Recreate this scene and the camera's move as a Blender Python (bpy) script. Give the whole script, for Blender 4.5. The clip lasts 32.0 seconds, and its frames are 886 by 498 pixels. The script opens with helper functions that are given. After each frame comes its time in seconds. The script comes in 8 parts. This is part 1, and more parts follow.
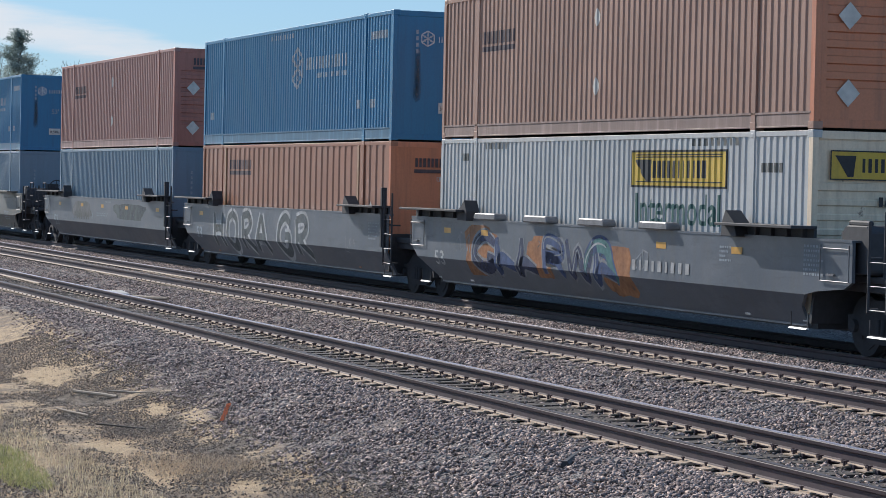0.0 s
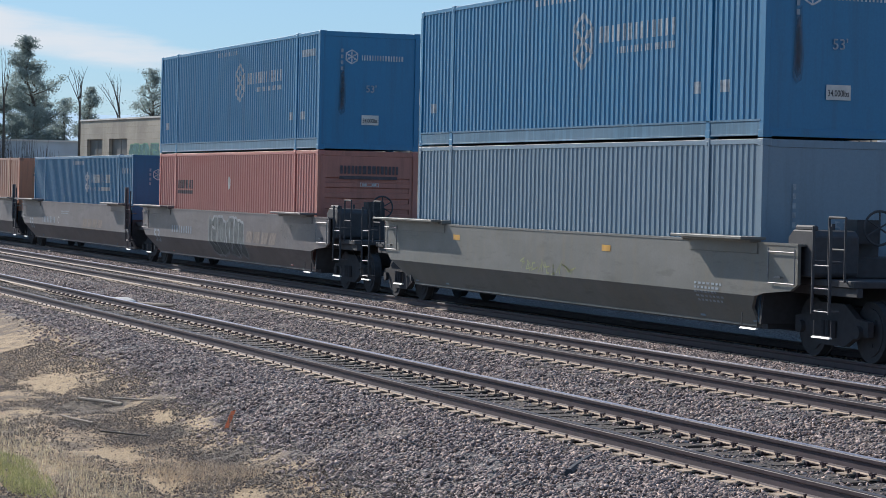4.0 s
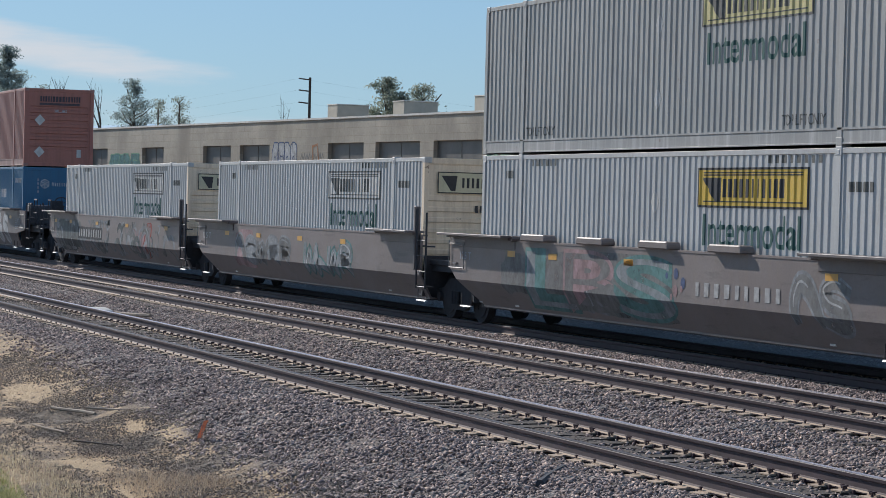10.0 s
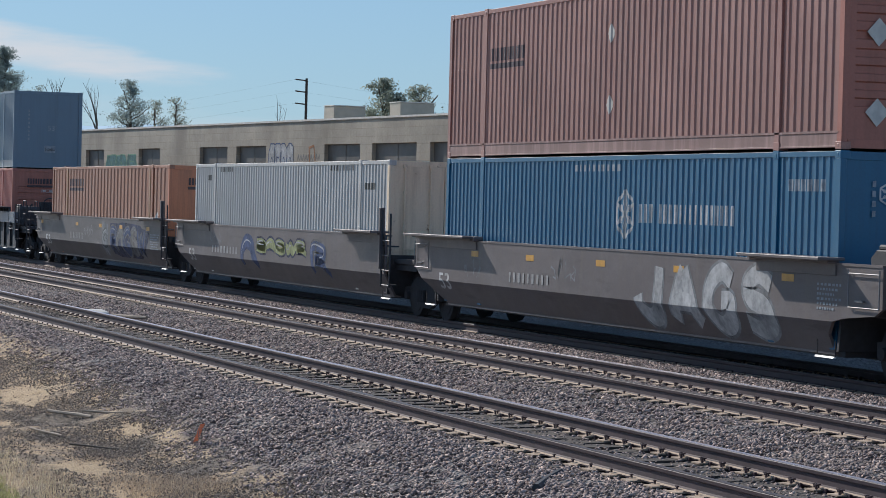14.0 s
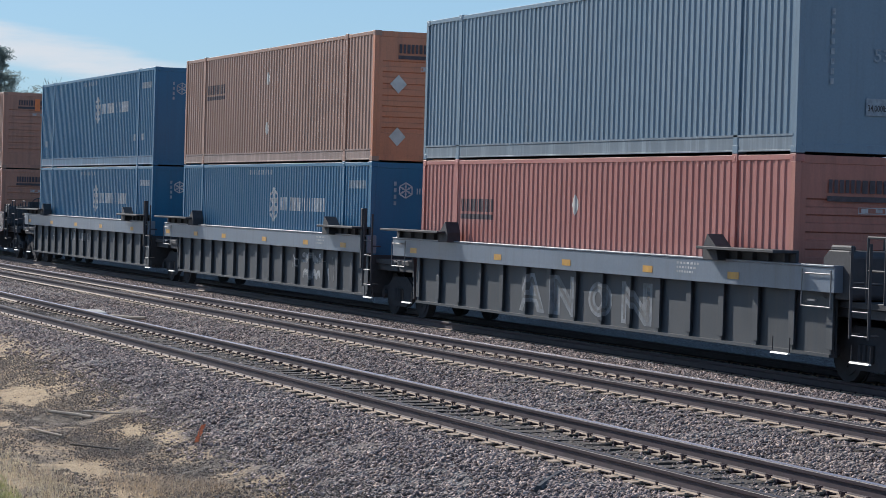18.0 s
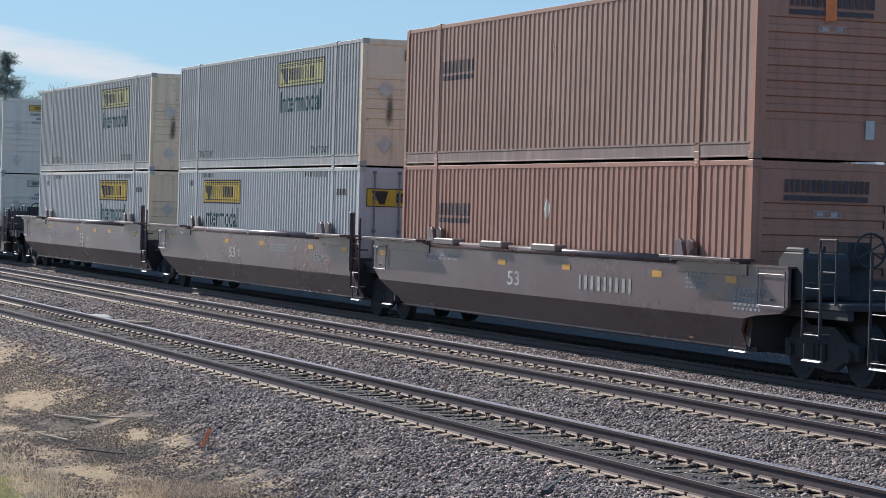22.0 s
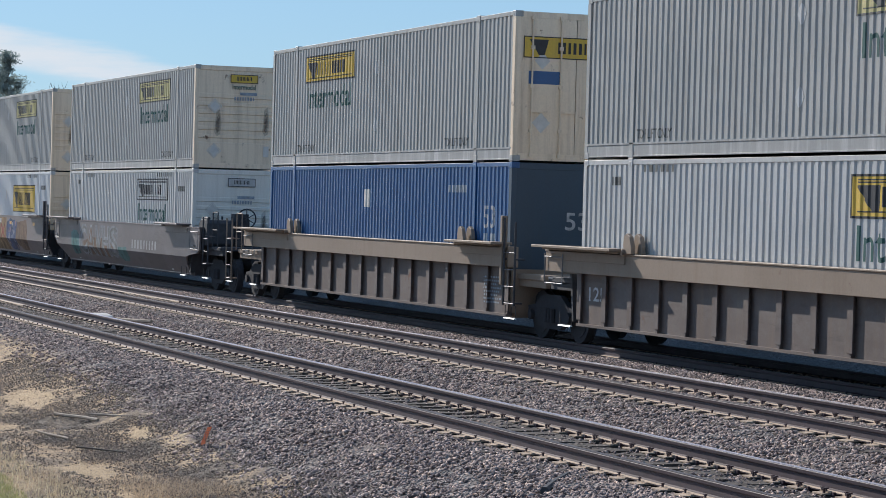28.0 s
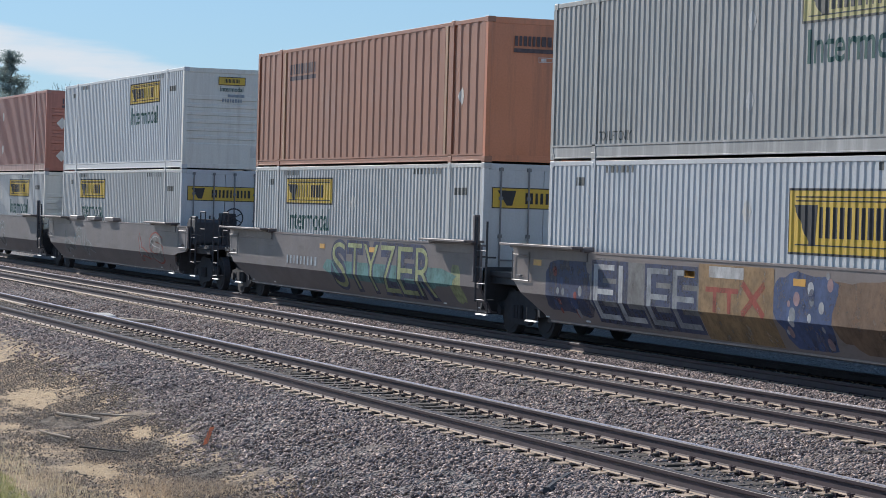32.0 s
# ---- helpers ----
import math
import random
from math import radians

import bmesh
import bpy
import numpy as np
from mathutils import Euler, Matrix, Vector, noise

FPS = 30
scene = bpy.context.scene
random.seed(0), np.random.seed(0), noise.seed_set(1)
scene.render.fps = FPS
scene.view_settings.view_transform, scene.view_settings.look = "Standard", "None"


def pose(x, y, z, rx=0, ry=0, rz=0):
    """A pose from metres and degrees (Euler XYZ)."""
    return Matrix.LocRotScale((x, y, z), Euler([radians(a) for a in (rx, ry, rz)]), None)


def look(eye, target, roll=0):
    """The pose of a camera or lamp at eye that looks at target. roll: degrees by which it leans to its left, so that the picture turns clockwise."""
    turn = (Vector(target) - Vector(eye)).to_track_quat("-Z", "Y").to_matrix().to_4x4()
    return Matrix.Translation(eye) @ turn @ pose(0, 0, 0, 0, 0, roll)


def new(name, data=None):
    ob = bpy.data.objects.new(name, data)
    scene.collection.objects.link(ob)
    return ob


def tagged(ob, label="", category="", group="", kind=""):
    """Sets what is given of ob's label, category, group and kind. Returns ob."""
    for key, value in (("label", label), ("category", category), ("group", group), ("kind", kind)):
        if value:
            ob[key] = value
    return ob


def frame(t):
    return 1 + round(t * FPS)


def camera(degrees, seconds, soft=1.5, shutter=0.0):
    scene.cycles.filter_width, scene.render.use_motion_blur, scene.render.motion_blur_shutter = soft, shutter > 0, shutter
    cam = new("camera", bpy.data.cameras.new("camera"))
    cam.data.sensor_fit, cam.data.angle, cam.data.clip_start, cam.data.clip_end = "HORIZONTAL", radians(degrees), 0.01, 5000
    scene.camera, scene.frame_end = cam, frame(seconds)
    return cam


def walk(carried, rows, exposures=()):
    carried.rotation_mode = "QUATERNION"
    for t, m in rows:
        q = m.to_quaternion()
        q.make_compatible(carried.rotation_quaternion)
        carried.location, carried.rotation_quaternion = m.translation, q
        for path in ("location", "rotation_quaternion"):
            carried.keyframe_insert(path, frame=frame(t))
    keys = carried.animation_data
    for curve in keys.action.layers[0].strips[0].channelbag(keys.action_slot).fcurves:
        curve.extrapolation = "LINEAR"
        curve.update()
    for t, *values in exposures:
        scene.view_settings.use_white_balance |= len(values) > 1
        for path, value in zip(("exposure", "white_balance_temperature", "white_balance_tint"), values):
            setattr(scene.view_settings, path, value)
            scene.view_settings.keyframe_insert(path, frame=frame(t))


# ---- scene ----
# ---------------------------------------------------------------- camera
cam = camera(19.8, 32.0, soft=0.8)
ROWS = [
    (0, 0.017, -0.095, 2.413, 88.547, -1.241, 69.713),
    (0.5, 0.031, -0.067, 2.418, 88.504, -1.220, 69.750),
    (1, 0.022, -0.043, 2.414, 88.532, -1.229, 69.804),
    (1.5, 0.025, -0.031, 2.400, 88.606, -1.327, 69.893),
    (2, 0.030, -0.029, 2.403, 88.635, -1.373, 69.947),
    (2.5, 0.033, -0.042, 2.407, 88.647, -1.323, 69.920),
    (3, 0.040, -0.064, 2.413, 88.652, -1.329, 69.867),
    (3.5, 0.026, -0.060, 2.429, 88.661, -1.233, 69.861),
    (5.5, 0.020, 0.012, 2.423, 88.755, -1.300, 69.987),
    (6, 0.012, 0.025, 2.425, 88.769, -1.322, 69.970),
    (6.5, 0.012, 0.007, 2.437, 88.766, -1.330, 69.876),
    (7, 0.003, 0.004, 2.439, 88.801, -1.349, 69.840),
    (7.5, -0.018, -0.001, 2.435, 88.831, -1.364, 69.811),
    (8, -0.001, 0.007, 2.446, 88.845, -1.452, 69.705),
    (8.5, -0.010, 0.017, 2.453, 88.836, -1.494, 69.578),
    (9, -0.052, 0.048, 2.435, 88.921, -1.359, 69.488),
    (9.5, -0.028, 0.058, 2.423, 88.953, -1.397, 69.462),
    (10, -0.003, 0.072, 2.410, 88.957, -1.441, 69.501),
    (10.5, -0.003, 0.071, 2.421, 88.973, -1.461, 69.518),
    (11, -0.003, 0.064, 2.425, 88.970, -1.441, 69.474),
    (11.5, -0.010, 0.053, 2.434, 88.970, -1.449, 69.478),
    (12, -0.006, 0.063, 2.442, 88.957, -1.491, 69.483),
    (12.5, -0.005, 0.058, 2.449, 88.943, -1.486, 69.458),
    (13, -0.010, 0.046, 2.460, 88.942, -1.477, 69.419),
    (13.5, -0.004, 0.048, 2.452, 88.956, -1.477, 69.382),
    (14, -0.003, 0.072, 2.446, 88.971, -1.451, 69.423),
    (14.5, -0.013, 0.066, 2.436, 88.986, -1.451, 69.403),
    (16.5, 0.004, 0.012, 2.455, 88.953, -1.545, 69.373),
    (17, 0.033, -0.021, 2.445, 88.980, -1.612, 69.339),
    (17.5, 0.005, -0.025, 2.445, 89.007, -1.582, 69.313),
    (18, -0.002, -0.011, 2.447, 89.002, -1.602, 69.314),
    (18.5, -0.008, 0.009, 2.435, 89.024, -1.608, 69.328),
    (19, 0.010, 0.018, 2.432, 89.060, -1.603, 69.345),
    (19.5, -0.004, 0.038, 2.424, 89.082, -1.604, 69.377),
    (20, 0.005, 0.053, 2.430, 89.097, -1.706, 69.464),
    (20.5, 0.030, 0.037, 2.431, 89.103, -1.744, 69.456),
    (21, 0.021, 0.000, 2.436, 89.097, -1.609, 69.404),
    (21.5, 0.009, -0.027, 2.445, 89.094, -1.598, 69.388),
    (22, 0.001, -0.032, 2.439, 89.115, -1.610, 69.418),
    (22.5, -0.003, -0.032, 2.426, 89.137, -1.623, 69.435),
    (23, -0.008, -0.027, 2.424, 89.158, -1.669, 69.451),
    (23.5, 0.006, -0.022, 2.426, 89.164, -1.674, 69.477),
    (24, 0.011, -0.031, 2.426, 89.158, -1.641, 69.473),
    (24.5, 0.023, -0.035, 2.434, 89.155, -1.623, 69.461),
    (25, 0.018, -0.037, 2.429, 89.154, -1.618, 69.454),
    (25.5, 0.020, -0.026, 2.434, 89.135, -1.617, 69.456),
    (27.5, 0.017, -0.016, 2.427, 89.109, -1.556, 69.462),
    (28, 0.007, -0.012, 2.426, 89.086, -1.535, 69.446),
    (28.5, 0.009, 0.006, 2.425, 89.108, -1.560, 69.478),
    (29, -0.013, 0.027, 2.431, 89.104, -1.568, 69.548),
    (29.5, -0.002, 0.050, 2.431, 89.093, -1.556, 69.584),
    (30, -0.011, 0.053, 2.435, 89.082, -1.529, 69.586),
    (30.5, -0.008, 0.034, 2.421, 89.105, -1.571, 69.581),
    (31, -0.006, 0.025, 2.422, 89.104, -1.564, 69.579),
    (31.5, 0.002, 0.010, 2.427, 89.085, -1.562, 69.541),
    (32, 0.010, -0.008, 2.425, 89.090, -1.590, 69.518),
]
walk(cam, [(t, pose(x, y, z, rx, ry, rz)) for t, x, y, z, rx, ry, rz in ROWS], exposures=((0.0, 0.42, 6090, 12), (3.2, 0.42, 6090, 12), (6.0, 0.34, 6090, 12), (8.0, 0.20, 6090, 12), (16.0, 0.19, 6060, 12), (18.5, 0.36, 6060, 12), (21.0, 0.40, 6060, 12), (32.0, 0.40, 6090, 12)))

# ---------------------------------------------------------------- light
SUN_TO = Vector((-1.5, -0.52, 1.0)).normalized()
SUN_EL = math.asin(SUN_TO.z)
SUN_AZ = math.atan2(SUN_TO.x, SUN_TO.y)

world = bpy.data.worlds.new("sky_world")
scene.world = world
world.use_nodes = True


def build_sky():
    nt = world.node_tree
    nt.nodes.clear()
    out = nt.nodes.new("ShaderNodeOutputWorld")
    bg = nt.nodes.new("ShaderNodeBackground")
    bg.inputs["Strength"].default_value = 0.18
    sky = nt.nodes.new("ShaderNodeTexSky")
    sky.sky_type = "NISHITA"
    sky.sun_disc = False
    sky.sun_elevation = SUN_EL
    sky.sun_rotation = SUN_AZ
    sky.altitude = 300
    sky.air_density = 1.0
    sky.dust_density = 0.3
    sky.ozone_density = 2.0
    tc = nt.nodes.new("ShaderNodeTexCoord")
    mp = nt.nodes.new("ShaderNodeMapping")
    mp.inputs["Scale"].default_value = (5.0, 5.0, 34.0)
    mp.inputs["Location"].default_value = (0.3, 0.35, 0.25)
    nz = nt.nodes.new("ShaderNodeTexNoise")
    nz.inputs["Scale"].default_value = 1.0
    nz.inputs["Detail"].default_value = 7.0
    nz.inputs["Roughness"].default_value = 0.55
    ramp = nt.nodes.new("ShaderNodeValToRGB")
    ramp.color_ramp.elements[0].position = 0.46
    ramp.color_ramp.elements[1].position = 0.72
    sep = nt.nodes.new("ShaderNodeSeparateXYZ")
    band = nt.nodes.new("ShaderNodeMapRange")
    band.inputs["From Min"].default_value = 0.052
    band.inputs["From Max"].default_value = 0.034
    mul = nt.nodes.new("ShaderNodeMath")
    mul.operation = "MULTIPLY"
    mix = nt.nodes.new("ShaderNodeMixRGB")
    mix.inputs["Color2"].default_value = (3.1, 3.25, 3.3, 1)
    nt.links.new(tc.outputs["Generated"], mp.inputs["Vector"])
    nt.links.new(mp.outputs[0], nz.inputs["Vector"])
    nt.links.new(nz.outputs["Fac"], ramp.inputs[0])
    nt.links.new(tc.outputs["Generated"], sep.inputs[0])
    nt.links.new(sep.outputs["Z"], band.inputs["Value"])
    nt.links.new(ramp.outputs[0], mul.inputs[0])
    nt.links.new(band.outputs[0], mul.inputs[1])
    # one streaked white cloud bank, sinking and thinning towards the north
    def calc(op, a, b_, c=None):
        n = nt.nodes.new("ShaderNodeMath")
        n.operation = op
        for sock, v in zip(n.inputs, (a, b_, c)):
            if v is None:
                continue
            if isinstance(v, (int, float)):
                sock.default_value = v
            else:
                nt.links.new(v, sock)
        return n.outputs[0]
    y_, z_ = sep.outputs["Y"], sep.outputs["Z"]
    lift = calc("MULTIPLY_ADD", y_, 0.16, calc("SUBTRACT", z_, 0.0880))
    across = calc("POWER", calc("ABSOLUTE", calc("DIVIDE", lift, 0.0105), 0), 2.0)
    along = calc("POWER", calc("MAXIMUM", calc("DIVIDE", calc("SUBTRACT", y_, 0.13), 0.15), 0.0), 2.0)
    mp2 = nt.nodes.new("ShaderNodeMapping")
    mp2.inputs["Scale"].default_value = (9.0, 16.0, 120.0)
    mp2.inputs["Rotation"].default_value = (radians(9), 0, 0)
    nz2 = nt.nodes.new("ShaderNodeTexNoise")
    nz2.inputs["Scale"].default_value = 1.0
    nz2.inputs["Detail"].default_value = 8.0
    nz2.inputs["Roughness"].default_value = 0.6
    nt.links.new(tc.outputs["Generated"], mp2.inputs["Vector"])
    nt.links.new(mp2.outputs[0], nz2.inputs["Vector"])
    body = calc("SUBTRACT", calc("SUBTRACT", calc("MULTIPLY_ADD", nz2.outputs["Fac"], 1.6, 0.25), across), along)
    cloud = nt.nodes.new("ShaderNodeMapRange")
    cloud.interpolation_type = "SMOOTHSTEP"
    cloud.inputs["From Min"].default_value = 0.0
    cloud.inputs["From Max"].default_value = 0.9
    nt.links.new(body, cloud.inputs["Value"])
    low = calc("MULTIPLY", mul.outputs[0], 0.55)
    nt.links.new(calc("MAXIMUM", low, cloud.outputs[0]), mix.inputs[0])
    soft = nt.nodes.new("ShaderNodeGamma")
    soft.inputs["Gamma"].default_value = 0.5
    nt.links.new(sky.outputs[0], soft.inputs["Color"])
    tint = nt.nodes.new("ShaderNodeMixRGB")
    tint.blend_type = "MULTIPLY"
    tint.inputs[0].default_value = 1.0
    tint.inputs[2].default_value = (0.655, 0.91, 1.13, 1)
    nt.links.new(soft.outputs[0], tint.inputs[1])
    nt.links.new(tint.outputs[0], mix.inputs[1])
    nt.links.new(mix.outputs[0], bg.inputs["Color"])
    nt.links.new(bg.outputs[0], out.inputs[0])


build_sky()
sun_data = bpy.data.lights.new("sun", "SUN")
sun_data.energy = 4.1
sun_data.angle = radians(0.55)
sun_data.color = (1.0, 0.91, 0.78)
sun = new("sun", sun_data)
sun.matrix_world = look(SUN_TO * 100, (0, 0, 0))

# ---------------------------------------------------------------- materials
def node_mat(name):
    m = bpy.data.materials.new(name)
    m.use_nodes = True
    return m, m.node_tree, m.node_tree.nodes["Principled BSDF"]


def noise_node(nt, scale, detail=4.0, rough=0.55, stretch=(1, 1, 1), coords="Object", jitter=True):
    tc = nt.nodes.new("ShaderNodeTexCoord")
    mp = nt.nodes.new("ShaderNodeMapping")
    mp.inputs["Scale"].default_value = stretch
    nt.links.new(tc.outputs[coords], mp.inputs["Vector"])
    if jitter:
        oi = nt.nodes.new("ShaderNodeObjectInfo")
        ml = nt.nodes.new("ShaderNodeMath")
        ml.operation = "MULTIPLY"
        ml.inputs[1].default_value = 37.0
        nt.links.new(oi.outputs["Random"], ml.inputs[0])
        nt.links.new(ml.outputs[0], mp.inputs["Location"])
    nz = nt.nodes.new("ShaderNodeTexNoise")
    nz.inputs["Scale"].default_value = scale
    nz.inputs["Detail"].default_value = detail
    nz.inputs["Roughness"].default_value = rough
    nt.links.new(mp.outputs[0], nz.inputs["Vector"])
    return nz.outputs["Fac"]


def ramp_node(nt, fac, stops):
    r = nt.nodes.new("ShaderNodeValToRGB")
    while len(r.color_ramp.elements) < len(stops):
        r.color_ramp.elements.new(0.5)
    for e, (p, c) in zip(r.color_ramp.elements, stops):
        e.position = p
        e.color = (c, c, c, 1) if isinstance(c, (int, float)) else (*c, 1)
    nt.links.new(fac, r.inputs[0])
    return r.outputs[0]


def mixed(nt, fac, a, b, mode="MIX"):
    m = nt.nodes.new("ShaderNodeMixRGB")
    m.blend_type = mode
    for sock, v in ((m.inputs[0], fac), (m.inputs[1], a), (m.inputs[2], b)):
        if isinstance(v, (int, float)):
            sock.default_value = v if sock.type == "VALUE" else (v, v, v, 1)
        elif isinstance(v, (tuple, list)):
            sock.default_value = (*v, 1)
        else:
            nt.links.new(v, sock)
    return m.outputs[0]


def bump_to(nt, bsdf, height, strength=0.3, distance=0.02):
    b = nt.nodes.new("ShaderNodeBump")
    b.inputs["Strength"].default_value = strength
    b.inputs["Distance"].default_value = distance
    nt.links.new(height, b.inputs["Height"])
    nt.links.new(b.outputs[0], bsdf.inputs["Normal"])


def shade(c, k):
    return tuple(min(1.0, v * k) for v in c)


def painted(name, rgb, rough=0.42, dirt=0.45, grime=(0.09, 0.075, 0.06), rust=0.0, fade=0.25, scuff=0.0):
    """Weathered paint on steel: faded patches, vertical dirt streaks, fine grain and rust spots."""
    m, nt, b = node_mat(name)
    patch = noise_node(nt, 0.45, 5)
    col = mixed(nt, ramp_node(nt, patch, ((0.3, 0.0), (0.7, 1.0))), shade(rgb, 1 - fade * 0.6), tuple(v * (1 - fade * 0.3) + 0.5 * fade * 0.3 for v in rgb))
    streak = noise_node(nt, 1.0, 6, 0.65, (5.0, 5.0, 0.35))
    col = mixed(nt, mixed(nt, 1.0, ramp_node(nt, streak, ((0.48, 0.0), (0.78, 1.0))), dirt, "MULTIPLY"), col, grime)
    if scuff:
        cloud = noise_node(nt, 1.3, 7, 0.72, (0.55, 0.55, 1.0))
        col = mixed(nt, mixed(nt, 1.0, ramp_node(nt, cloud, ((0.46, 0.0), (0.70, 1.0))), scuff, "MULTIPLY"), col, tuple(0.62 * v + 0.115 for v in rgb))
        scrape = noise_node(nt, 3.2, 6, 0.7, (0.25, 0.25, 1.6))
        col = mixed(nt, mixed(nt, 1.0, ramp_node(nt, scrape, ((0.56, 0.0), (0.66, 1.0))), 0.7 * scuff, "MULTIPLY"), col, shade(rgb, 0.5))
    grain = noise_node(nt, 26, 4)
    col = mixed(nt, 0.18, col, ramp_node(nt, grain, ((0.25, 0.3), (0.75, 1.0))), "MULTIPLY")
    if rust:
        spot = noise_node(nt, 2.6, 8, 0.7)
        col = mixed(nt, ramp_node(nt, spot, ((0.74 - 0.22 * rust, 0.0), (0.80 - 0.18 * rust, 1.0))), col, (0.13, 0.05, 0.022))
    nt.links.new(col, b.inputs["Base Color"])
    nt.links.new(ramp_node(nt, patch, ((0.2, rough - 0.10), (0.8, rough + 0.12))), b.inputs["Roughness"])
    b.inputs["Specular IOR Level"].default_value = 0.6
    bump_to(nt, b, noise_node(nt, 3.0, 5), 0.12, 0.03)
    return m


def plain(name, rgb, rough=0.6, metal=0.0, vary=0.25, scale=9.0, bump=0.15):
    m, nt, b = node_mat(name)
    n = noise_node(nt, scale, 5)
    n2 = noise_node(nt, scale * 0.13, 3)
    col = mixed(nt, ramp_node(nt, n, ((0.25, 0.0), (0.75, 1.0))), shade(rgb, 1 - vary), shade(rgb, 1 + vary * 0.7))
    col = mixed(nt, 0.5 * vary, col, ramp_node(nt, n2, ((0.3, 0.2), (0.7, 1.0))), "MULTIPLY")
    nt.links.new(col, b.inputs["Base Color"])
    b.inputs["Roughness"].default_value = rough
    b.inputs["Metallic"].default_value = metal
    if bump:
        bump_to(nt, b, n, bump, 0.01)
    return m


BLUE = painted("blue_container_paint", (0.010, 0.132, 0.262), 0.42, 0.3, (0.035, 0.06, 0.085), fade=0.06)
BLUE_FADED = painted("sun_faded_blue_container_paint", (0.018, 0.18, 0.36), 0.45, 0.35, (0.035, 0.06, 0.085), fade=0.08)
NAVY = painted("deep_blue_container_paint", (0.012, 0.09, 0.255), 0.4, 0.25, (0.03, 0.05, 0.09), fade=0.06)
NAVY_END = painted("dark_slate_blue_end_paint", (0.03, 0.06, 0.095), 0.45, 0.3, (0.04, 0.05, 0.06), fade=0.08)
GREY = painted("slate_grey_container_paint", (0.165, 0.25, 0.33), 0.42, 0.3, (0.09, 0.10, 0.105), fade=0.12)
RED = painted("red_oxide_container_paint", (0.40, 0.185, 0.15), 0.48, 0.4, (0.20, 0.14, 0.115), fade=0.35)
RED_BRIGHT = painted("bright_red_oxide_container_paint", (0.47, 0.155, 0.125), 0.48, 0.35, (0.24, 0.12, 0.1), fade=0.2)
ORANGE_DULL = painted("dull_orange_container_paint", (0.45, 0.21, 0.14), 0.5, 0.4, (0.25, 0.14, 0.1), fade=0.25)
BROWN = painted("sun_browned_orange_container_paint", (0.405, 0.222, 0.155), 0.5, 0.4, (0.21, 0.15, 0.115), fade=0.3)
ORANGE = painted("orange_container_paint", (0.35, 0.15, 0.086), 0.45, 0.35, (0.22, 0.11, 0.06), rust=0.2, fade=0.14)
ORANGE_PALE = painted("sun_bleached_tan_post_paint", (0.46, 0.28, 0.16), 0.5, 0.3)
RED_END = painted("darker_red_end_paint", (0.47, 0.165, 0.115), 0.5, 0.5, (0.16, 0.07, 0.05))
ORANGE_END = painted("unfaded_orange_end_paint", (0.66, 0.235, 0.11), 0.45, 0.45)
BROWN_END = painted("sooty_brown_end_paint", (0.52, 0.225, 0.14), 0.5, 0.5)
WHITE = painted("off_white_container_paint", (0.54, 0.545, 0.54), 0.42, 0.4, (0.2, 0.17, 0.13), 0.15)
WHITE_DIRTY = painted("grimy_white_container_paint", (0.42, 0.42, 0.405), 0.46, 0.55, (0.17, 0.15, 0.12), 0.25)
# dirty cream, brightened so its colour carries warm light on the ends
CREAM = painted("warm_lit_dirty_cream_paint", (0.90, 0.735, 0.54), 0.5, 0.5, (0.3, 0.19, 0.1), 0.5, fade=0.15)
PATCH_ORANGE = plain("bright_orange_patch_paint", (0.85, 0.22, 0.06), 0.5, 0, 0.15, 6, 0)
LILAC = painted("pale_grey_white_container_paint", (0.60, 0.625, 0.65), 0.4, 0.2, (0.25, 0.22, 0.2))
W_GREY = painted("dark_grey_wagon_paint", (0.078, 0.10, 0.132), 0.42, 0.5, (0.11, 0.1, 0.085), scuff=0.6)
W_OLIVE = painted("olive_grey_wagon_paint", (0.145, 0.145, 0.13), 0.5, 0.5, (0.2, 0.16, 0.1), scuff=0.6)
W_BROWN = painted("brown_wagon_paint", (0.116, 0.095, 0.098), 0.5, 0.5, (0.16, 0.13, 0.1), scuff=0.6)
W_TAN = painted("faded_brown_wagon_paint", (0.18, 0.145, 0.138), 0.5, 0.5, (0.2, 0.16, 0.12), scuff=0.6)
W_SOOT = painted("sooty_brown_wagon_paint", (0.088, 0.077, 0.08), 0.5, 0.5, (0.13, 0.11, 0.1), scuff=0.6)
W_MAROON = painted("glossy_maroon_wagon_paint", (0.112, 0.066, 0.073), 0.3, 0.3, (0.12, 0.09, 0.08), scuff=0.35)
W_RUST = painted("rust_brown_wagon_paint", (0.112, 0.080, 0.068), 0.65, 0.55, (0.19, 0.125, 0.08), 0.5, scuff=0.6)
W_SAND = painted("sandy_tan_chord_paint", (0.265, 0.195, 0.138), 0.6, 0.5, (0.2, 0.13, 0.08), 0.4)
W_STEEL = painted("light_grey_chord_paint", (0.165, 0.21, 0.27), 0.4, 0.35)
# own dark grey, darkened further for shade under the chord
W_RIB = painted("shade_darkened_panel_paint", (0.031, 0.041, 0.054), 0.62, 0.4)
# warm light reflected off the ground is put into this end white
WHITE_END = painted("bounce_lit_white_end_paint", (0.80, 0.775, 0.70), 0.5, 0.3, (0.33, 0.27, 0.2), 0.12, fade=0.12)
GRIMED = {}
BLACK = plain("sooty_black_steel", (0.045, 0.046, 0.053), 0.7, 0.0)
DUSTY = plain("dusty_cast_steel", (0.038, 0.038, 0.043), 0.95, 0.0)
GALV = plain("bare_bright_steel", (0.22, 0.22, 0.23), 0.5, 0.3)
RAIL_SIDE = plain("rusty_rail_steel", (0.048, 0.028, 0.037), 0.62, 0.0, 0.35, 6)
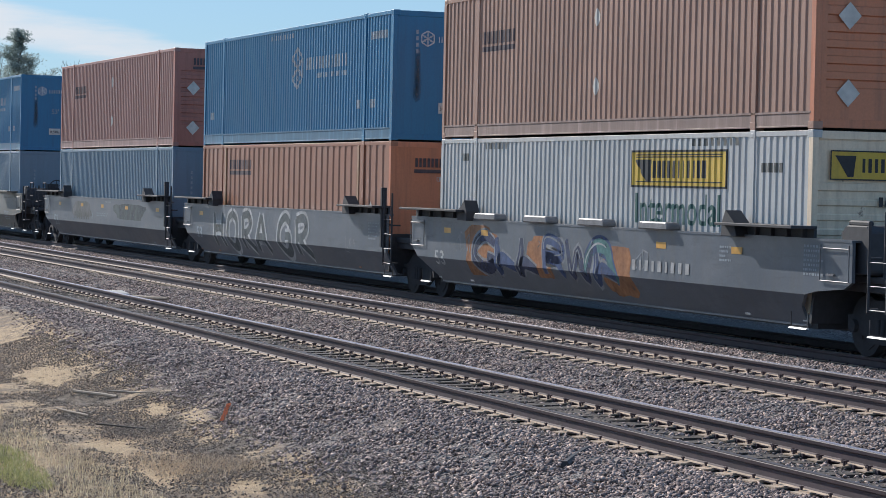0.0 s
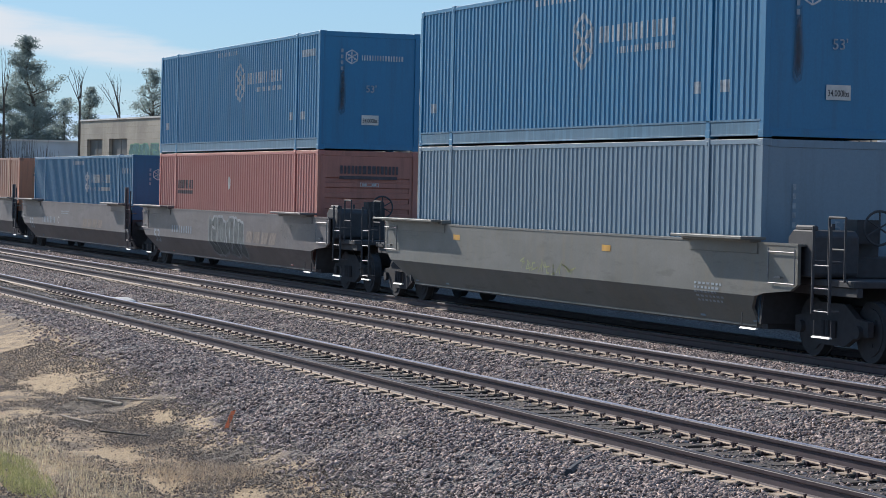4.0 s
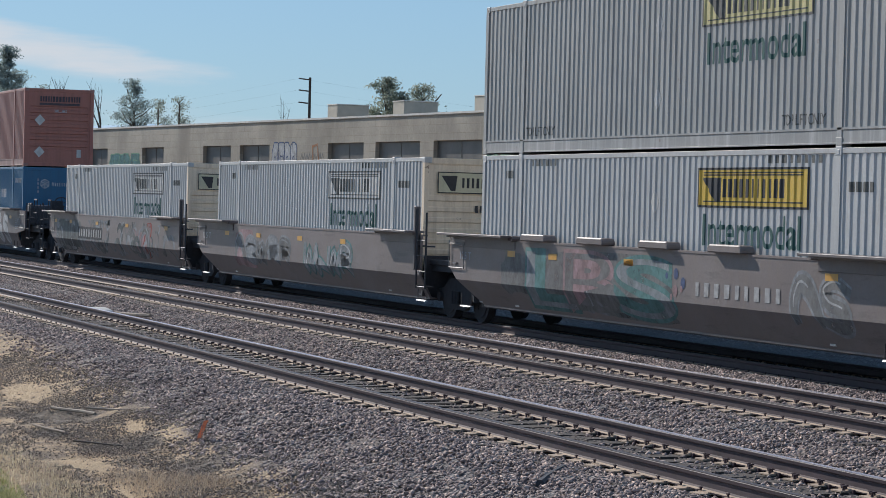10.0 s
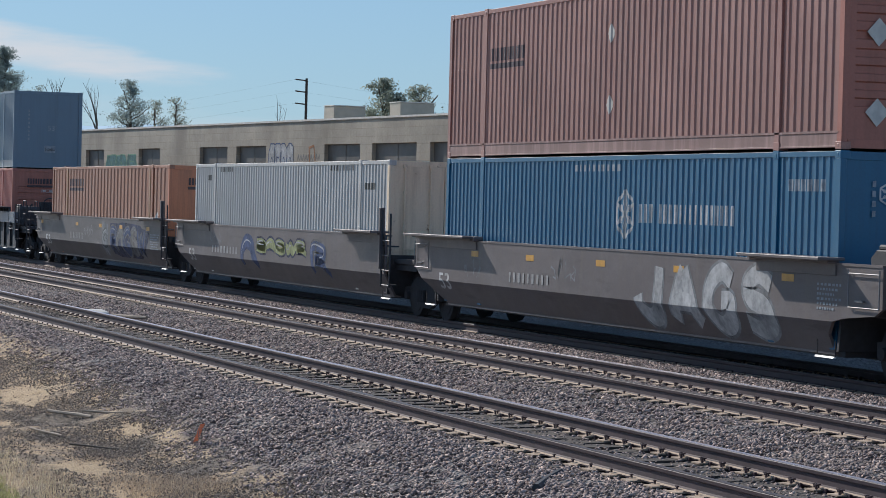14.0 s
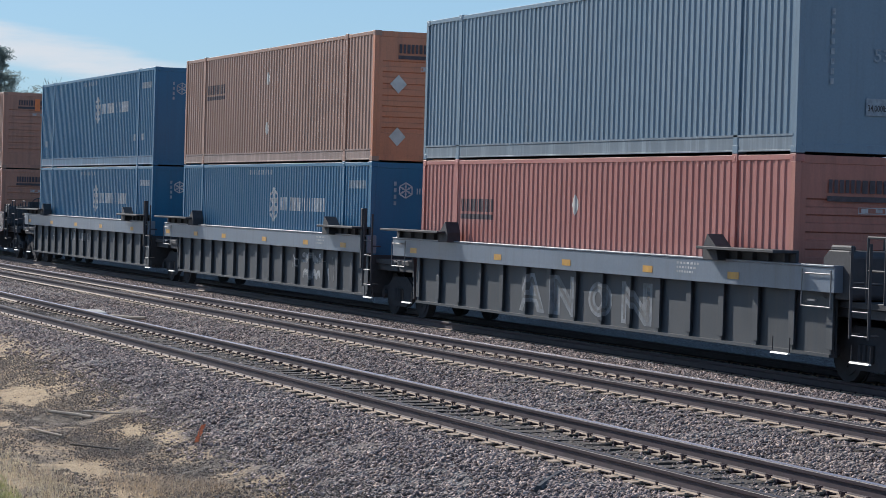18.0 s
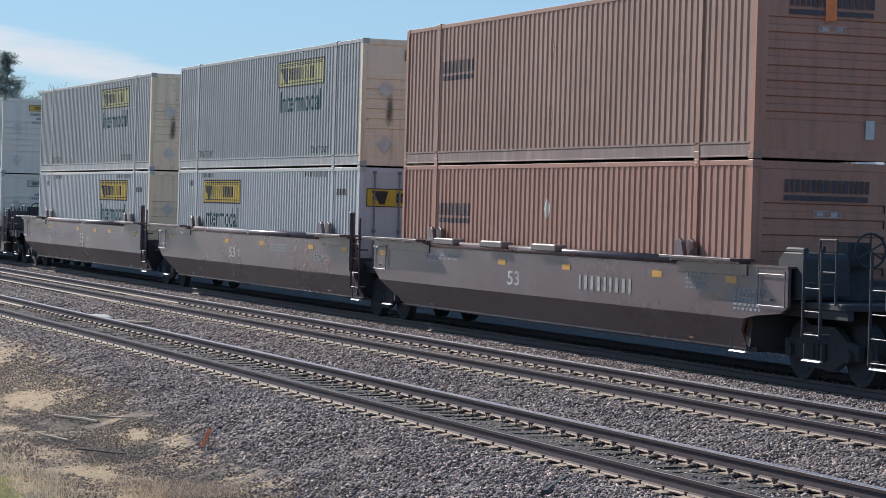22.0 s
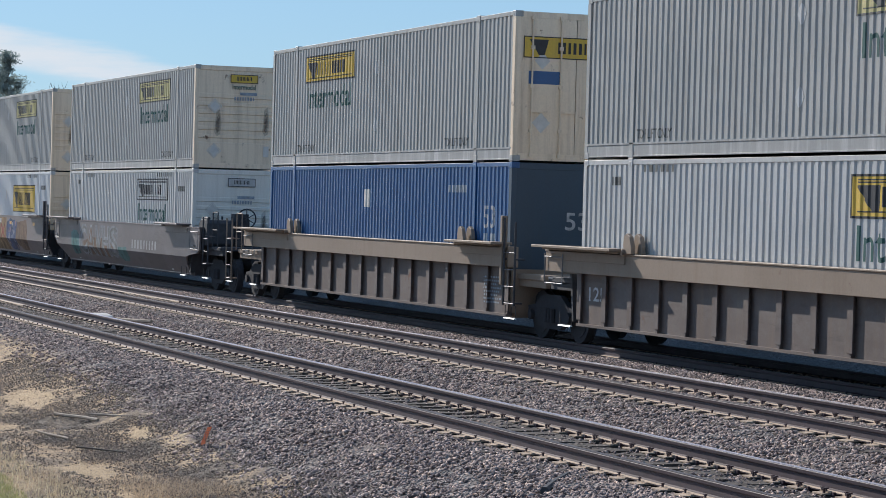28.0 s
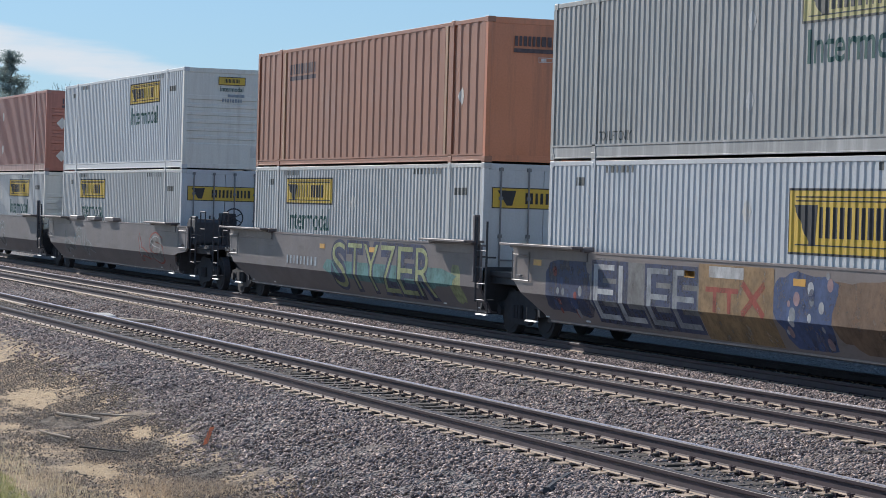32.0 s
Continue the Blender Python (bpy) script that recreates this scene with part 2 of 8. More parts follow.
RAIL_TOP = plain("polished_rail_head", (0.65, 0.60, 0.66), 0.42, 1.0, 0.1, 20, 0.05)
RAIL_WORN = plain("dull_rail_head", (0.10, 0.085, 0.09), 0.5, 0.4, 0.15, 20, 0.05)
# dulled copy for the far track: shade under the train put into colour
RAIL_SHADE = plain("shaded_rail_head", (0.10, 0.10, 0.105), 0.7, 0.2, 0.2, 20, 0.05)
# the white carries the sun's glare on the steps
STEP_GLARE = plain("glare_white_step", (0.82, 0.82, 0.80), 0.5, 0, 0.15, 9, 0)
RAIL_FOOT = plain("pale_tan_rail_foot", (0.47, 0.365, 0.275), 0.85, 0, 0.3, 5)
TIE = plain("weathered_creosote_wood", (0.075, 0.06, 0.05), 0.85, 0, 0.45, 7, 0.5)
YELLOW = painted("yellow_sign_paint", (0.72, 0.47, 0.03), 0.45, 0.3)
YELLOW_PALE = painted("faded_yellow_sign_paint", (0.62, 0.55, 0.24), 0.5, 0.35)
SIGN_CREAM = painted("sun_bleached_cream_sign_paint", (0.68, 0.63, 0.42), 0.5, 0.25)
INK = plain("black_lettering", (0.03, 0.03, 0.035), 0.55, 0, 0.3, 12, 0)
INK_FADED = plain("faded_navy_lettering", (0.09, 0.065, 0.075), 0.55, 0, 0.5, 12, 0)
INK_GREEN = plain("dark_green_lettering", (0.015, 0.085, 0.075), 0.55, 0, 0.3, 12, 0)
INK_PALE = plain("weathered_white_lettering", (0.40, 0.40, 0.40), 0.6, 0, 0.4, 9, 0)
INK_GREY = plain("dim_grey_lettering", (0.22, 0.23, 0.24), 0.6, 0, 0.4, 9, 0)
INK_GREYED = plain("sun_bleached_black_lettering", (0.13, 0.13, 0.12), 0.6, 0, 0.5, 9, 0)
INK_GHOST = plain("ghost_of_painted_lettering", (0.215, 0.175, 0.15), 0.6, 0, 0.4, 9, 0)
INK_DULL = plain("worn_grey_lettering", (0.32, 0.37, 0.42), 0.6, 0, 0.4, 12, 0)
REFLECT = plain("amber_reflective_tape", (0.62, 0.33, 0.05), 0.4, 0, 0.25, 5, 0)
PLACARD = plain("white_placard_board", (0.62, 0.6, 0.56), 0.6, 0, 0.2, 6, 0)
def sprayed(name, rgb, cover=0.94):
    """Thin spray paint, worn through in patches and clouded at its edges."""
    m = plain(name, rgb, 0.55, 0, 0.35, 3.5, 0)
    nt = m.node_tree
    clear = nt.nodes.new("ShaderNodeBsdfTransparent")
    ms = nt.nodes.new("ShaderNodeMixShader")
    worn = mixed(nt, 0.45, ramp_node(nt, noise_node(nt, 2.2, 6, 0.65, (1, 1, 0.6)), ((0.3, 0.55), (0.58, 1.0))), ramp_node(nt, noise_node(nt, 9, 5, 0.7), ((0.35, 0.5), (0.55, 1.0))), "MULTIPLY")
    nt.links.new(mixed(nt, 1.0, worn, cover, "MULTIPLY"), ms.inputs[0])
    nt.links.new(clear.outputs[0], ms.inputs[1])
    nt.links.new(nt.nodes["Principled BSDF"].outputs[0], ms.inputs[2])
    nt.links.new(ms.outputs[0], nt.nodes["Material Output"].inputs["Surface"])
    return m


SPRAY = {k: sprayed(k + "_spray_paint", c) for k, c in (
    ("white", (0.56, 0.57, 0.58)), ("silver", (0.31, 0.33, 0.35)), ("blue", (0.05, 0.09, 0.22)), ("red", (0.33, 0.06, 0.04)),
    ("teal", (0.10, 0.25, 0.245)), ("pink", (0.40, 0.26, 0.27)), ("green", (0.22, 0.42, 0.28)), ("lime", (0.38, 0.42, 0.2)),
    ("orange", (0.42, 0.18, 0.07)), ("black", (0.03, 0.03, 0.035)), ("navy", (0.03, 0.045, 0.11)), ("grey", (0.2, 0.2, 0.2)), ("slate", (0.11, 0.13, 0.135)), ("brown", (0.20, 0.12, 0.07)), ("tan", (0.32, 0.20, 0.09)))}

INK_WHITE = sprayed("worn_white_lettering", (0.7, 0.7, 0.7), 0.92)
SOOT = sprayed("thin_brown_soot", (0.10, 0.075, 0.06), 0.34)

# ---------------------------------------------------------------- mesh tools
class Shape:
    """Collects vertices and faces of one mesh."""

    def __init__(self):
        self.v, self.f = [], []

    def face(self, *pts):
        n = len(self.v)
        self.v.extend(pts)
        self.f.append(tuple(range(n, n + len(pts))))

    def box(self, x0, x1, y0, y1, z0, z1):
        n = len(self.v)
        self.v += [(x0, y0, z0), (x1, y0, z0), (x1, y1, z0), (x0, y1, z0), (x0, y0, z1), (x1, y0, z1), (x1, y1, z1), (x0, y1, z1)]
        self.f += [tuple(n + i for i in q) for q in ((3, 2, 1, 0), (4, 5, 6, 7), (0, 1, 5, 4), (1, 2, 6, 5), (2, 3, 7, 6), (3, 0, 4, 7))]
        return self

    def rod(self, a, b, r, seg=6, r2=None):
        a, b = Vector(a), Vector(b)
        d = (b - a).normalized()
        s = d.orthogonal().normalized()
        t = d.cross(s)
        n = len(self.v)
        r2 = r if r2 is None else r2
        for p, q in ((a, r), (b, r2)):
            self.v += [tuple(p + (s * math.cos(2 * math.pi * i / seg) + t * math.sin(2 * math.pi * i / seg)) * q) for i in range(seg)]
        self.f += [(n + i, n + (i + 1) % seg, n + seg + (i + 1) % seg, n + seg + i) for i in range(seg)]
        self.f += [tuple(n + i for i in reversed(range(seg))), tuple(n + seg + i for i in range(seg))]
        return self

    def path(self, pts, r, seg=6):
        for a, b in zip(pts, pts[1:]):
            self.rod(a, b, r, seg)
        return self

    def prism(self, poly, y0, y1, axis="y"):
        """A polygon in (x, z) drawn out along y (axis y), or in (y, z) drawn out along x (axis x)."""
        at = (lambda p, k: (p[0], k, p[1])) if axis == "y" else (lambda p, k: (k, p[0], p[1]))
        n, m = len(self.v), len(poly)
        self.v += [at(p, y0) for p in poly] + [at(p, y1) for p in poly]
        self.f += [tuple(n + i for i in range(m)), tuple(n + m + i for i in reversed(range(m)))]
        self.f += [(n + (i + 1) % m, n + i, n + m + i, n + m + (i + 1) % m) for i in range(m)]
        return self

    def sheet(self, line, z0, z1):
        """A folded sheet: a line of (x, y) points drawn up from z0 to z1."""
        n = len(self.v)
        for x, y in line:
            self.v += [(x, y, z0), (x, y, z1)]
        self.f += [(n + 2 * i, n + 2 * i + 2, n + 2 * i + 3, n + 2 * i + 1) for i in range(len(line) - 1)]
        return self

    def mesh(self, name, bevel=0.0, smooth=False):
        me = bpy.data.meshes.new(name)
        me.from_pydata(self.v, [], self.f)
        bm = bmesh.new()
        bm.from_mesh(me)
        if bevel:
            bmesh.ops.bevel(bm, geom=bm.edges[:], offset=bevel, segments=1, affect="EDGES", clamp_overlap=True)
        bmesh.ops.recalc_face_normals(bm, faces=bm.faces[:])
        bm.to_mesh(me)
        bm.free()
        if smooth:
            for p in me.polygons:
                p.use_smooth = True
        return me


MESHES = {}


def cached(key, make):
    if key not in MESHES:
        MESHES[key] = make()
    return MESHES[key]


def part(name, me, material, parent, label="", at=None):
    """One mesh object under a thing or a part."""
    if isinstance(me, Shape):
        me = me.mesh(name)
    ob = new(name, me)
    if not me.materials:
        me.materials.append(material)
    elif me.materials[0] != material:
        ob.material_slots[0].link = "OBJECT"
        ob.material_slots[0].material = material
    ob.parent = parent
    if at is not None:
        ob.matrix_basis = at
    if label:
        ob["label"] = label
    return ob


def thing(name, m, label, category, group="", kind=""):
    ob = new(name)
    ob.empty_display_size = 0.3
    ob.matrix_basis = m
    return tagged(ob, label, category, group, kind)


def solid(name, me, material, label, category, group="", kind="", m=None):
    if isinstance(me, Shape):
        me = me.mesh(name)
    ob = new(name, me)
    me.materials.append(material)
    if m is not None:
        ob.matrix_basis = m
    return tagged(ob, label, category, group, kind)


GLYPHS = {}


def glyphs(body, thick):
    """Outline of built-in letters, as points and faces, kept for reuse."""
    if (body, thick) not in GLYPHS:
        cu = bpy.data.curves.new("letters", "FONT")
        cu.body = body
        cu.offset = thick
        ob = new("letters", cu)
        bpy.context.view_layer.update()
        me = bpy.data.meshes.new_from_object(ob.evaluated_get(bpy.context.evaluated_depsgraph_get()))
        bpy.data.objects.remove(ob)
        bpy.data.curves.remove(cu)
        co = [tuple(v.co) for v in me.vertices]
        xs, ys = [c[0] for c in co], [c[1] for c in co]
        ax, bx, ay, by = min(xs), max(xs), min(ys), max(ys)
        GLYPHS[body, thick] = ([((c[0] - ax) / (bx - ax), (c[1] - ay) / (by - ay)) for c in co], [tuple(p.vertices) for p in me.polygons])
        bpy.data.meshes.remove(me)
    return GLYPHS[body, thick]


for word in ("53", "A", "C", "125 T", "125T", "125"):
    glyphs(word, 0.012)
for word in ("53", "53'", "34,000lbs", "TOP LIFT ONLY"):
    glyphs(word, 0.01)
glyphs("Intermodal", 0.012)
glyphs("Intermodal", 0.01)
for letter in "HORAGJSNLBCVSTYZEWIU":
    glyphs(letter, 0.07)
    glyphs(letter, -0.012)


def text_mesh(body, x0, x1, z0, z1, thick=0.0):
    """Letters laid out flat in the plane y = 0, fitted to a rectangle."""
    co, faces = glyphs(body, thick)
    me = bpy.data.meshes.new("letters")
    me.from_pydata([(x0 + u * (x1 - x0), 0, z0 + v * (z1 - z0)) for u, v in co], [], faces)
    return me


def flat(shapes):
    """A mesh in the plane y = 0 from polygons of (x, z) points."""
    index, verts, faces = {}, [], []
    for poly in shapes:
        face = []
        for x, z in poly:
            k = (round(x, 4), round(z, 4))
            if k not in index:
                index[k] = len(verts)
                verts.append((x, 0, z))
            if index[k] not in face:
                face.append(index[k])
        if len(face) > 2:
            faces.append(face)
    me = bpy.data.meshes.new("marking")
    me.from_pydata(verts, [], faces)
    return me


def rect(x0, x1, z0, z1):
    return [(x0, z0), (x1, z0), (x1, z1), (x0, z1)]


def frame_rects(x0, x1, z0, z1, w):
    return [rect(x0, x1, z0, z0 + w), rect(x0, x1, z1 - w, z1), rect(x0, x0 + w, z0 + w, z1 - w), rect(x1 - w, x1, z0 + w, z1 - w)]


def bars(x0, x1, z0, z1, n, seed=1, gap=0.6):
    """Plain bars the size of a line of writing."""
    rng = random.Random(seed)
    ws = [rng.uniform(0.7, 1.3) for _ in range(n)]
    k = (x1 - x0) / (sum(ws) + gap * (n - 1))
    out, x = [], x0
    for w in ws:
        out.append(rect(x, x + w * k, z0, z1))
        x += (w + gap) * k
    return out


def ring(cx, cz, r, w, n=18, kx=1.0):
    out = []
    for i in range(n):
        a, b = 2 * math.pi * i / n, 2 * math.pi * (i + 1) / n
        out.append([(cx + kx * r * math.cos(a), cz + r * math.sin(a)), (cx + kx * r * math.cos(b), cz + r * math.sin(b)),
                    (cx + kx * (r - w) * math.cos(b), cz + (r - w) * math.sin(b)), (cx + kx * (r - w) * math.cos(a), cz + (r - w) * math.sin(a))])
    return out


def stroke(pts, w):
    """A brush stroke through (x, z) points: one mitred strip of quads; a closed line ends where it began."""
    p = [Vector(q) for i, q in enumerate(pts) if i == 0 or (Vector(q) - Vector(pts[i - 1])).length > 1e-5]
    closed = (p[0] - p[-1]).length < 1e-5 and len(p) > 3
    if closed:
        p.pop()
    n = len(p)
    left, right = [], []
    for i in range(n):
        a = (p[i] - p[i - 1]).normalized() if (i > 0 or closed) else None
        b = (p[(i + 1) % n] - p[i]).normalized() if (i < n - 1 or closed) else None
        a, b = a or b, b or a
        na, nb = Vector((-a.y, a.x)), Vector((-b.y, b.x))
        m = na + nb
        m = m.normalized() if m.length > 0.2 else nb
        k = w / 2 / max(0.55, m.dot(nb))
        left.append(p[i] + m * k)
        right.append(p[i] - m * k)
    out = []
    for i in range(n if closed else n - 1):
        j = (i + 1) % n
        out.append([tuple(right[i]), tuple(right[j]), tuple(left[j]), tuple(left[i])])
    return out


def drape(me, cuts_x, depth, out=0.004, cuts_z=()):
    """Cut a flat marking at the folds of the surface below it and lay it on that surface: y = depth(x, z) - out."""
    bm = bmesh.new()
    bm.from_mesh(me)
    xs = [v.co.x for v in bm.verts]
    zs = [v.co.z for v in bm.verts]
    for c in cuts_x:
        if min(xs) < c < max(xs):
            bmesh.ops.bisect_plane(bm, geom=bm.verts[:] + bm.edges[:] + bm.faces[:], plane_co=(c, 0, 0), plane_no=(1, 0, 0))
    for c in cuts_z:
        if min(zs) < c < max(zs):
            bmesh.ops.bisect_plane(bm, geom=bm.verts[:] + bm.edges[:] + bm.faces[:], plane_co=(0, 0, c), plane_no=(0, 0, 1))
    for v in bm.verts:
        v.co.y = depth(v.co.x, v.co.z) - out
    bm.to_mesh(me)
    bm.free()
    return me

# ---------------------------------------------------------------- ground and tracks
TRACK_A, TRACK_B, TRACK_T = 11.674, 15.470, 19.670      # centre lines, from the camera outwards
TOP_A, TOP_B, TOP_T = -0.093, 0.071, 0.0                # rail tops
RAIL_H = 0.17
GAUGE = 1.505
PROFILE = [(-400, -0.95), (-4, -0.95), (3, -0.93), (6.6, -0.88), (7.9, -0.80), (9.6, -0.36), (10.1, -0.30), (12.7, -0.30), (13.3, -0.28), (14.2, -0.14),
           (17.0, -0.13), (17.6, -0.10), (18.4, -0.12), (18.7, -0.19), (20.9, -0.2), (21.7, 0.10), (30.0, 0.12), (3000, 0.1)]


def ground_z(y):
    for (a, za), (b, zb) in zip(PROFILE, PROFILE[1:]):
        if y <= b:
            return za + (zb - za) * max(0.0, (y - a) / (b - a))
    return PROFILE[-1][1]


def ballast_edge(x):
    return 8.3 + 0.066 * max(0.0, min(20.0, -28.0 - x)) + 0.35 * noise.noise((x * 0.25, 3.1, 0)) + 0.35 * noise.noise((x * 0.9, 7.7, 0))


# bare sand and dark litter on the dirt strip: centre, length and breadth of each patch
SAND = [(-40.0, 8.0, 2.3, 0.62), (-33.5, 8.24, 0.8, 0.22), (-30.3, 6.83, 1.15, 0.5), (-32.05, 8.38, 0.8, 0.2), (-27.3, 8.35, 0.4, 0.35), (-36.0, 6.9, 0.6, 0.25), (-27.6, 6.85, 1.2, 0.3), (-26.0, 7.35, 0.8, 0.22)]
LITTER = [(-36.0, 7.84, 1.0, 0.6), (-31.9, 7.7, 0.85, 0.62), (-29.6, 6.5, 0.55, 0.3), (-34.1, 7.2, 0.5, 0.3), (-29.0, 7.9, 0.9, 0.4)]


def in_patch(x, y, patches):
    return max(1.0 - math.hypot((x - cx) / rx, (y + 0.2 * (x - cx) - cy) / ry) for cx, cy, rx, ry in patches)


def lines(lo, hi, fine_lo, fine_hi, step, grow=1.35):
    out = list(np.arange(fine_lo, fine_hi + step * 0.5, step))
    s, v = step, fine_lo
    while v > lo:
        s *= grow
        v = max(lo, v - s)
        out.insert(0, v)
    s, v = step, out[-1]
    while v < hi:
        s *= grow
        v = min(hi, v + s)
        out.append(v)
    return out


def make_ground():
    xs = lines(-3500, 300, -56, -19, 0.075)
    ys = lines(-400, 3000, 4.2, 18.6, 0.075)
    verts, faces = [], []
    for x in xs:
        for y in ys:
            z = ground_z(y)
            if -90 < x < -10 and 2 < y < 19:
                stony = y > ballast_edge(x)
                z += (0.030 if stony else 0.012) * noise.noise((x * 9, y * 9, 0.5)) + (0.02 if stony else 0.018) * noise.noise((x * 1.7, y * 1.7, 2.5))
                if not stony:
                    z += 0.03 * noise.noise((x * 0.5, y * 0.8, 9.5)) + 0.016 * noise.noise((x * 5, y * 5, 6.5))
            verts.append((x, y, z))
    n = len(ys)
    for i in range(len(xs) - 1):
        for j in range(n - 1):
            faces.append((i * n + j, (i + 1) * n + j, (i + 1) * n + j + 1, i * n + j + 1))
    me = bpy.data.meshes.new("ground")
    me.from_pydata(verts, [], faces)
    for p in me.polygons:
        p.use_smooth = True
    return me


def ground_material():
    m, nt, b = node_mat("ballast_and_sandy_dirt")
    tc = nt.nodes.new("ShaderNodeTexCoord")
    vor = nt.nodes.new("ShaderNodeTexVoronoi")
    vor.inputs["Scale"].default_value = 19
    nt.links.new(tc.outputs["Object"], vor.inputs["Vector"])
    big = noise_node(nt, 0.35, 5, jitter=False)
    sepc = nt.nodes.new("ShaderNodeSeparateColor")
    nt.links.new(vor.outputs["Color"], sepc.inputs[0])
    stone = ramp_node(nt, sepc.outputs[0], ((0.0, (0.06, 0.053, 0.053)), (0.55, (0.14, 0.124, 0.122)), (1.0, (0.30, 0.27, 0.255))))
    stone = mixed(nt, ramp_node(nt, big, ((0.42, 0.0), (0.68, 0.5))), stone, (0.185, 0.135, 0.105))
    fine = noise_node(nt, 14, 7, 0.7, jitter=False)
    mid = noise_node(nt, 1.3, 6, 0.6, jitter=False)
    dirt = ramp_node(nt, fine, ((0.3, (0.33, 0.225, 0.125)), (0.48, (0.59, 0.42, 0.245)), (0.8, (0.73, 0.545, 0.33))))
    dirt = mixed(nt, ramp_node(nt, mid, ((0.47, 0.0), (0.56, 0.85))), dirt, (0.135, 0.11, 0.09))
    dirt = mixed(nt, ramp_node(nt, noise_node(nt, 5.0, 6, 0.65, jitter=False), ((0.50, 0.0), (0.60, 0.75))), dirt, (0.12, 0.095, 0.075))
    sep = nt.nodes.new("ShaderNodeSeparateXYZ")
    nt.links.new(tc.outputs["Object"], sep.inputs[0])

    def calc(op, a, b_=0.0, c=0.0):
        n = nt.nodes.new("ShaderNodeMath")
        n.operation = op
        for sock, v in zip(n.inputs, (a, b_, c)):
            if isinstance(v, (int, float)):
                sock.default_value = v
            else:
                nt.links.new(v, sock)
        return n.outputs[0]

    ragged = noise_node(nt, 2.4, 7, 0.7, jitter=False)

    def patches(spots):
        best = None
        for cx, cy, rx, ry in spots:
            dx = calc("SUBTRACT", sep.outputs["X"], cx)
            dy = calc("SUBTRACT", calc("MULTIPLY_ADD", dx, 0.2, sep.outputs["Y"]), cy)
            d = calc("ADD", calc("POWER", calc("ABSOLUTE", calc("DIVIDE", dx, rx)), 2.0), calc("POWER", calc("ABSOLUTE", calc("DIVIDE", dy, ry)), 2.0))
            d = calc("SUBTRACT", 1.0, calc("SQRT", d))
            best = d if best is None else calc("MAXIMUM", best, d)
        return mapped(nt, calc("MULTIPLY_ADD", ragged, 3.4, best), 1.45, 2.15)
    clean = ramp_node(nt, fine, ((0.25, (0.38, 0.265, 0.155)), (0.42, (0.52, 0.375, 0.22)), (0.8, (0.64, 0.475, 0.29))))
    dirt = mixed(nt, 0.35, dirt, (0.34, 0.25, 0.165))
    dirt = mixed(nt, patches(LITTER), dirt, mixed(nt, fine, (0.10, 0.08, 0.062), (0.22, 0.17, 0.13)))
    dirt = mixed(nt, calc("MULTIPLY", patches(SAND), 0.95), dirt, clean)
    crumbs = noise_node(nt, 38, 5, 0.75, jitter=False)
    dirt = mixed(nt, ramp_node(nt, crumbs, ((0.52, 0.0), (0.6, 0.6))), dirt, (0.13, 0.10, 0.08))
    dirt = mixed(nt, ramp_node(nt, crumbs, ((0.34, 0.5), (0.42, 0.0))), dirt, (0.62, 0.5, 0.36))
    wob = nt.nodes.new("ShaderNodeMath")
    wob.operation = "MULTIPLY_ADD"
    nt.links.new(noise_node(nt, 0.6, 7, 0.65, jitter=False), wob.inputs[0])
    wob.inputs[1].default_value = 1.6
    nt.links.new(calc("MULTIPLY_ADD", calc("MAXIMUM", calc("ADD", sep.outputs["X"], 28.0), -20.0), 0.066, sep.outputs["Y"]), wob.inputs[2])
    near = ramp_node(nt, mapped(nt, wob.outputs[0], 9.0, 9.35), ((0.0, 0.0), (1.0, 1.0)))
    far = ramp_node(nt, mapped(nt, wob.outputs[0], 30.0, 28.5), ((0.0, 0.0), (1.0, 1.0)))
    # oil and fines darken the bed between the near rails
    mid_a = nt.nodes.new("ShaderNodeMath")
    mid_a.operation = "SUBTRACT"
    mid_a.inputs[1].default_value = TRACK_A
    nt.links.new(sep.outputs["Y"], mid_a.inputs[0])
    gap_a = nt.nodes.new("ShaderNodeMath")
    gap_a.operation = "ABSOLUTE"
    nt.links.new(mid_a.outputs[0], gap_a.inputs[0])
    stone = mixed(nt, mapped(nt, gap_a.outputs[0], 0.75, 0.5), stone, mixed(nt, fine, (0.055, 0.045, 0.04), (0.12, 0.10, 0.09)))
    # shade under the train is put into the far bed's colour as blue-grey
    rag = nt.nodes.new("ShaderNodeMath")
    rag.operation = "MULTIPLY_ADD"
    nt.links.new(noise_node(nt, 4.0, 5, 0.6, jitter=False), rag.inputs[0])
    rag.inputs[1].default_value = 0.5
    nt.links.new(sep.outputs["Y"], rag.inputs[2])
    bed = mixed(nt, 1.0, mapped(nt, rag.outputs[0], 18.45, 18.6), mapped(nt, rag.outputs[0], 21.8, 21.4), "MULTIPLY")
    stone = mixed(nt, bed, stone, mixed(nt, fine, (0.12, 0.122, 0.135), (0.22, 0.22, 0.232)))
    fac = mixed(nt, 1.0, near, far, "MULTIPLY")
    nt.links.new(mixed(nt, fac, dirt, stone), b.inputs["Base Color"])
    b.inputs["Roughness"].default_value = 0.9
    bump_to(nt, b, mixed(nt, fac, mixed(nt, 0.5, fine, crumbs), vor.outputs["Distance"]), 1.0, 0.05)
    return m


def mapped(nt, v, a, b):
    r = nt.nodes.new("ShaderNodeMapRange")
    r.inputs["From Min"].default_value = a
    r.inputs["From Max"].default_value = b
    nt.links.new(v, r.inputs["Value"])
    return r.outputs[0]


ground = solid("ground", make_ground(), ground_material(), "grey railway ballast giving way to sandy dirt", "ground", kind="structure")


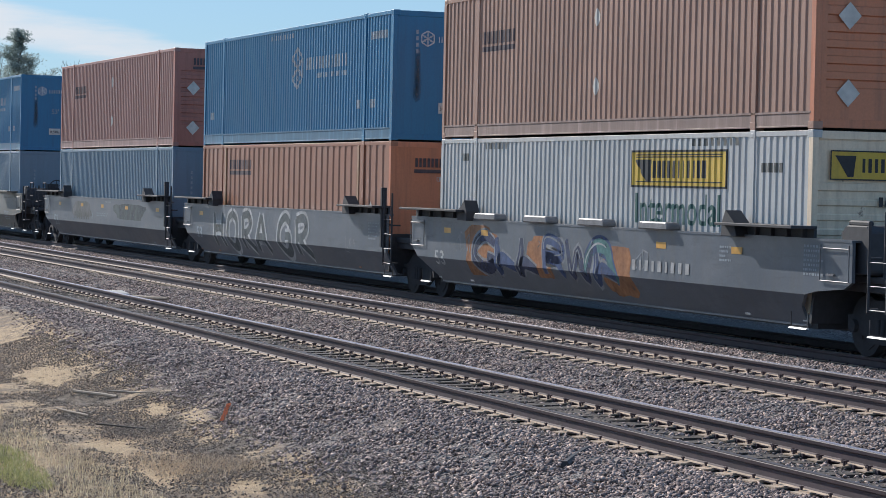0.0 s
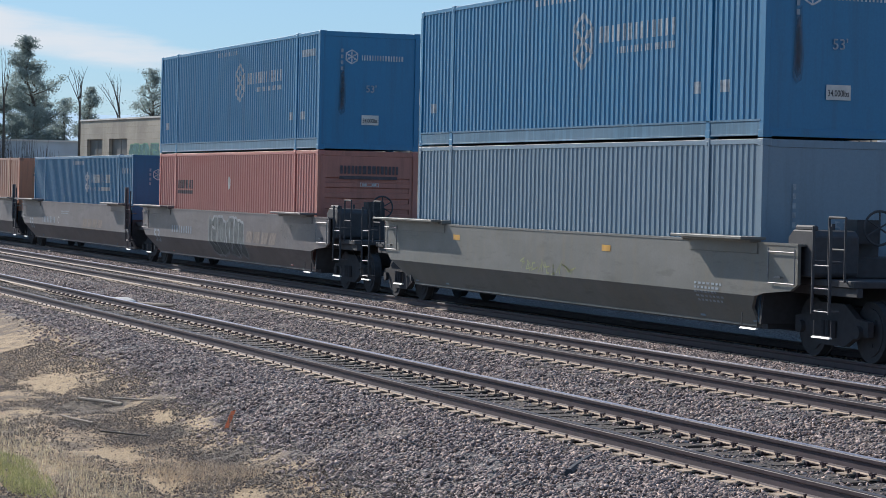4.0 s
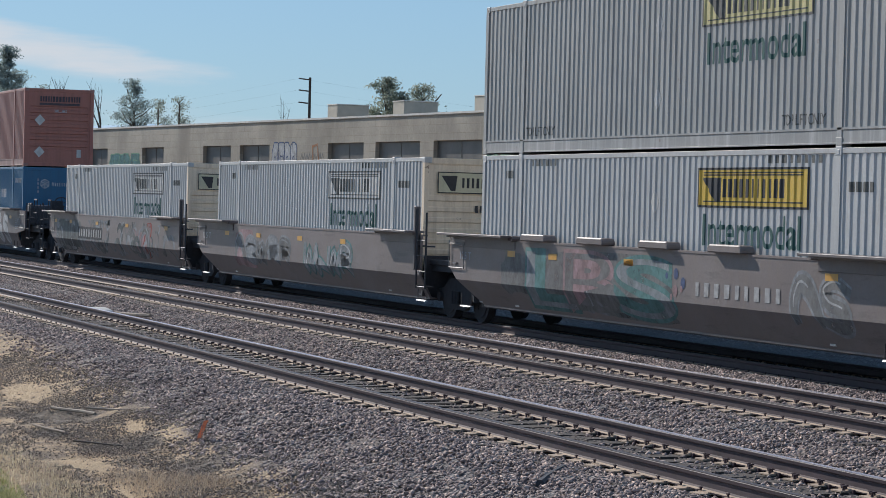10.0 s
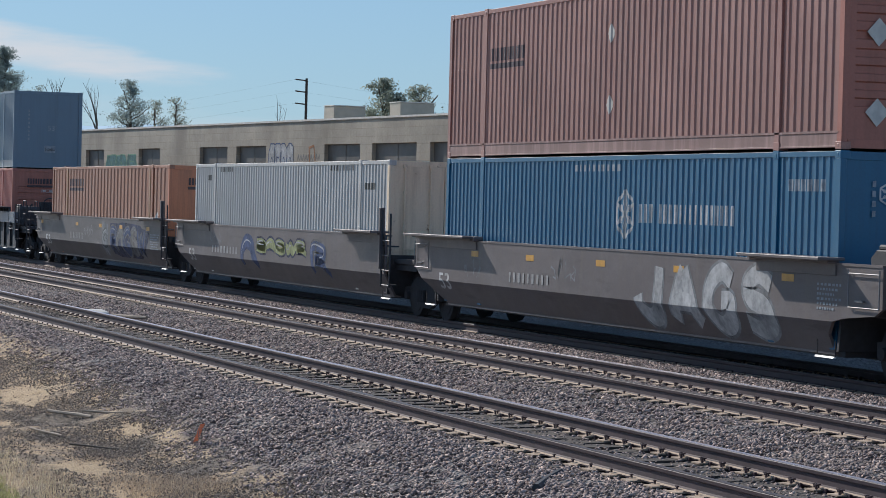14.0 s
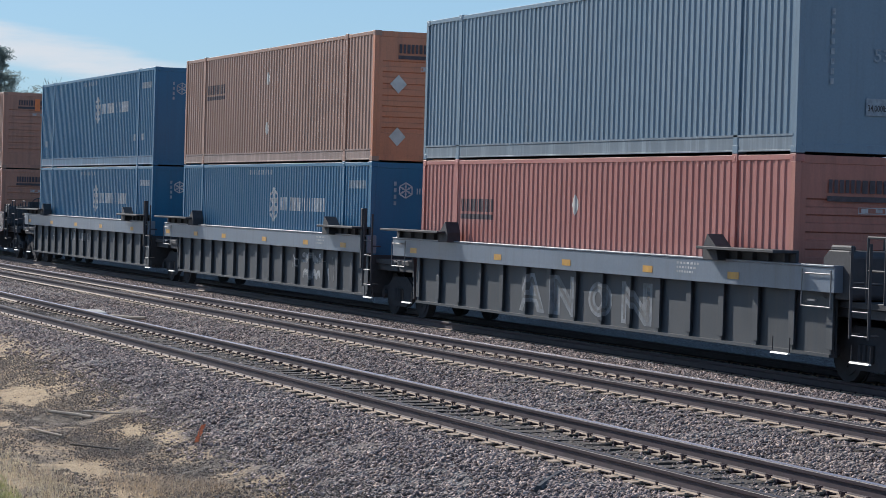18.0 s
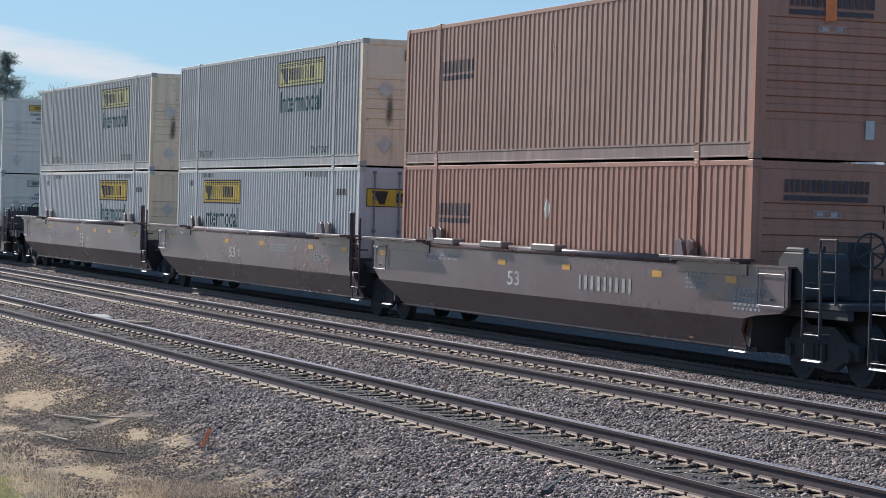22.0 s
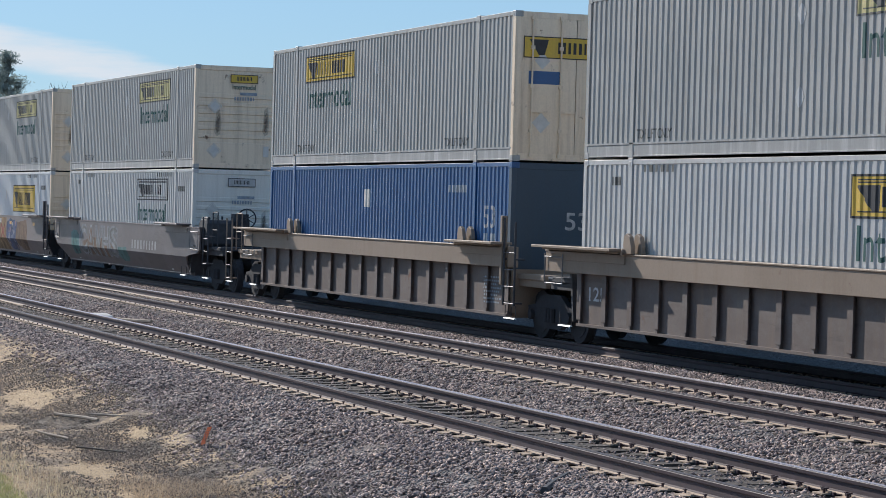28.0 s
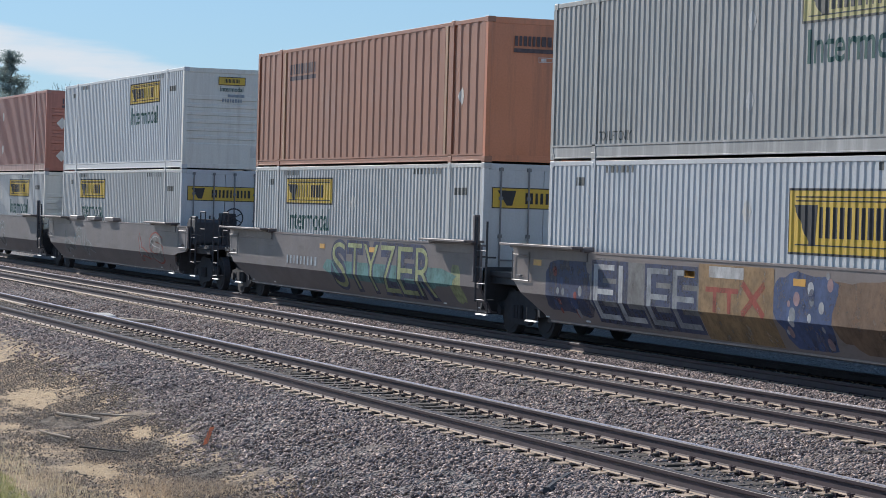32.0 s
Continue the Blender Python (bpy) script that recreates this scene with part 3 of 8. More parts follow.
def stone_mesh(name, count, region, size, seed, dens=None):
    """Many small faceted stones in one mesh."""
    rng = np.random.default_rng(seed)
    x0, x1, y0, y1 = region
    u = rng.random(count) ** 1.7
    x = x1 + (x0 - x1) * u
    y = y0 + (y1 - y0) * rng.random(count)
    keep = np.ones(count, bool)
    for c in (TRACK_A, TRACK_B):
        for s in (-1, 1):
            keep &= np.abs(y - (c + s * GAUGE / 2)) > 0.12
    z = np.array([ground_z(v) for v in y])
    if dens is not None:
        keep &= np.array([dens(a, b_, r) for a, b_, r in zip(x, y, rng.random(count))])
    x, y, z = x[keep], y[keep], z[keep]
    n = len(x)
    s = size * (0.55 + 0.8 * rng.random((n, 1, 1)))
    base = np.array([(1, 0, 0), (-1, 0, 0), (0, 1, 0), (0, -1, 0), (0, 0, 1), (0, 0, -0.8)], float)[None]
    squash = np.stack([0.7 + 0.6 * rng.random(n), 0.6 + 0.5 * rng.random(n), 0.45 + 0.4 * rng.random(n)], -1)[:, None]
    pts = base * squash * s + (rng.random((n, 6, 3)) - 0.5) * s * 0.7
    a = rng.random(n) * 6.283
    tilt = (rng.random(n) - 0.5) * 1.3
    ct, st = np.cos(tilt)[:, None], np.sin(tilt)[:, None]
    px_, pz_ = pts[..., 0] * ct - pts[..., 2] * st, pts[..., 0] * st + pts[..., 2] * ct
    ca, sa = np.cos(a)[:, None], np.sin(a)[:, None]
    co = np.stack([px_ * ca - pts[..., 1] * sa + x[:, None], px_ * sa + pts[..., 1] * ca + y[:, None], pz_ + (z + 0.010)[:, None]], -1).reshape(-1, 3)
    tri = np.array([(0, 2, 4), (2, 1, 4), (1, 3, 4), (3, 0, 4), (2, 0, 5), (1, 2, 5), (3, 1, 5), (0, 3, 5)])
    idx = (np.arange(n)[:, None, None] * 6 + tri[None]).reshape(-1)
    me = bpy.data.meshes.new(name)
    me.vertices.add(n * 6)
    me.vertices.foreach_set("co", co.ravel())
    me.loops.add(n * 24)
    me.loops.foreach_set("vertex_index", idx)
    me.polygons.add(n * 8)
    me.polygons.foreach_set("loop_start", np.arange(n * 8) * 3)
    me.update(calc_edges=True)
    return me


def stone_material(name, stops):
    m, nt, b = node_mat(name)
    geo = nt.nodes.new("ShaderNodeNewGeometry")
    col = ramp_node(nt, geo.outputs["Random Per Island"], stops)
    col = mixed(nt, 0.35, col, ramp_node(nt, noise_node(nt, 30, 4, jitter=False), ((0.3, 0.4), (0.7, 1.0))), "MULTIPLY")
    nt.links.new(col, b.inputs["Base Color"])
    b.inputs["Roughness"].default_value = 0.82
    return m


STONE = stone_material("crushed_granite", ((0.0, (0.098, 0.073, 0.069)), (0.3, (0.218, 0.164, 0.152)), (0.65, (0.367, 0.282, 0.256)), (0.9, (0.54, 0.42, 0.367)), (1.0, (0.68, 0.50, 0.40))))
GRAVEL = stone_material("brown_stray_gravel", ((0.0, (0.09, 0.07, 0.06)), (0.5, (0.19, 0.15, 0.125)), (0.85, (0.30, 0.245, 0.20)), (1.0, (0.44, 0.37, 0.29))))
solid("ballast_stones", stone_mesh("ballast_stones", 210000, (-100, -18.5, 7.6, 18.28), 0.029, 3,
      lambda x, y, r: y > ballast_edge(x) + 0.7 * (r - 0.6) and not (TRACK_A - 0.7 < y < TRACK_A + 0.7 and r < 0.80)),
      STONE, "loose grey crushed stone ballast round the tracks", "ballast", kind="stuff")
solid("scattered_stones", stone_mesh("scattered_stones", 170000, (-46, -19, 3.5, 9.2), 0.014, 5,
      lambda x, y, r: r < 0.05 or r < 0.5 + 0.9 * noise.noise((x * 0.45, y * 1.3, 4.4)) + 0.5 * max(0, y - 7.2) - 1.3 * max(0.0, in_patch(x, y, SAND) + 0.5 * noise.noise((x * 1.3, y * 4.0, 8.2))) + 0.5 * max(0.0, 0.3 + in_patch(x, y, LITTER)) and y < ballast_edge(x) + 0.3),
      GRAVEL, "stray ballast stones strewn over sandy dirt", "stones", kind="stuff")


def rail_profile(cy, top):
    """Half outline, mirrored: foot, web, head."""
    h = [(0.076, 0.0), (0.076, 0.011), (0.045, 0.022), (0.012, 0.036), (0.009, 0.115), (0.034, 0.128), (0.037, 0.160), (0.030, 0.170)]
    return [(cy + a, top - RAIL_H + b) for a, b in h] + [(cy - a, top - RAIL_H + b) for a, b in reversed(h)]


def rail(cy, top, parent, head):
    x0, x1 = -900, 40
    poly = rail_profile(cy, top)
    part("rail", Shape().prism(poly, x0, x1, "x"), RAIL_SIDE, parent)
    part("rail_head", Shape().box(x0, x1, cy - 0.034, cy + 0.034, top - 0.004, top + 0.003), head, parent, "rail head polished by wheels")
    s = Shape()
    for d in (-1, 1):
        a, b = sorted((cy + d * 0.079, cy + d * 0.03))
        s.face((x0, a, top - RAIL_H + 0.0125 + (0.014 if d > 0 else 0)), (x1, a, top - RAIL_H + 0.0125 + (0.014 if d > 0 else 0)),
               (x1, b, top - RAIL_H + 0.0125 + (0 if d > 0 else 0.014)), (x0, b, top - RAIL_H + 0.0125 + (0 if d > 0 else 0.014)))
    part("rail_foot_dust", s, RAIL_FOOT, parent, "pale tan strip along the rail foot")


def make_track(cy, top, label, name, head_near, head_far, x_near, count, spacing, seed):
    tr = thing(name, pose(0, 0, 0), label, "railway track", kind="structure")
    rail(cy - GAUGE / 2, top, tr, head_near)
    rail(cy + GAUGE / 2, top, tr, head_far)
    rng = random.Random(seed)
    zt = top - RAIL_H - 0.014
    ties = [cached(("tie", k), lambda k=k: tie_mesh(k)) for k in range(4)]
    plate = cached("tie_plate", plate_mesh)
    clips = cached("spikes", spike_mesh)
    for i in range(count):
        x = x_near - i * spacing + rng.uniform(-0.035, 0.035)
        part("tie", ties[i % 4], TIE, tr, at=pose(x, cy + rng.uniform(-0.03, 0.03), zt - 0.004, 0, 0, rng.uniform(-1.2, 1.2)))
        for s in (-1, 1):
            part("tie_plate", plate, RAIL_FOOT, tr, at=pose(x, cy + s * GAUGE / 2, zt, 0, 0, rng.uniform(-1.5, 1.5)))
            if x > -62:
                part("spikes", clips, RAIL_SIDE, tr, at=pose(x + rng.uniform(-0.02, 0.02), cy + s * GAUGE / 2, zt, 0, 0, 0 if s > 0 else 180))
    far = Shape()
    for i in range(count, count + 260):
        x = x_near - i * spacing
        far.box(x - 0.11, x + 0.11, cy - 1.3, cy + 1.3, zt - 0.17, zt - 0.004)
    tagged(part("far_ties", far, TIE, tr, "distant wooden ties"), kind="stuff")
    return tr


def tie_mesh(k):
    rng = random.Random(40 + k)
    s = Shape()
    n = 8
    for i in range(n):
        y0, y1 = -1.3 + 2.6 * i / n, -1.3 + 2.6 * (i + 1) / n
        s.box(-0.115 + rng.uniform(-0.008, 0.006), 0.115 + rng.uniform(-0.006, 0.008), y0, y1, -0.17, rng.uniform(-0.006, 0.0))
    return s.mesh("tie")


def plate_mesh():
    s = Shape()
    s.box(-0.10, 0.10, -0.19, 0.19, 0.0, 0.014)
    s.box(-0.10, 0.10, -0.105, -0.080, 0.014, 0.026)
    s.box(-0.10, 0.10, 0.080, 0.105, 0.014, 0.026)
    return s.mesh("tie_plate")


def spike_mesh():
    s = Shape()
    for x, y in ((-0.06, -0.095), (0.06, 0.095), (0.05, -0.14), (0.02, -0.098)):
        s.box(x - 0.009, x + 0.009, y - 0.009, y + 0.009, 0.0, 0.055)
        s.box(x - 0.017, x + 0.017, y - 0.013, y + 0.022 if y < 0 else y + 0.013, 0.05, 0.064)
    s.box(0.12, 0.17, -0.10, 0.10, -0.01, 0.03)
    return s.mesh("spikes")


make_track(TRACK_A, TOP_A, "railway track on wooden ties in grey ballast beside a dirt strip", "track_near", RAIL_WORN, RAIL_TOP, -17.5, 100, 0.50, 1)
make_track(TRACK_B, TOP_B, "railway track on wooden ties in grey ballast between two others", "track_middle", RAIL_WORN, RAIL_TOP, -17.5, 100, 0.50, 2)
make_track(TRACK_T, TOP_T, "railway track under the passing container train", "track_far", RAIL_SHADE, RAIL_SHADE, -20.0, 40, 0.50, 3)

# ---------------------------------------------------------------- containers
CL, CW, CH = 16.154, 2.59, 2.896
CASE_X = 6.096
BASE_LOW, BASE_HIGH = 0.462, 3.378


def folds(pitch, depth, x0=-CL / 2 + 0.11, x1=CL / 2 - 0.11, valley=0.36, slope=0.15, crest=0.34):
    """Corrugation: fold places and the depth of the sheet at x."""
    n = int(round((x1 - x0) / pitch))
    p = (x1 - x0) / n
    line = []
    for i in range(n):
        a = x0 + i * p
        line += [(a, depth), (a + valley * p, depth), (a + (valley + slope) * p, 0.0), (a + (valley + slope + crest) * p, 0.0)]
    line.append((x1, depth))
    xs = [q[0] for q in line]

    def at(x, z=0):
        return float(np.interp(x, xs, [q[1] for q in line]))
    return line, xs, at


RIBS = {"fine": folds(0.205, 0.020, valley=0.50, slope=0.13, crest=0.24), "broad": folds(0.225, 0.020, valley=0.40, slope=0.14, crest=0.32), "close": folds(0.213, 0.020, crest=0.40, valley=0.30), "wide": folds(0.46, 0.024, valley=0.26, slope=0.14, crest=0.46)}


def side_mesh(rib, low):
    line = RIBS[rib][0]
    s = Shape()
    y0 = -CW / 2 + 0.012
    s.sheet([(x, y0 + d) for x, d in line], low, CH - 0.07)
    return s.mesh("side_panel")


def mirror_y(me):
    me = me.copy()
    for v in me.vertices:
        v.co.y = -v.co.y
    me.flip_normals()
    return me


def end_mesh(style):
    x = CL / 2 - 0.02
    w = CW / 2 - 0.09
    s = Shape()
    zs = [(0.14, 0.0)]
    if style == "bands":
        z = 0.72
        zs.append((z, 0.0))
        while z < 2.0:
            zs += [(z + 0.02, -0.025), (z + 0.13, -0.025), (z + 0.15, 0.0), (z + 0.225, 0.0)]
            z += 0.225
        zs += [(2.10, 0.0), (2.11, -0.012), (2.74, -0.012)]
    elif style == "slots":
        for z in (0.62, 0.86, 1.10, 1.34, 1.60, 1.86, 2.10):
            zs += [(z, 0.0), (z + 0.02, -0.03), (z + 0.12, -0.03), (z + 0.14, 0.0)]
    else:
        zs += [(0.4, 0.0), (1.4, -0.004), (2.3, 0.0)]
    zs.append((CH - 0.12, 0.0))
    for (za, a), (zb, b) in zip(zs, zs[1:]):
        if style == "slots" and (a < -0.02 or b < -0.02):
            s.face((x + a, -w + 0.12, za), (x + a, w - 0.12, za), (x + b, w - 0.12, zb), (x + b, -w + 0.12, zb))
            s.face((x, -w, za), (x, -w + 0.12, za), (x, -w + 0.12, zb), (x, -w, zb))
            s.face((x, w - 0.12, za), (x, w, za), (x, w, zb), (x, w - 0.12, zb))
        else:
            s.face((x + a, -w, za), (x + a, w, za), (x + b, w, zb), (x + b, -w, zb))
    return s.mesh("end_panel")


def door_mesh():
    s = Shape()
    x = CL / 2
    s.box(x - 0.05, x - 0.012, 0.008, CW / 2 - 0.09, 0.15, CH - 0.13)
    for z in (0.55, 1.25, 1.95):
        s.box(x - 0.012, x - 0.006, 0.08, CW / 2 - 0.16, z, z + 0.5)
    return s.mesh("door")


def lock_mesh():
    s = Shape()
    x = CL / 2 + 0.02
    s.rod((x, 0, 0.1), (x, 0, CH - 0.08), 0.019, 8)
    for z in (0.12, 0.6, 1.45, 2.2, CH - 0.12):
        s.box(x - 0.035, x + 0.022, -0.04, 0.04, z - 0.035, z + 0.035)
    s.box(x, x + 0.03, -0.02, 0.34, 0.95, 0.985)
    return s.mesh("lock_rod")


def post_mesh():
    return Shape().box(-0.06, 0.06, 0, 0.10, 0.11, CH - 0.11).box(-0.075, -0.05, 0.0, 0.13, 0.11, CH - 0.11).mesh("corner_post", 0.004)


def casting_mesh():
    return Shape().box(-0.09, 0.09, -0.003, 0.16, 0, 0.118).box(-0.03, 0.03, -0.006, 0.01, 0.03, 0.09).mesh("corner_casting", 0.008)


def lift_mesh():
    s = Shape()
    s.box(-0.075, 0.075, -0.004, 0.09, 0.0, CH)
    s.box(-0.09, 0.09, -0.008, 0.16, 0.0, 0.13)
    s.box(-0.09, 0.09, -0.008, 0.16, CH - 0.12, CH + 0.018)
    s.box(-0.035, 0.035, -0.014, 0.0, CH - 0.10, CH - 0.03)
    return s.mesh("lift_post", 0.006)


def roof_mesh():
    s = Shape()
    x0 = -CL / 2 + 0.1
    n = 46
    p = (CL - 0.2) / n
    for i in range(n):
        a = x0 + i * p
        for u0, u1, h0, h1 in ((0, 0.35, 0, 0), (0.35, 0.5, 0, 0.018), (0.5, 0.85, 0.018, 0.018), (0.85, 1, 0.018, 0)):
            s.face((a + u0 * p, -CW / 2 + 0.04, CH - 0.022 + h0), (a + u1 * p, -CW / 2 + 0.04, CH - 0.022 + h1),
                   (a + u1 * p, CW / 2 - 0.04, CH - 0.022 + h1), (a + u0 * p, CW / 2 - 0.04, CH - 0.022 + h0))
    return s.mesh("roof")


def base_rail_mesh(low):
    poly = [(0.0, 0.03), (0.0, 0.05), (0.008, 0.055), (0.008, low - 0.03), (-0.004, low - 0.02), (-0.004, low + 0.012), (0.07, low + 0.012), (0.1, 0.03)]
    return Shape().prism(poly, -CL / 2 + 0.1, CL / 2 - 0.1, "x").mesh("bottom_rail")


def diamond(cx, cz, r):
    return [[(cx - r * 0.95, cz), (cx, cz - r), (cx + r * 0.95, cz), (cx, cz + r)]]


def hexagon_logo(cx, cz, r):
    out = []
    c = [(cx + r * math.sin(math.pi / 3 * i), cz + r * math.cos(math.pi / 3 * i)) for i in range(6)]
    for a, b in zip(c, c[1:] + c[:1]):
        out += stroke([a, b], r * 0.17)
    for p in c:
        out += stroke([(cx, cz), p], r * 0.15)
        out += ring(p[0] * 0.5 + cx * 0.5, p[1] * 0.5 + cz * 0.5, r * 0.17, r * 0.06, 8)
    return out


SIDE_Y = -CW / 2 + 0.012


def side_mark(key, name, make, mat, parent, rib, out=0.003, label=""):
    def build():
        _, xs, at = RIBS[rib]
        return drape(make(), xs, lambda x, z: SIDE_Y + at(x), out)
    return part(name, cached(("mark", rib, key, out), build), mat, parent, label)


def end_mark(key, name, make, mat, parent, out=0.004, label=""):
    def build():
        me = make()
        for v in me.vertices:
            v.co = (CL / 2 + 0.0 + out, v.co.x, v.co.z)
        return me
    return part(name, cached(("end", key, out), build), mat, parent, label)


for key, rgb in ((BLUE, (0.014, 0.10, 0.20)), (BLUE_FADED, (0.024, 0.13, 0.23)), (GREY, (0.14, 0.19, 0.235)), (RED, (0.27, 0.155, 0.135)), (BROWN, (0.25, 0.165, 0.135)), (WHITE_DIRTY, (0.33, 0.335, 0.33))):
    GRIMED[key] = painted("scuffed_" + key.name, rgb, 0.5, 0.85, tuple(min(0.6, v * 1.7 + 0.08) for v in rgb), 0.35, fade=0.3)


def container(x, z, paint, label, rib="fine", end="plain", low=0.16, marks=(), end_paint=None, frame_paint=None, group="containers on the train"):
    """A 53-foot box: frame, corrugated sides, roof, ends; its origin lies at the middle of its floor."""
    c = thing("shipping_container", pose(x, TRACK_T, z), label, "container", group)
    fp = frame_paint or paint
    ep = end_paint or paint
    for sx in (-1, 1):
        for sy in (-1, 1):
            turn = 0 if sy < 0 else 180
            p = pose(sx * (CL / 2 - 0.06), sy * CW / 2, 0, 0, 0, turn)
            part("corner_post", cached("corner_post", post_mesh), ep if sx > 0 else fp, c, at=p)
            for h in (0, CH - 0.118):
                part("corner_casting", cached("corner_casting", casting_mesh), fp, c, at=pose(sx * (CL / 2 - 0.09), sy * CW / 2, h + (0.006 if h else 0), 0, 0, turn))
            part("lift_post", cached("lift_post", lift_mesh), fp, c, at=pose(sx * CASE_X, sy * CW / 2, 0, 0, 0, turn))
    for sy in (-1, 1):
        turn = 0 if sy < 0 else 180
        part("top_rail", cached("top_rail", lambda: Shape().box(-CL / 2 + 0.1, CL / 2 - 0.1, 0.004, 0.06, CH - 0.085, CH - 0.004).mesh("top_rail", 0.004)), fp, c, at=pose(0, sy * CW / 2, 0, 0, 0, turn))
        part("bottom_rail", cached(("bottom_rail", low), lambda: base_rail_mesh(low)), GRIMED.get(fp, fp) if low > 0.2 else fp, c, at=pose(0, sy * CW / 2, 0, 0, 0, turn))
    for sx in (-1, 1):
        turn = 0 if sx > 0 else 180
        part("header", cached("header", lambda: Shape().box(-0.07, -0.008, -CW / 2 + 0.11, CW / 2 - 0.11, CH - 0.13, CH - 0.006).mesh("header", 0.004)), ep if sx > 0 else fp, c, at=pose(sx * CL / 2, 0, 0, 0, 0, turn))
        part("end_sill", cached("end_sill", lambda: Shape().box(-0.07, -0.008, -CW / 2 + 0.11, CW / 2 - 0.11, 0.02, 0.15).mesh("end_sill", 0.004)), ep if sx > 0 else fp, c, at=pose(sx * CL / 2, 0, 0, 0, 0, turn))
    side = cached(("side", rib, low), lambda: side_mesh(rib, low))
    part("side_panel", side, paint, c)
    part("side_panel", cached(("side2", rib, low), lambda: mirror_y(side)), paint, c)
    part("roof", cached("roof", roof_mesh), fp, c)
    part("floor", cached("floor", lambda: Shape().box(-CL / 2 + 0.1, CL / 2 - 0.1, -CW / 2 + 0.08, CW / 2 - 0.08, 0.06, 0.15).mesh("floor")), BLACK, c)
    back = cached(("end", "plain"), lambda: end_mesh("plain"))
    part("end_panel", back, fp, c, at=pose(0, 0, 0, 0, 0, 180))
    if end == "doors":
        for s in (-1, 1):
            d = part("door", cached("door", door_mesh), ep, c, at=pose(0, 0 if s > 0 else -CW / 2 + 0.082, 0))
            for y in (0.28, 0.88):
                part("lock_rod", cached("lock_rod", lock_mesh), GALV if ep is not CREAM else ep, d, at=pose(0, y, 0))
    else:
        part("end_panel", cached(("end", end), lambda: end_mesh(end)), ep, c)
    if rib == "wide":
        for px_ in (-CASE_X + 0.36, CASE_X - 0.36):
            part("side_post", cached("side_post", lambda: Shape().box(-0.065, 0.065, 0.004, 0.06, 0.15, CH - 0.08).mesh("side_post", 0.004)), ORANGE_PALE, c, at=pose(px_, -CW / 2, 0))
        side_mark("wide_placard", "placard", lambda: flat(diamond(CASE_X + 0.55, 1.35, 0.19)), PLACARD, c, rib, 0.006)
    for m in marks:
        m(c, rib)
    MOVERS.append((c, x, z))
    return c


MOVERS = []
WHEELS = []


# markings, each a function of (container, rib)
def yellow_brand(mirrored=False, panel=YELLOW, word=True, big=False, ink=INK):
    def put(c, rib, ink=ink):
        ink = INK_GREYED if panel is YELLOW_PALE else ink
        x0, x1 = (-5.4, -1.65) if mirrored else (1.5, 5.2)
        z0, z1 = (1.98, 2.62)
        if big:
            x0, x1, z0, z1 = 1.25, 5.25, 1.42, 2.42
        k = (mirrored, big)
        sign = side_mark(("panel", k), "brand_panel", lambda: flat([rect(x0, x1, z0, z1)]), panel, c, rib, 0.003)
        h = z1 - z0
        m1, m2 = x0 + (x1 - x0) * 0.24, x0 + (x1 - x0) * 0.79
        side_mark(("border", k), "brand_border", lambda: flat(frame_rects(x0, x1, z0, z1, 0.035) + bars(m1, m2, z0 + h * 0.26, z0 + h * 0.72, 11, 3, 0.95)
                  + [rect(x0 + 0.2, x1 - 0.2, z0 + h * f, z0 + h * f + 0.02) for f in (0.80, 0.86, 0.14)]
                  + [[(x0 + 0.15, z0 + h * 0.75), (m1 - 0.3, z0 + h * 0.15), (m1 - 0.12, z0 + h * 0.15), (m1 - 0.05, z0 + h * 0.75)]]), ink, sign, rib, 0.006)
        if word:
            side_mark(("word", k), "lettering", lambda: text_mesh("Intermodal", x0 + 0.2, x1 - 0.22, 1.36, 1.88, 0.012), INK_GREEN, c, rib, 0.003)
    return put


def small_side_bars(c, rib):
    tagged(side_mark("codes", "code_line", lambda: flat(bars(-6.9, -6.5, 2.45, 2.6, 3, 5) + bars(6.4, 7.1, 2.25, 2.4, 4, 6) + bars(3.9, 5.6, 2.68, 2.8, 8, 7) + bars(-5.6, -4.4, 2.68, 2.8, 6, 8)), INK_GREYED, c, rib), kind="stuff")


def low_side_bars(c, rib):
    for k, x0 in enumerate((-5.9, 4.3)):
        side_mark(("toplift", k), "lettering", lambda: text_mesh("TOP LIFT ONLY", x0, x0 + 1.35, 0.33, 0.50, 0.01), INK_GREYED, c, rib)


def placard_pair(mat=PLACARD):
    def put(c, rib):
        for z in (2.12, 0.87):
            side_mark(("placard", z), "placard", lambda: flat(diamond(-0.14, z, 0.17)), mat, c, rib, 0.006)
    return put


def placard_one(c, rib):
    side_mark("placard_mid", "placard", lambda: flat(diamond(-0.14, 2.05, 0.19)), PLACARD, c, rib, 0.006)


def side_brand_dark(x0=-5.9, x1=-4.15, z0=1.72):
    def put(c, rib):
        tagged(side_mark(("dark", x0, z0), "brand_mark", lambda: flat(bars(x0, x1, z0 + 0.15, z0 + 0.40, 14, 4, 0.5) + [rect(x0, x1, z0, z0 + 0.10)]), INK_FADED, c, rib), kind="stuff")
    return put


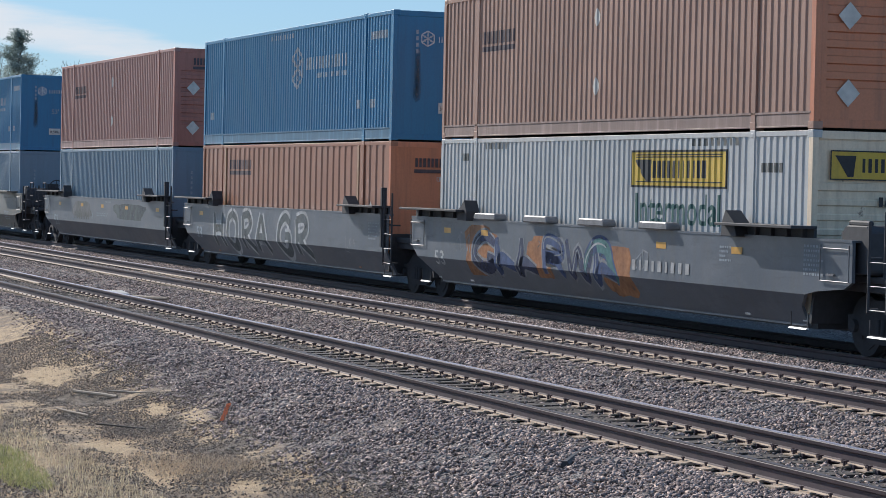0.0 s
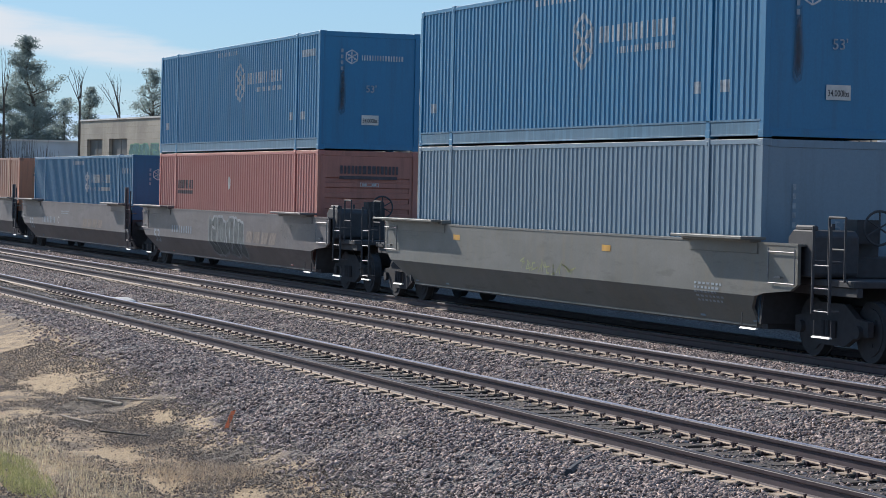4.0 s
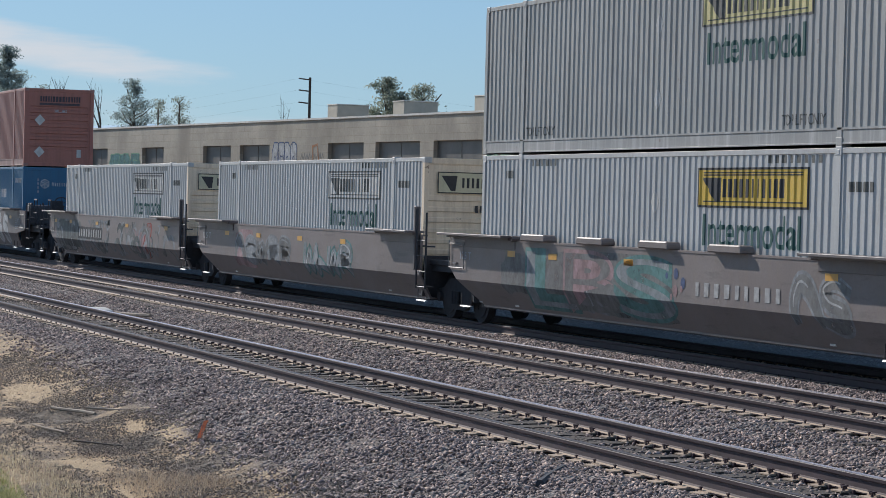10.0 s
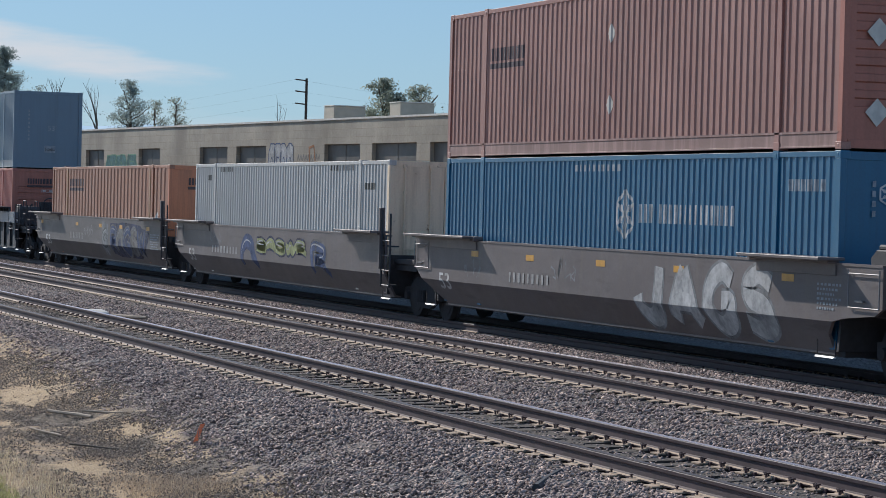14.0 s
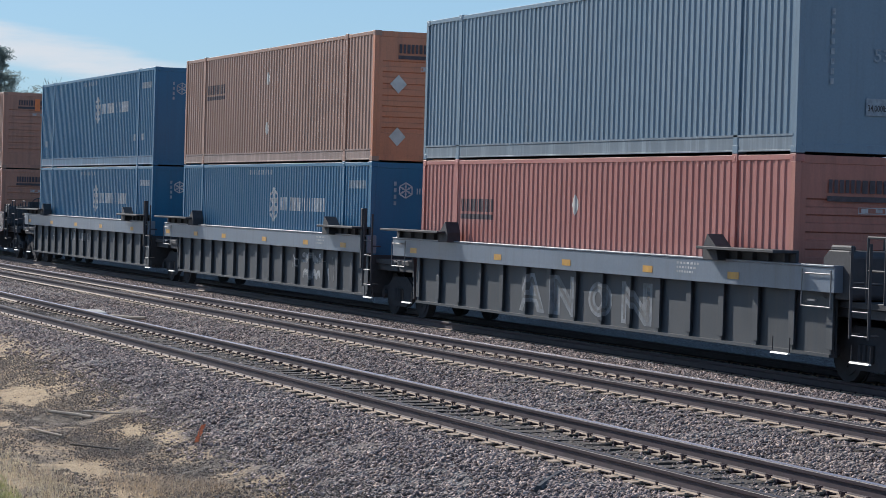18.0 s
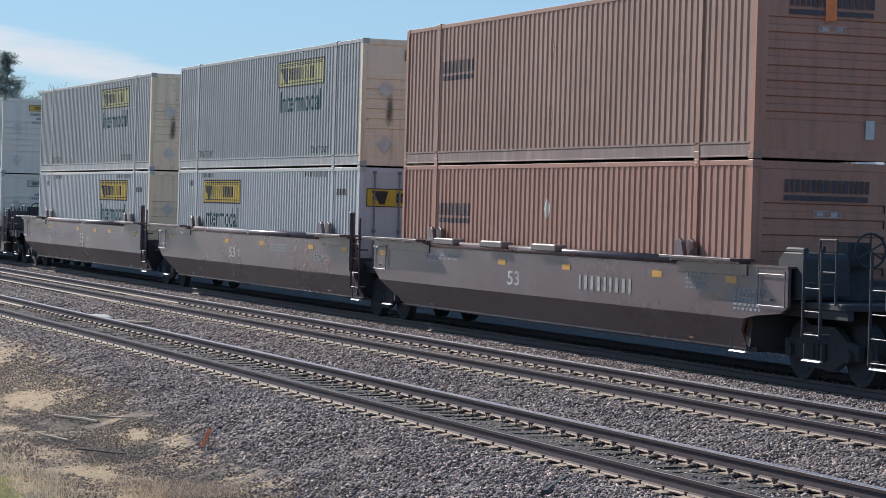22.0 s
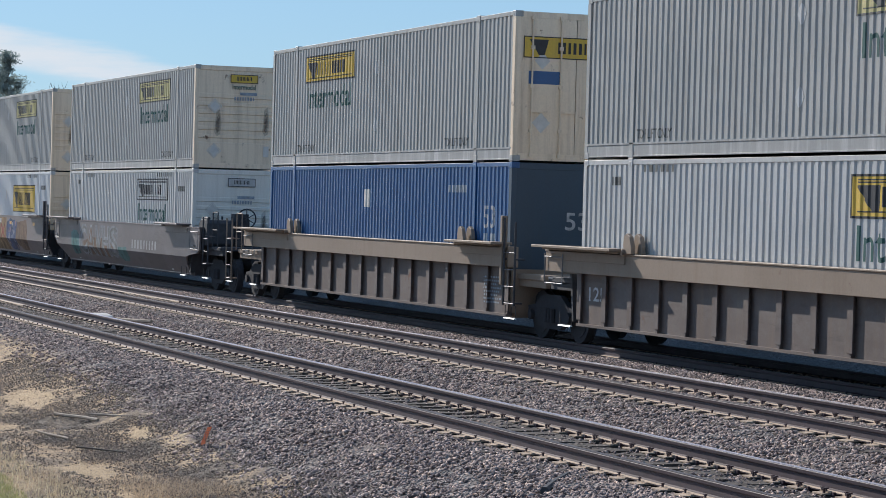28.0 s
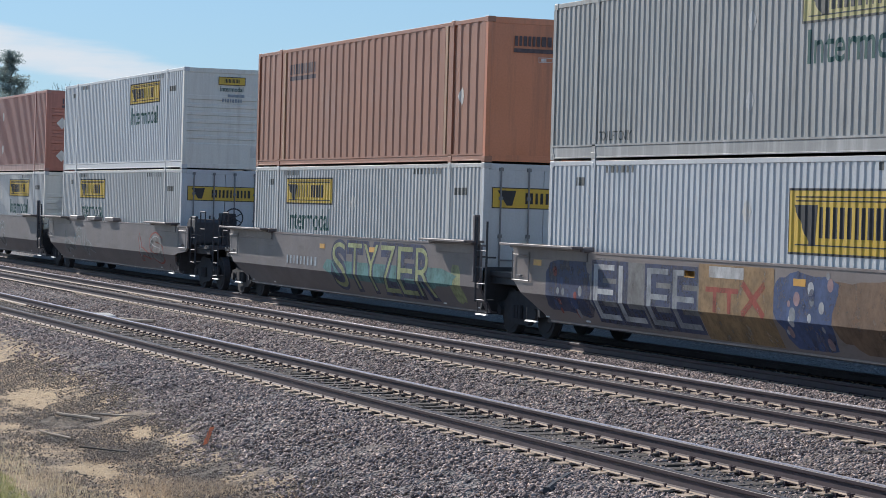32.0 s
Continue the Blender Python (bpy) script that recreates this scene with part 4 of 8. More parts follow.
def side_brand_white(z=1.5):
    def put(c, rib):
        tagged(side_mark(("hexa", z), "brand_emblem", lambda: flat(hexagon_logo(0.62, z + 0.38, 0.40)), INK_WHITE, c, rib), kind="stuff")
        tagged(side_mark(("white", z), "brand_mark", lambda: flat(bars(1.2, 1.7, z + 0.24, z + 0.56, 3, 4, 1.2) + bars(2.0, 4.7, z + 0.24, z + 0.56, 15, 14, 1.0)), INK_WHITE, c, rib), kind="stuff")
        tagged(side_mark("faint", "code_line", lambda: flat(bars(-1.6, 0.4, 2.62, 2.74, 10, 15) + bars(6.5, 7.6, 2.3, 2.48, 6, 16) + bars(-7.4, -7.1, 0.7, 0.9, 1, 2) + bars(6.5, 6.8, 0.75, 0.95, 1, 2) + bars(5.5, 5.75, 0.75, 0.95, 1, 2)), INK_DULL, c, rib), kind="stuff")
    return put


def side_brand_small(c, rib):
    tagged(side_mark("hexsmall", "brand_emblem", lambda: flat(hexagon_logo(1.2, 2.0, 0.33)), INK_WHITE, c, rib), kind="stuff")
    tagged(side_mark("smallbars", "brand_mark", lambda: flat(bars(1.68, 4.7, 1.98, 2.26, 17, 14, 1.0) + bars(1.68, 4.7, 1.72, 1.84, 15, 15, 1.0)), INK_PALE, c, rib), kind="stuff")
    tagged(side_mark("smallcodes", "code_line", lambda: flat(bars(-1.2, 0.6, 2.6, 2.72, 10, 15) + bars(6.5, 7.6, 2.3, 2.48, 9, 16, 1.0)), INK_DULL, c, rib), kind="stuff")


def side_brand_faded(c, rib):
    tagged(side_mark("fadedhex", "brand_emblem", lambda: flat(hexagon_logo(0.75, 1.85, 0.5)), INK_DULL, c, rib), kind="stuff")
    tagged(side_mark("fadedbars", "brand_mark", lambda: flat(bars(1.5, 4.7, 1.78, 2.08, 13, 24, 1.0) + bars(2.3, 4.7, 1.56, 1.68, 17, 25, 1.0)), INK_DULL, c, rib), kind="stuff")
    tagged(side_mark("faint", "code_line", lambda: flat(bars(-1.6, 0.4, 2.62, 2.74, 10, 15) + bars(6.5, 7.6, 2.3, 2.48, 6, 16) + bars(-7.4, -7.1, 0.7, 0.9, 1, 2) + bars(6.5, 6.8, 0.75, 0.95, 1, 2) + bars(5.5, 5.75, 0.75, 0.95, 1, 2)), INK_DULL, c, rib), kind="stuff")


def soot_smears(c, runs=((-0.62, 0.9, 1.68), (0.78, 0.95, 1.78))):
    """Exhaust soot and rust run down a container end, thin at the edges."""
    for y0, z0, z1 in runs:
        for k, w in enumerate((0.10, 0.065, 0.035)):
            a, b = z0 + 0.09 * k, z1 - 0.14 * k
            poly = [(y0 - w, a + 0.12), (y0 - 0.3 * w, a), (y0 + 0.7 * w, a + 0.07), (y0 + w, a + 0.4), (y0 + 0.5 * w, b), (y0 - 0.6 * w, b - 0.1)]
            end_mark(("smear", k, y0, z0), "soot_stain", lambda: flat([poly]), SOOT, c, 0.003 + 0.0012 * k)


def end_blue(worn=False):
    def put(c, rib):
        tagged(end_mark("ehex", "brand_emblem", lambda: flat(hexagon_logo(-0.48, 2.28, 0.17)), INK_WHITE, c), kind="stuff")
        tagged(end_mark("ewhite", "brand_mark", lambda: flat(bars(-0.22, 0.85, 2.2, 2.33, 16, 31, 1.0)), INK_WHITE, c), kind="stuff")
        tagged(end_mark("ecol", "code_line", lambda: flat([rect(-0.76, -0.70, 2.38 - i * 0.145, 2.47 - i * 0.145) for i in range(4 if worn else 11)]), INK_DULL, c), kind="stuff")
        end_mark("e53", "lettering", lambda: text_mesh("53'", -0.10, 0.17, 1.42, 1.60, 0.01), INK_DULL, c)
        end_mark("eplate", "weight_plate", lambda: flat([rect(-0.2, 0.24, 0.62, 0.86)]), PLACARD, c)
        end_mark("eplatebars", "lettering", lambda: text_mesh("34,000lbs", -0.17, 0.21, 0.66, 0.78, 0.01), INK, c, 0.007)
        if worn:
            soot_smears(c, ((-0.71, 0.85, 2.1),))
    return put


def end_grey(c, rib):
    tagged(end_mark("ecol2", "code_line", lambda: flat([rect(-0.75, -0.69, 2.1 - i * 0.15, 2.19 - i * 0.15) for i in range(8)]), INK_DULL, c), kind="stuff")
    end_mark("e53b", "lettering", lambda: text_mesh("53'", 0.0, 0.32, 1.42, 1.62, 0.01), INK_DULL, c)
    end_mark("eplate2", "weight_plate", lambda: flat([rect(-0.12, 0.3, 0.6, 0.86)]), INK_DULL, c)
    end_mark("eplatebars2", "lettering", lambda: text_mesh("34,000lbs", -0.09, 0.27, 0.65, 0.76, 0.01), INK, c, 0.007)


def end_orange(placards=True, z=2.28, patch=False, ink=INK_FADED):
    def put(c, rib):
        tagged(end_mark(("edark", z), "brand_mark", lambda: flat(bars(-0.72, 0.78, z + 0.13, z + 0.33, 15, 4, 0.45) + [rect(-0.74, 0.76, z, z + 0.08)]), ink, c), kind="stuff")
        end_mark("elamp", "marker_plate", lambda: flat(frame_rects(-0.2, 0.28, 2.02, 2.12, 0.012) + [rect(-0.15, -0.03, 2.04, 2.1), rect(0.1, 0.22, 2.04, 2.1)]), INK_WHITE, c)
        if placards:
            for zz in (1.72, 0.55):
                end_mark(("eplac", zz), "placard", lambda: flat(diamond(-0.72, zz, 0.21)), PLACARD, c)
        end_mark("enote", "notice_plate", lambda: flat([rect(0.68, 0.84, 0.36, 0.66)]), PLACARD, c)
        if patch:
            end_mark("epatch", "orange_patch", lambda: flat([rect(-0.1, 0.1, 2.2, 2.66)]), PATCH_ORANGE, c, 0.008)
    return put


def end_white(panel=YELLOW, word=True, placards=True, smears=False):
    def put(c, rib):
        if smears:
            soot_smears(c)
        sign = end_mark("epanel", "brand_panel", lambda: flat([rect(-0.28, 0.52, 2.42, 2.66)]), panel, c)
        tagged(end_mark("eborder", "brand_mark", lambda: flat(frame_rects(-0.28, 0.52, 2.42, 2.66, 0.018) + bars(-0.1, 0.34, 2.49, 2.6, 11, 3, 0.9)), INK, sign, 0.008), kind="stuff")
        if word:
            end_mark("eword", "lettering", lambda: text_mesh("Intermodal", -0.22, 0.46, 2.24, 2.38, 0.01), INK_GREEN, c)
        tagged(end_mark("ecode", "code_line", lambda: flat(bars(-0.16, 0.42, 1.93, 2.03, 8, 33) + [rect(0.0, 0.5, 2.08, 2.16)]), INK_DULL, c), kind="stuff")
        if placards:
            for zz in (1.75, 0.5):
                end_mark(("ewplac", zz), "placard", lambda: flat(stroke([(-0.72, zz - 0.2), (-0.52, zz), (-0.72, zz + 0.2), (-0.92, zz), (-0.72, zz - 0.2)], 0.02) + diamond(-0.72, zz, 0.17)), PLACARD, c)
        end_mark("enote2", "notice_plate", lambda: flat([rect(0.72, 0.88, 0.36, 0.66)]), PLACARD, c)
        tagged(end_mark("ecolumn", "code_line", lambda: flat([rect(1.1, 1.16, 2.45 - i * 0.1, 2.52 - i * 0.1) for i in range(11)]), INK_DULL, c), kind="stuff")
    return put


def end_cream_sign(c, rib, panel=YELLOW, ink=INK):
    sign = end_mark("csign", "brand_panel", lambda: flat([rect(-1.0, 1.05, 2.15, 2.6)]), panel, c, 0.012)
    tagged(end_mark("cbars", "brand_mark", lambda: flat(frame_rects(-1.0, 1.05, 2.15, 2.6, 0.02) + bars(-0.45, 0.7, 2.27, 2.48, 11, 3, 0.9) + [[(-0.92, 2.52), (-0.7, 2.2), (-0.6, 2.2), (-0.56, 2.52)]]), ink, sign, 0.016), kind="stuff")
    tagged(end_mark("ccode", "code_line", lambda: flat(bars(-0.15, 0.75, 1.75, 1.9, 8, 33) + bars(0.1, 0.6, 1.55, 1.66, 5, 34) + bars(0.2, 0.5, 1.22, 1.34, 2, 35)), INK, c, 0.012), kind="stuff")


def end_pale_sign(c, rib):
    end_cream_sign(c, rib, SIGN_CREAM, INK)


def end_door_sign(c, rib):
    sign = end_mark("dsign", "brand_panel", lambda: flat([rect(-1.12, 1.12, 2.0, 2.42)]), YELLOW, c, 0.0)
    tagged(end_mark("dbars", "brand_mark", lambda: flat(frame_rects(-1.12, 1.12, 2.0, 2.42, 0.02) + bars(-0.4, 0.75, 2.1, 2.32, 11, 3, 0.9) + [[(-1.0, 2.36), (-0.8, 2.06), (-0.68, 2.06), (-0.6, 2.36)]]), INK, sign, 0.004), kind="stuff")


def end_door_plate(c, rib):
    end_mark("dplate", "notice_plate", lambda: flat([rect(-1.0, -0.35, 1.5, 1.75)]), NAVY, c, 0.0)
    end_mark("dplac", "placard", lambda: flat(diamond(-0.72, 1.95, 0.17)), PLACARD, c, 0.001)
    end_mark("dplac_low", "placard", lambda: flat(diamond(-0.72, 0.75, 0.2)), PLACARD, c, 0.001)


def end_53(c, rib):
    end_mark("n53", "lettering", lambda: text_mesh("53", -0.15, 0.32, 1.6, 1.95, 0.01), INK_WHITE, c)
    end_mark("nplate", "notice_plate", lambda: flat([rect(-0.25, 0.3, 0.95, 1.25)]), INK_DULL, c)


def side_navy(c, rib):
    side_mark("npatch", "notice_plate", lambda: flat([rect(-0.8, -0.4, 1.95, 2.35)]), PLACARD, c, rib)
    side_mark("n53s", "lettering", lambda: text_mesh("53", 6.6, 7.2, 1.6, 2.05, 0.01), INK_WHITE, c, rib)
    tagged(side_mark("nbars", "code_line", lambda: flat(bars(6.6, 7.2, 1.0, 1.5, 2, 3) + bars(4.6, 5.6, 2.3, 2.45, 5, 3)), INK_DULL, c, rib), kind="stuff")


# stacks along the train: centre at 0 s, lower box, upper box
B_FADED = (BLUE_FADED, "sun-faded blue corrugated steel shipping container with worn white emblem", dict(rib="fine", low=0.28, marks=(side_brand_faded, end_blue(True))))
B_BRIGHT = (BLUE, "blue corrugated shipping container with white hexagon emblem and bars", dict(rib="fine", low=0.16, marks=(side_brand_white(), end_blue())))
B_BRIGHT_TOP = (BLUE, "blue corrugated shipping container with white hexagon emblem and bars", dict(rib="fine", low=0.28, marks=(side_brand_white(1.42), end_blue())))
B_SMALL = (BLUE, "blue corrugated shipping container with a small white emblem", dict(rib="fine", low=0.16, marks=(side_brand_small, end_blue())))
G_BOX = (GREY, "slate grey corrugated shipping container with faint markings", dict(rib="fine", low=0.16, marks=(end_grey,)))
G_TOP = (GREY, "slate grey corrugated shipping container with a deep bottom rail", dict(rib="fine", low=0.28, marks=(end_grey,)))
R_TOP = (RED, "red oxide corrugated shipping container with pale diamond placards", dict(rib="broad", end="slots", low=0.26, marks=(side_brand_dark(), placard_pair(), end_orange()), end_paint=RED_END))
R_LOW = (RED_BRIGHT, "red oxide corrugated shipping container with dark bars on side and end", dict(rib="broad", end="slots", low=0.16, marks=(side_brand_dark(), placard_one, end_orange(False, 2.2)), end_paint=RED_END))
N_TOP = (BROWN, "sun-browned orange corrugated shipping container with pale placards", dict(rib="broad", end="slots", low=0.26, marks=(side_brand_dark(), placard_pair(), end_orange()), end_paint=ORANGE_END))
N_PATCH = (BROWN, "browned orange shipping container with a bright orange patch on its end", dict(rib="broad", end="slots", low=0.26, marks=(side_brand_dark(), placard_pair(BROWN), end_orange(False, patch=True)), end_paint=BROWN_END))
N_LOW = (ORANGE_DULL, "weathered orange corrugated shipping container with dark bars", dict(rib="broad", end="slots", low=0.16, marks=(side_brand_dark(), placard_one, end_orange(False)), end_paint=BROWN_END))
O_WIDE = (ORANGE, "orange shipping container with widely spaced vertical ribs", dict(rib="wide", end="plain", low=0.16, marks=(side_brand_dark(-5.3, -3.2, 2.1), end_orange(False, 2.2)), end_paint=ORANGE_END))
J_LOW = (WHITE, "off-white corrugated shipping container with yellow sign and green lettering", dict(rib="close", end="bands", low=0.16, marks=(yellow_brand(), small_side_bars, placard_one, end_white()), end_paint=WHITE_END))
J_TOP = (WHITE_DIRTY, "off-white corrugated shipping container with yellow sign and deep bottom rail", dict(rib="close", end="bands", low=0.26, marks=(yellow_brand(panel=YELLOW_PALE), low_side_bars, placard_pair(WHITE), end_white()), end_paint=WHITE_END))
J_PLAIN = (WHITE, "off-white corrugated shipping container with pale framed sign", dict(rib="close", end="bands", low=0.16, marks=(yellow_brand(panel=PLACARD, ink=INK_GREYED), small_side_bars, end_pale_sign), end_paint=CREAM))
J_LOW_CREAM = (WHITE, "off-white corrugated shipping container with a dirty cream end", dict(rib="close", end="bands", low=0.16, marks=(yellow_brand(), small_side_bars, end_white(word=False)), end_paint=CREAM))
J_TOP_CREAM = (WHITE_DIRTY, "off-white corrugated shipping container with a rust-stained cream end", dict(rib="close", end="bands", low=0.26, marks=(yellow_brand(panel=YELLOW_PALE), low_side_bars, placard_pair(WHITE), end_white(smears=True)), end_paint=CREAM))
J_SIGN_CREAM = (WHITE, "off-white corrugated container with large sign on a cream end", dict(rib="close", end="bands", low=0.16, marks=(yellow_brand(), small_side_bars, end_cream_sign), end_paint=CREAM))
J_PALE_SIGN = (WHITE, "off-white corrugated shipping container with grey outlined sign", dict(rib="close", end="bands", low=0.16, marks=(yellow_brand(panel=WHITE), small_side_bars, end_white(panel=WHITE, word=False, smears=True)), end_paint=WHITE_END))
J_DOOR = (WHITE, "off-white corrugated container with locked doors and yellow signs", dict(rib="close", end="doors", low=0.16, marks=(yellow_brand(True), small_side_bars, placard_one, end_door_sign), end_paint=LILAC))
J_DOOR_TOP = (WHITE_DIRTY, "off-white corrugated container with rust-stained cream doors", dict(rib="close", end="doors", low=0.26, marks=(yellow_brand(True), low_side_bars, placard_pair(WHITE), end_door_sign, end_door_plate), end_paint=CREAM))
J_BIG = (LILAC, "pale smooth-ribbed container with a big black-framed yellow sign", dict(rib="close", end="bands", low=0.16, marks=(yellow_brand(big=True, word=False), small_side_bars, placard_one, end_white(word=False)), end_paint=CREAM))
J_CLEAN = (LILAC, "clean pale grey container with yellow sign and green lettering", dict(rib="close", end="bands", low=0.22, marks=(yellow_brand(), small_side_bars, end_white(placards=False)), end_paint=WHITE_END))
W_BLANK = (WHITE, "plain white corrugated shipping container with no sign", dict(rib="close", end="doors", low=0.16, marks=(small_side_bars,), end_paint=CREAM))
V_BOX = (NAVY, "deep blue corrugated container with dark green end frame", dict(rib="fine", end="plain", low=0.16, marks=(side_navy, end_53), frame_paint=NAVY, end_paint=NAVY_END))

STACKS = [
    (-42.0, J_SIGN_CREAM, N_TOP), (-61.4, O_WIDE, B_FADED), (-81.0, G_BOX, R_TOP), (-104.7, G_BOX, B_FADED),
    (-128.2, R_LOW, B_FADED), (-147.9, B_SMALL, None), (-167.15, O_WIDE, None), (-190.9, J_LOW, J_TOP),
    (-210.4, J_PLAIN, None), (-229.8, J_PLAIN, None), (-253.6, B_BRIGHT, R_TOP), (-273.3, W_BLANK, None),
    (-292.4, O_WIDE, None), (-315.85, R_LOW, G_TOP), (-335.3, B_BRIGHT, N_TOP), (-355.0, B_BRIGHT, B_BRIGHT_TOP),
    (-378.3, N_LOW, N_PATCH), (-397.4, J_DOOR, J_TOP_CREAM), (-416.95, J_LOW_CREAM, J_TOP_CREAM), (-440.4, J_PALE_SIGN, J_TOP),
    (-460.0, J_LOW_CREAM, J_TOP_CREAM), (-479.6, V_BOX, J_DOOR_TOP), (-503.3, J_PALE_SIGN, J_TOP_CREAM), (-522.6, J_BIG, J_TOP_CREAM),
    (-542.1, J_DOOR, O_WIDE), (-565.8, J_DOOR, J_CLEAN), (-585.1, J_LOW, R_TOP)]
for sx, low_box, top_box in STACKS:
    paint, label, kw = low_box
    container(sx, BASE_LOW, paint, label, **kw)
    if top_box:
        paint, label, kw = top_box
        container(sx, BASE_HIGH, paint, label, **kw)

# ---------------------------------------------------------------- well wagons
SILL_Y = -1.52
Z_TOP, Z_FOLD, Z_LOW = 1.70, 0.89, 0.42


def sill_depth(x, z):
    return SILL_Y + (0.0 if z >= Z_FOLD else (Z_FOLD - z) / (Z_FOLD - Z_LOW) * 0.26)


def smooth_sill(xl, xr, cut_l, cut_r):
    """One folded side plate; cut_l and cut_r draw the lower corners in."""
    s = Shape()
    t = 0.05
    if cut_r > 1.0:
        rows = [(Z_TOP, xl, xr), (1.12, xl, xr), (1.02, xl + cut_l * 0.13, xr - cut_r * 0.12), (0.95, xl + cut_l * 0.22, xr - cut_r * 0.62), (Z_FOLD, xl + cut_l * 0.3, xr - cut_r * 0.8), (0.7, xl + cut_l * 0.58, xr - cut_r * 0.96), (Z_LOW, xl + cut_l, xr - cut_r)]
    else:
        rows = [(Z_TOP, xl, xr), (1.12, xl, xr), (Z_FOLD, xl + cut_l * 0.3, xr - cut_r * 0.3), (Z_LOW, xl + cut_l, xr - cut_r)]
    for (za, la, ra), (zb, lb, rb) in zip(rows, rows[1:]):
        ya, yb = sill_depth(0, za), sill_depth(0, zb)
        s.face((lb, yb, zb), (rb, yb, zb), (ra, ya, za), (la, ya, za))
        s.face((la, ya + t, za), (ra, ya + t, za), (rb, yb + t, zb), (lb, yb + t, zb))
        s.face((la, ya, za), (la, ya + t, za), (lb, yb + t, zb), (lb, yb, zb))
        s.face((ra, ya, za), (rb, yb, zb), (rb, yb + t, zb), (ra, ya + t, za))
    s.box(xl, xr, SILL_Y - 0.012, SILL_Y + 0.16, Z_TOP, Z_TOP + 0.035)
    yb = sill_depth(0, Z_LOW)
    s.box(xl + cut_l, xr - cut_r, yb - 0.005, yb + 0.15, Z_LOW - 0.03, Z_LOW)
    return s.mesh("side_sill")


def guide_mesh(x0, x1, wedge_left, tall):
    """The container guide on the sill: a plate on legs with a wedge at its inner end."""
    s = Shape()
    z = Z_TOP + (0.17 if tall else 0.07)
    s.box(x0, x1, SILL_Y - 0.34, SILL_Y + 0.10, z, z + 0.045)
    if tall:
        n = 5
        for i in range(n):
            x = x0 + (x1 - x0) * (i + 0.5) / n
            s.box(x - 0.03, x + 0.03, SILL_Y - 0.02, SILL_Y + 0.08, Z_TOP + 0.03, z)
        s.box(x0, x1, SILL_Y + 0.05, SILL_Y + 0.10, Z_TOP + 0.03, z)
        e = x0 if not wedge_left else x1
        d = 1 if not wedge_left else -1
        s.prism([(e - d * 0.12, Z_TOP), (e + d * 0.42, Z_TOP), (e + d * 0.32, z + 0.05), (e + d * 0.02, z + 0.24), (e - d * 0.12, z + 0.02)], SILL_Y - 0.16, SILL_Y + 0.12)
    else:
        s.box(x0 + 0.06, x1 - 0.06, SILL_Y - 0.15, SILL_Y + 0.05, Z_TOP + 0.03, z)
        s.box(x0 + 0.06, x1 - 0.06, SILL_Y - 0.02, SILL_Y + 0.0, z - 0.22, z)
        e = x0 if not wedge_left else x1
        s.rod((e, SILL_Y - 0.12, z - 0.01), (e, SILL_Y + 0.08, z - 0.01), 0.055, 8)
    return s.mesh("container_guide", 0.006)


def ladder_mesh(x0, x1, z0, z1, top=0.0):
    s = Shape()
    y = SILL_Y - 0.06
    for x in (x0, x1):
        s.rod((x, y, z0), (x, y, z1 + (top if x == x0 else 0)), 0.024, 6)
        s.rod((x, y, z0 + 0.05), (x, y + 0.16, z0 + 0.05), 0.018, 6)
        s.rod((x, y, 1.5), (x, y + 0.2, 1.5), 0.018, 6)
    return s.mesh("ladder")


def rung_mesh(x0, x1):
    return Shape().rod((x0, SILL_Y - 0.06, 0), (x1, SILL_Y - 0.06, 0), 0.0085, 6).mesh("rung")


def step_frame_mesh(x0, x1):
    s = Shape()
    y = SILL_Y - 0.035
    for a, b in (((x0, y, 1.12), (x1, y, 1.12)), ((x0, y, 1.60), (x1, y, 1.60)), ((x0, y, 1.12), (x0, y, 1.66)), ((x1, y, 1.12), (x1, y, 1.66))):
        s.rod(a, b, 0.011, 6)
    s.box(x0 + 0.2, x0 + 0.42, y - 0.01, y + 0.03, 1.2, 1.225)
    return s.mesh("step_frame")


def end_deck_mesh(xa, xb):
    s = Shape()
    s.box(min(xa, xb), max(xa, xb), -1.25, 1.25, 1.12, 1.22)
    s.box(min(xa, xb), max(xa, xb), -0.35, 0.35, 0.62, 1.12)
    for y in (-1.2, 1.1):
        s.box(min(xa, xb), max(xa, xb), y, y + 0.1, 0.98, 1.12)
    return s.mesh("end_deck", 0.01)


def bulkhead_mesh(x, d):
    return Shape().prism([(x, 0.45), (x + d * 0.06, 0.45), (x + d * 0.2, 1.3), (x + d * 0.12, 1.3)], -1.36, 1.36).mesh("bulkhead")


def truck_frame_mesh():
    s = Shape()
    for y in (-1.02, 0.92):
        s.prism([(-1.12, 0.40), (-1.12, 0.62), (-0.78, 0.66), (-0.42, 0.86), (0.42, 0.86), (0.78, 0.66), (1.12, 0.62), (1.12, 0.40), (0.8, 0.40), (0.42, 0.22), (-0.42, 0.22), (-0.8, 0.40)], y, y + 0.10)
        for x in (-0.14, 0.0, 0.14):
            s.rod((x, y - 0.03, 0.34), (x, y - 0.03, 0.60), 0.055, 8)
        for x in (-0.89, 0.89):
            s.rod((x, y - 0.07, 0.46), (x, y, 0.46), 0.10, 10)
    s.box(-0.2, 0.2, -0.95, 0.95, 0.55, 0.80)
    return s.mesh("truck_frame")


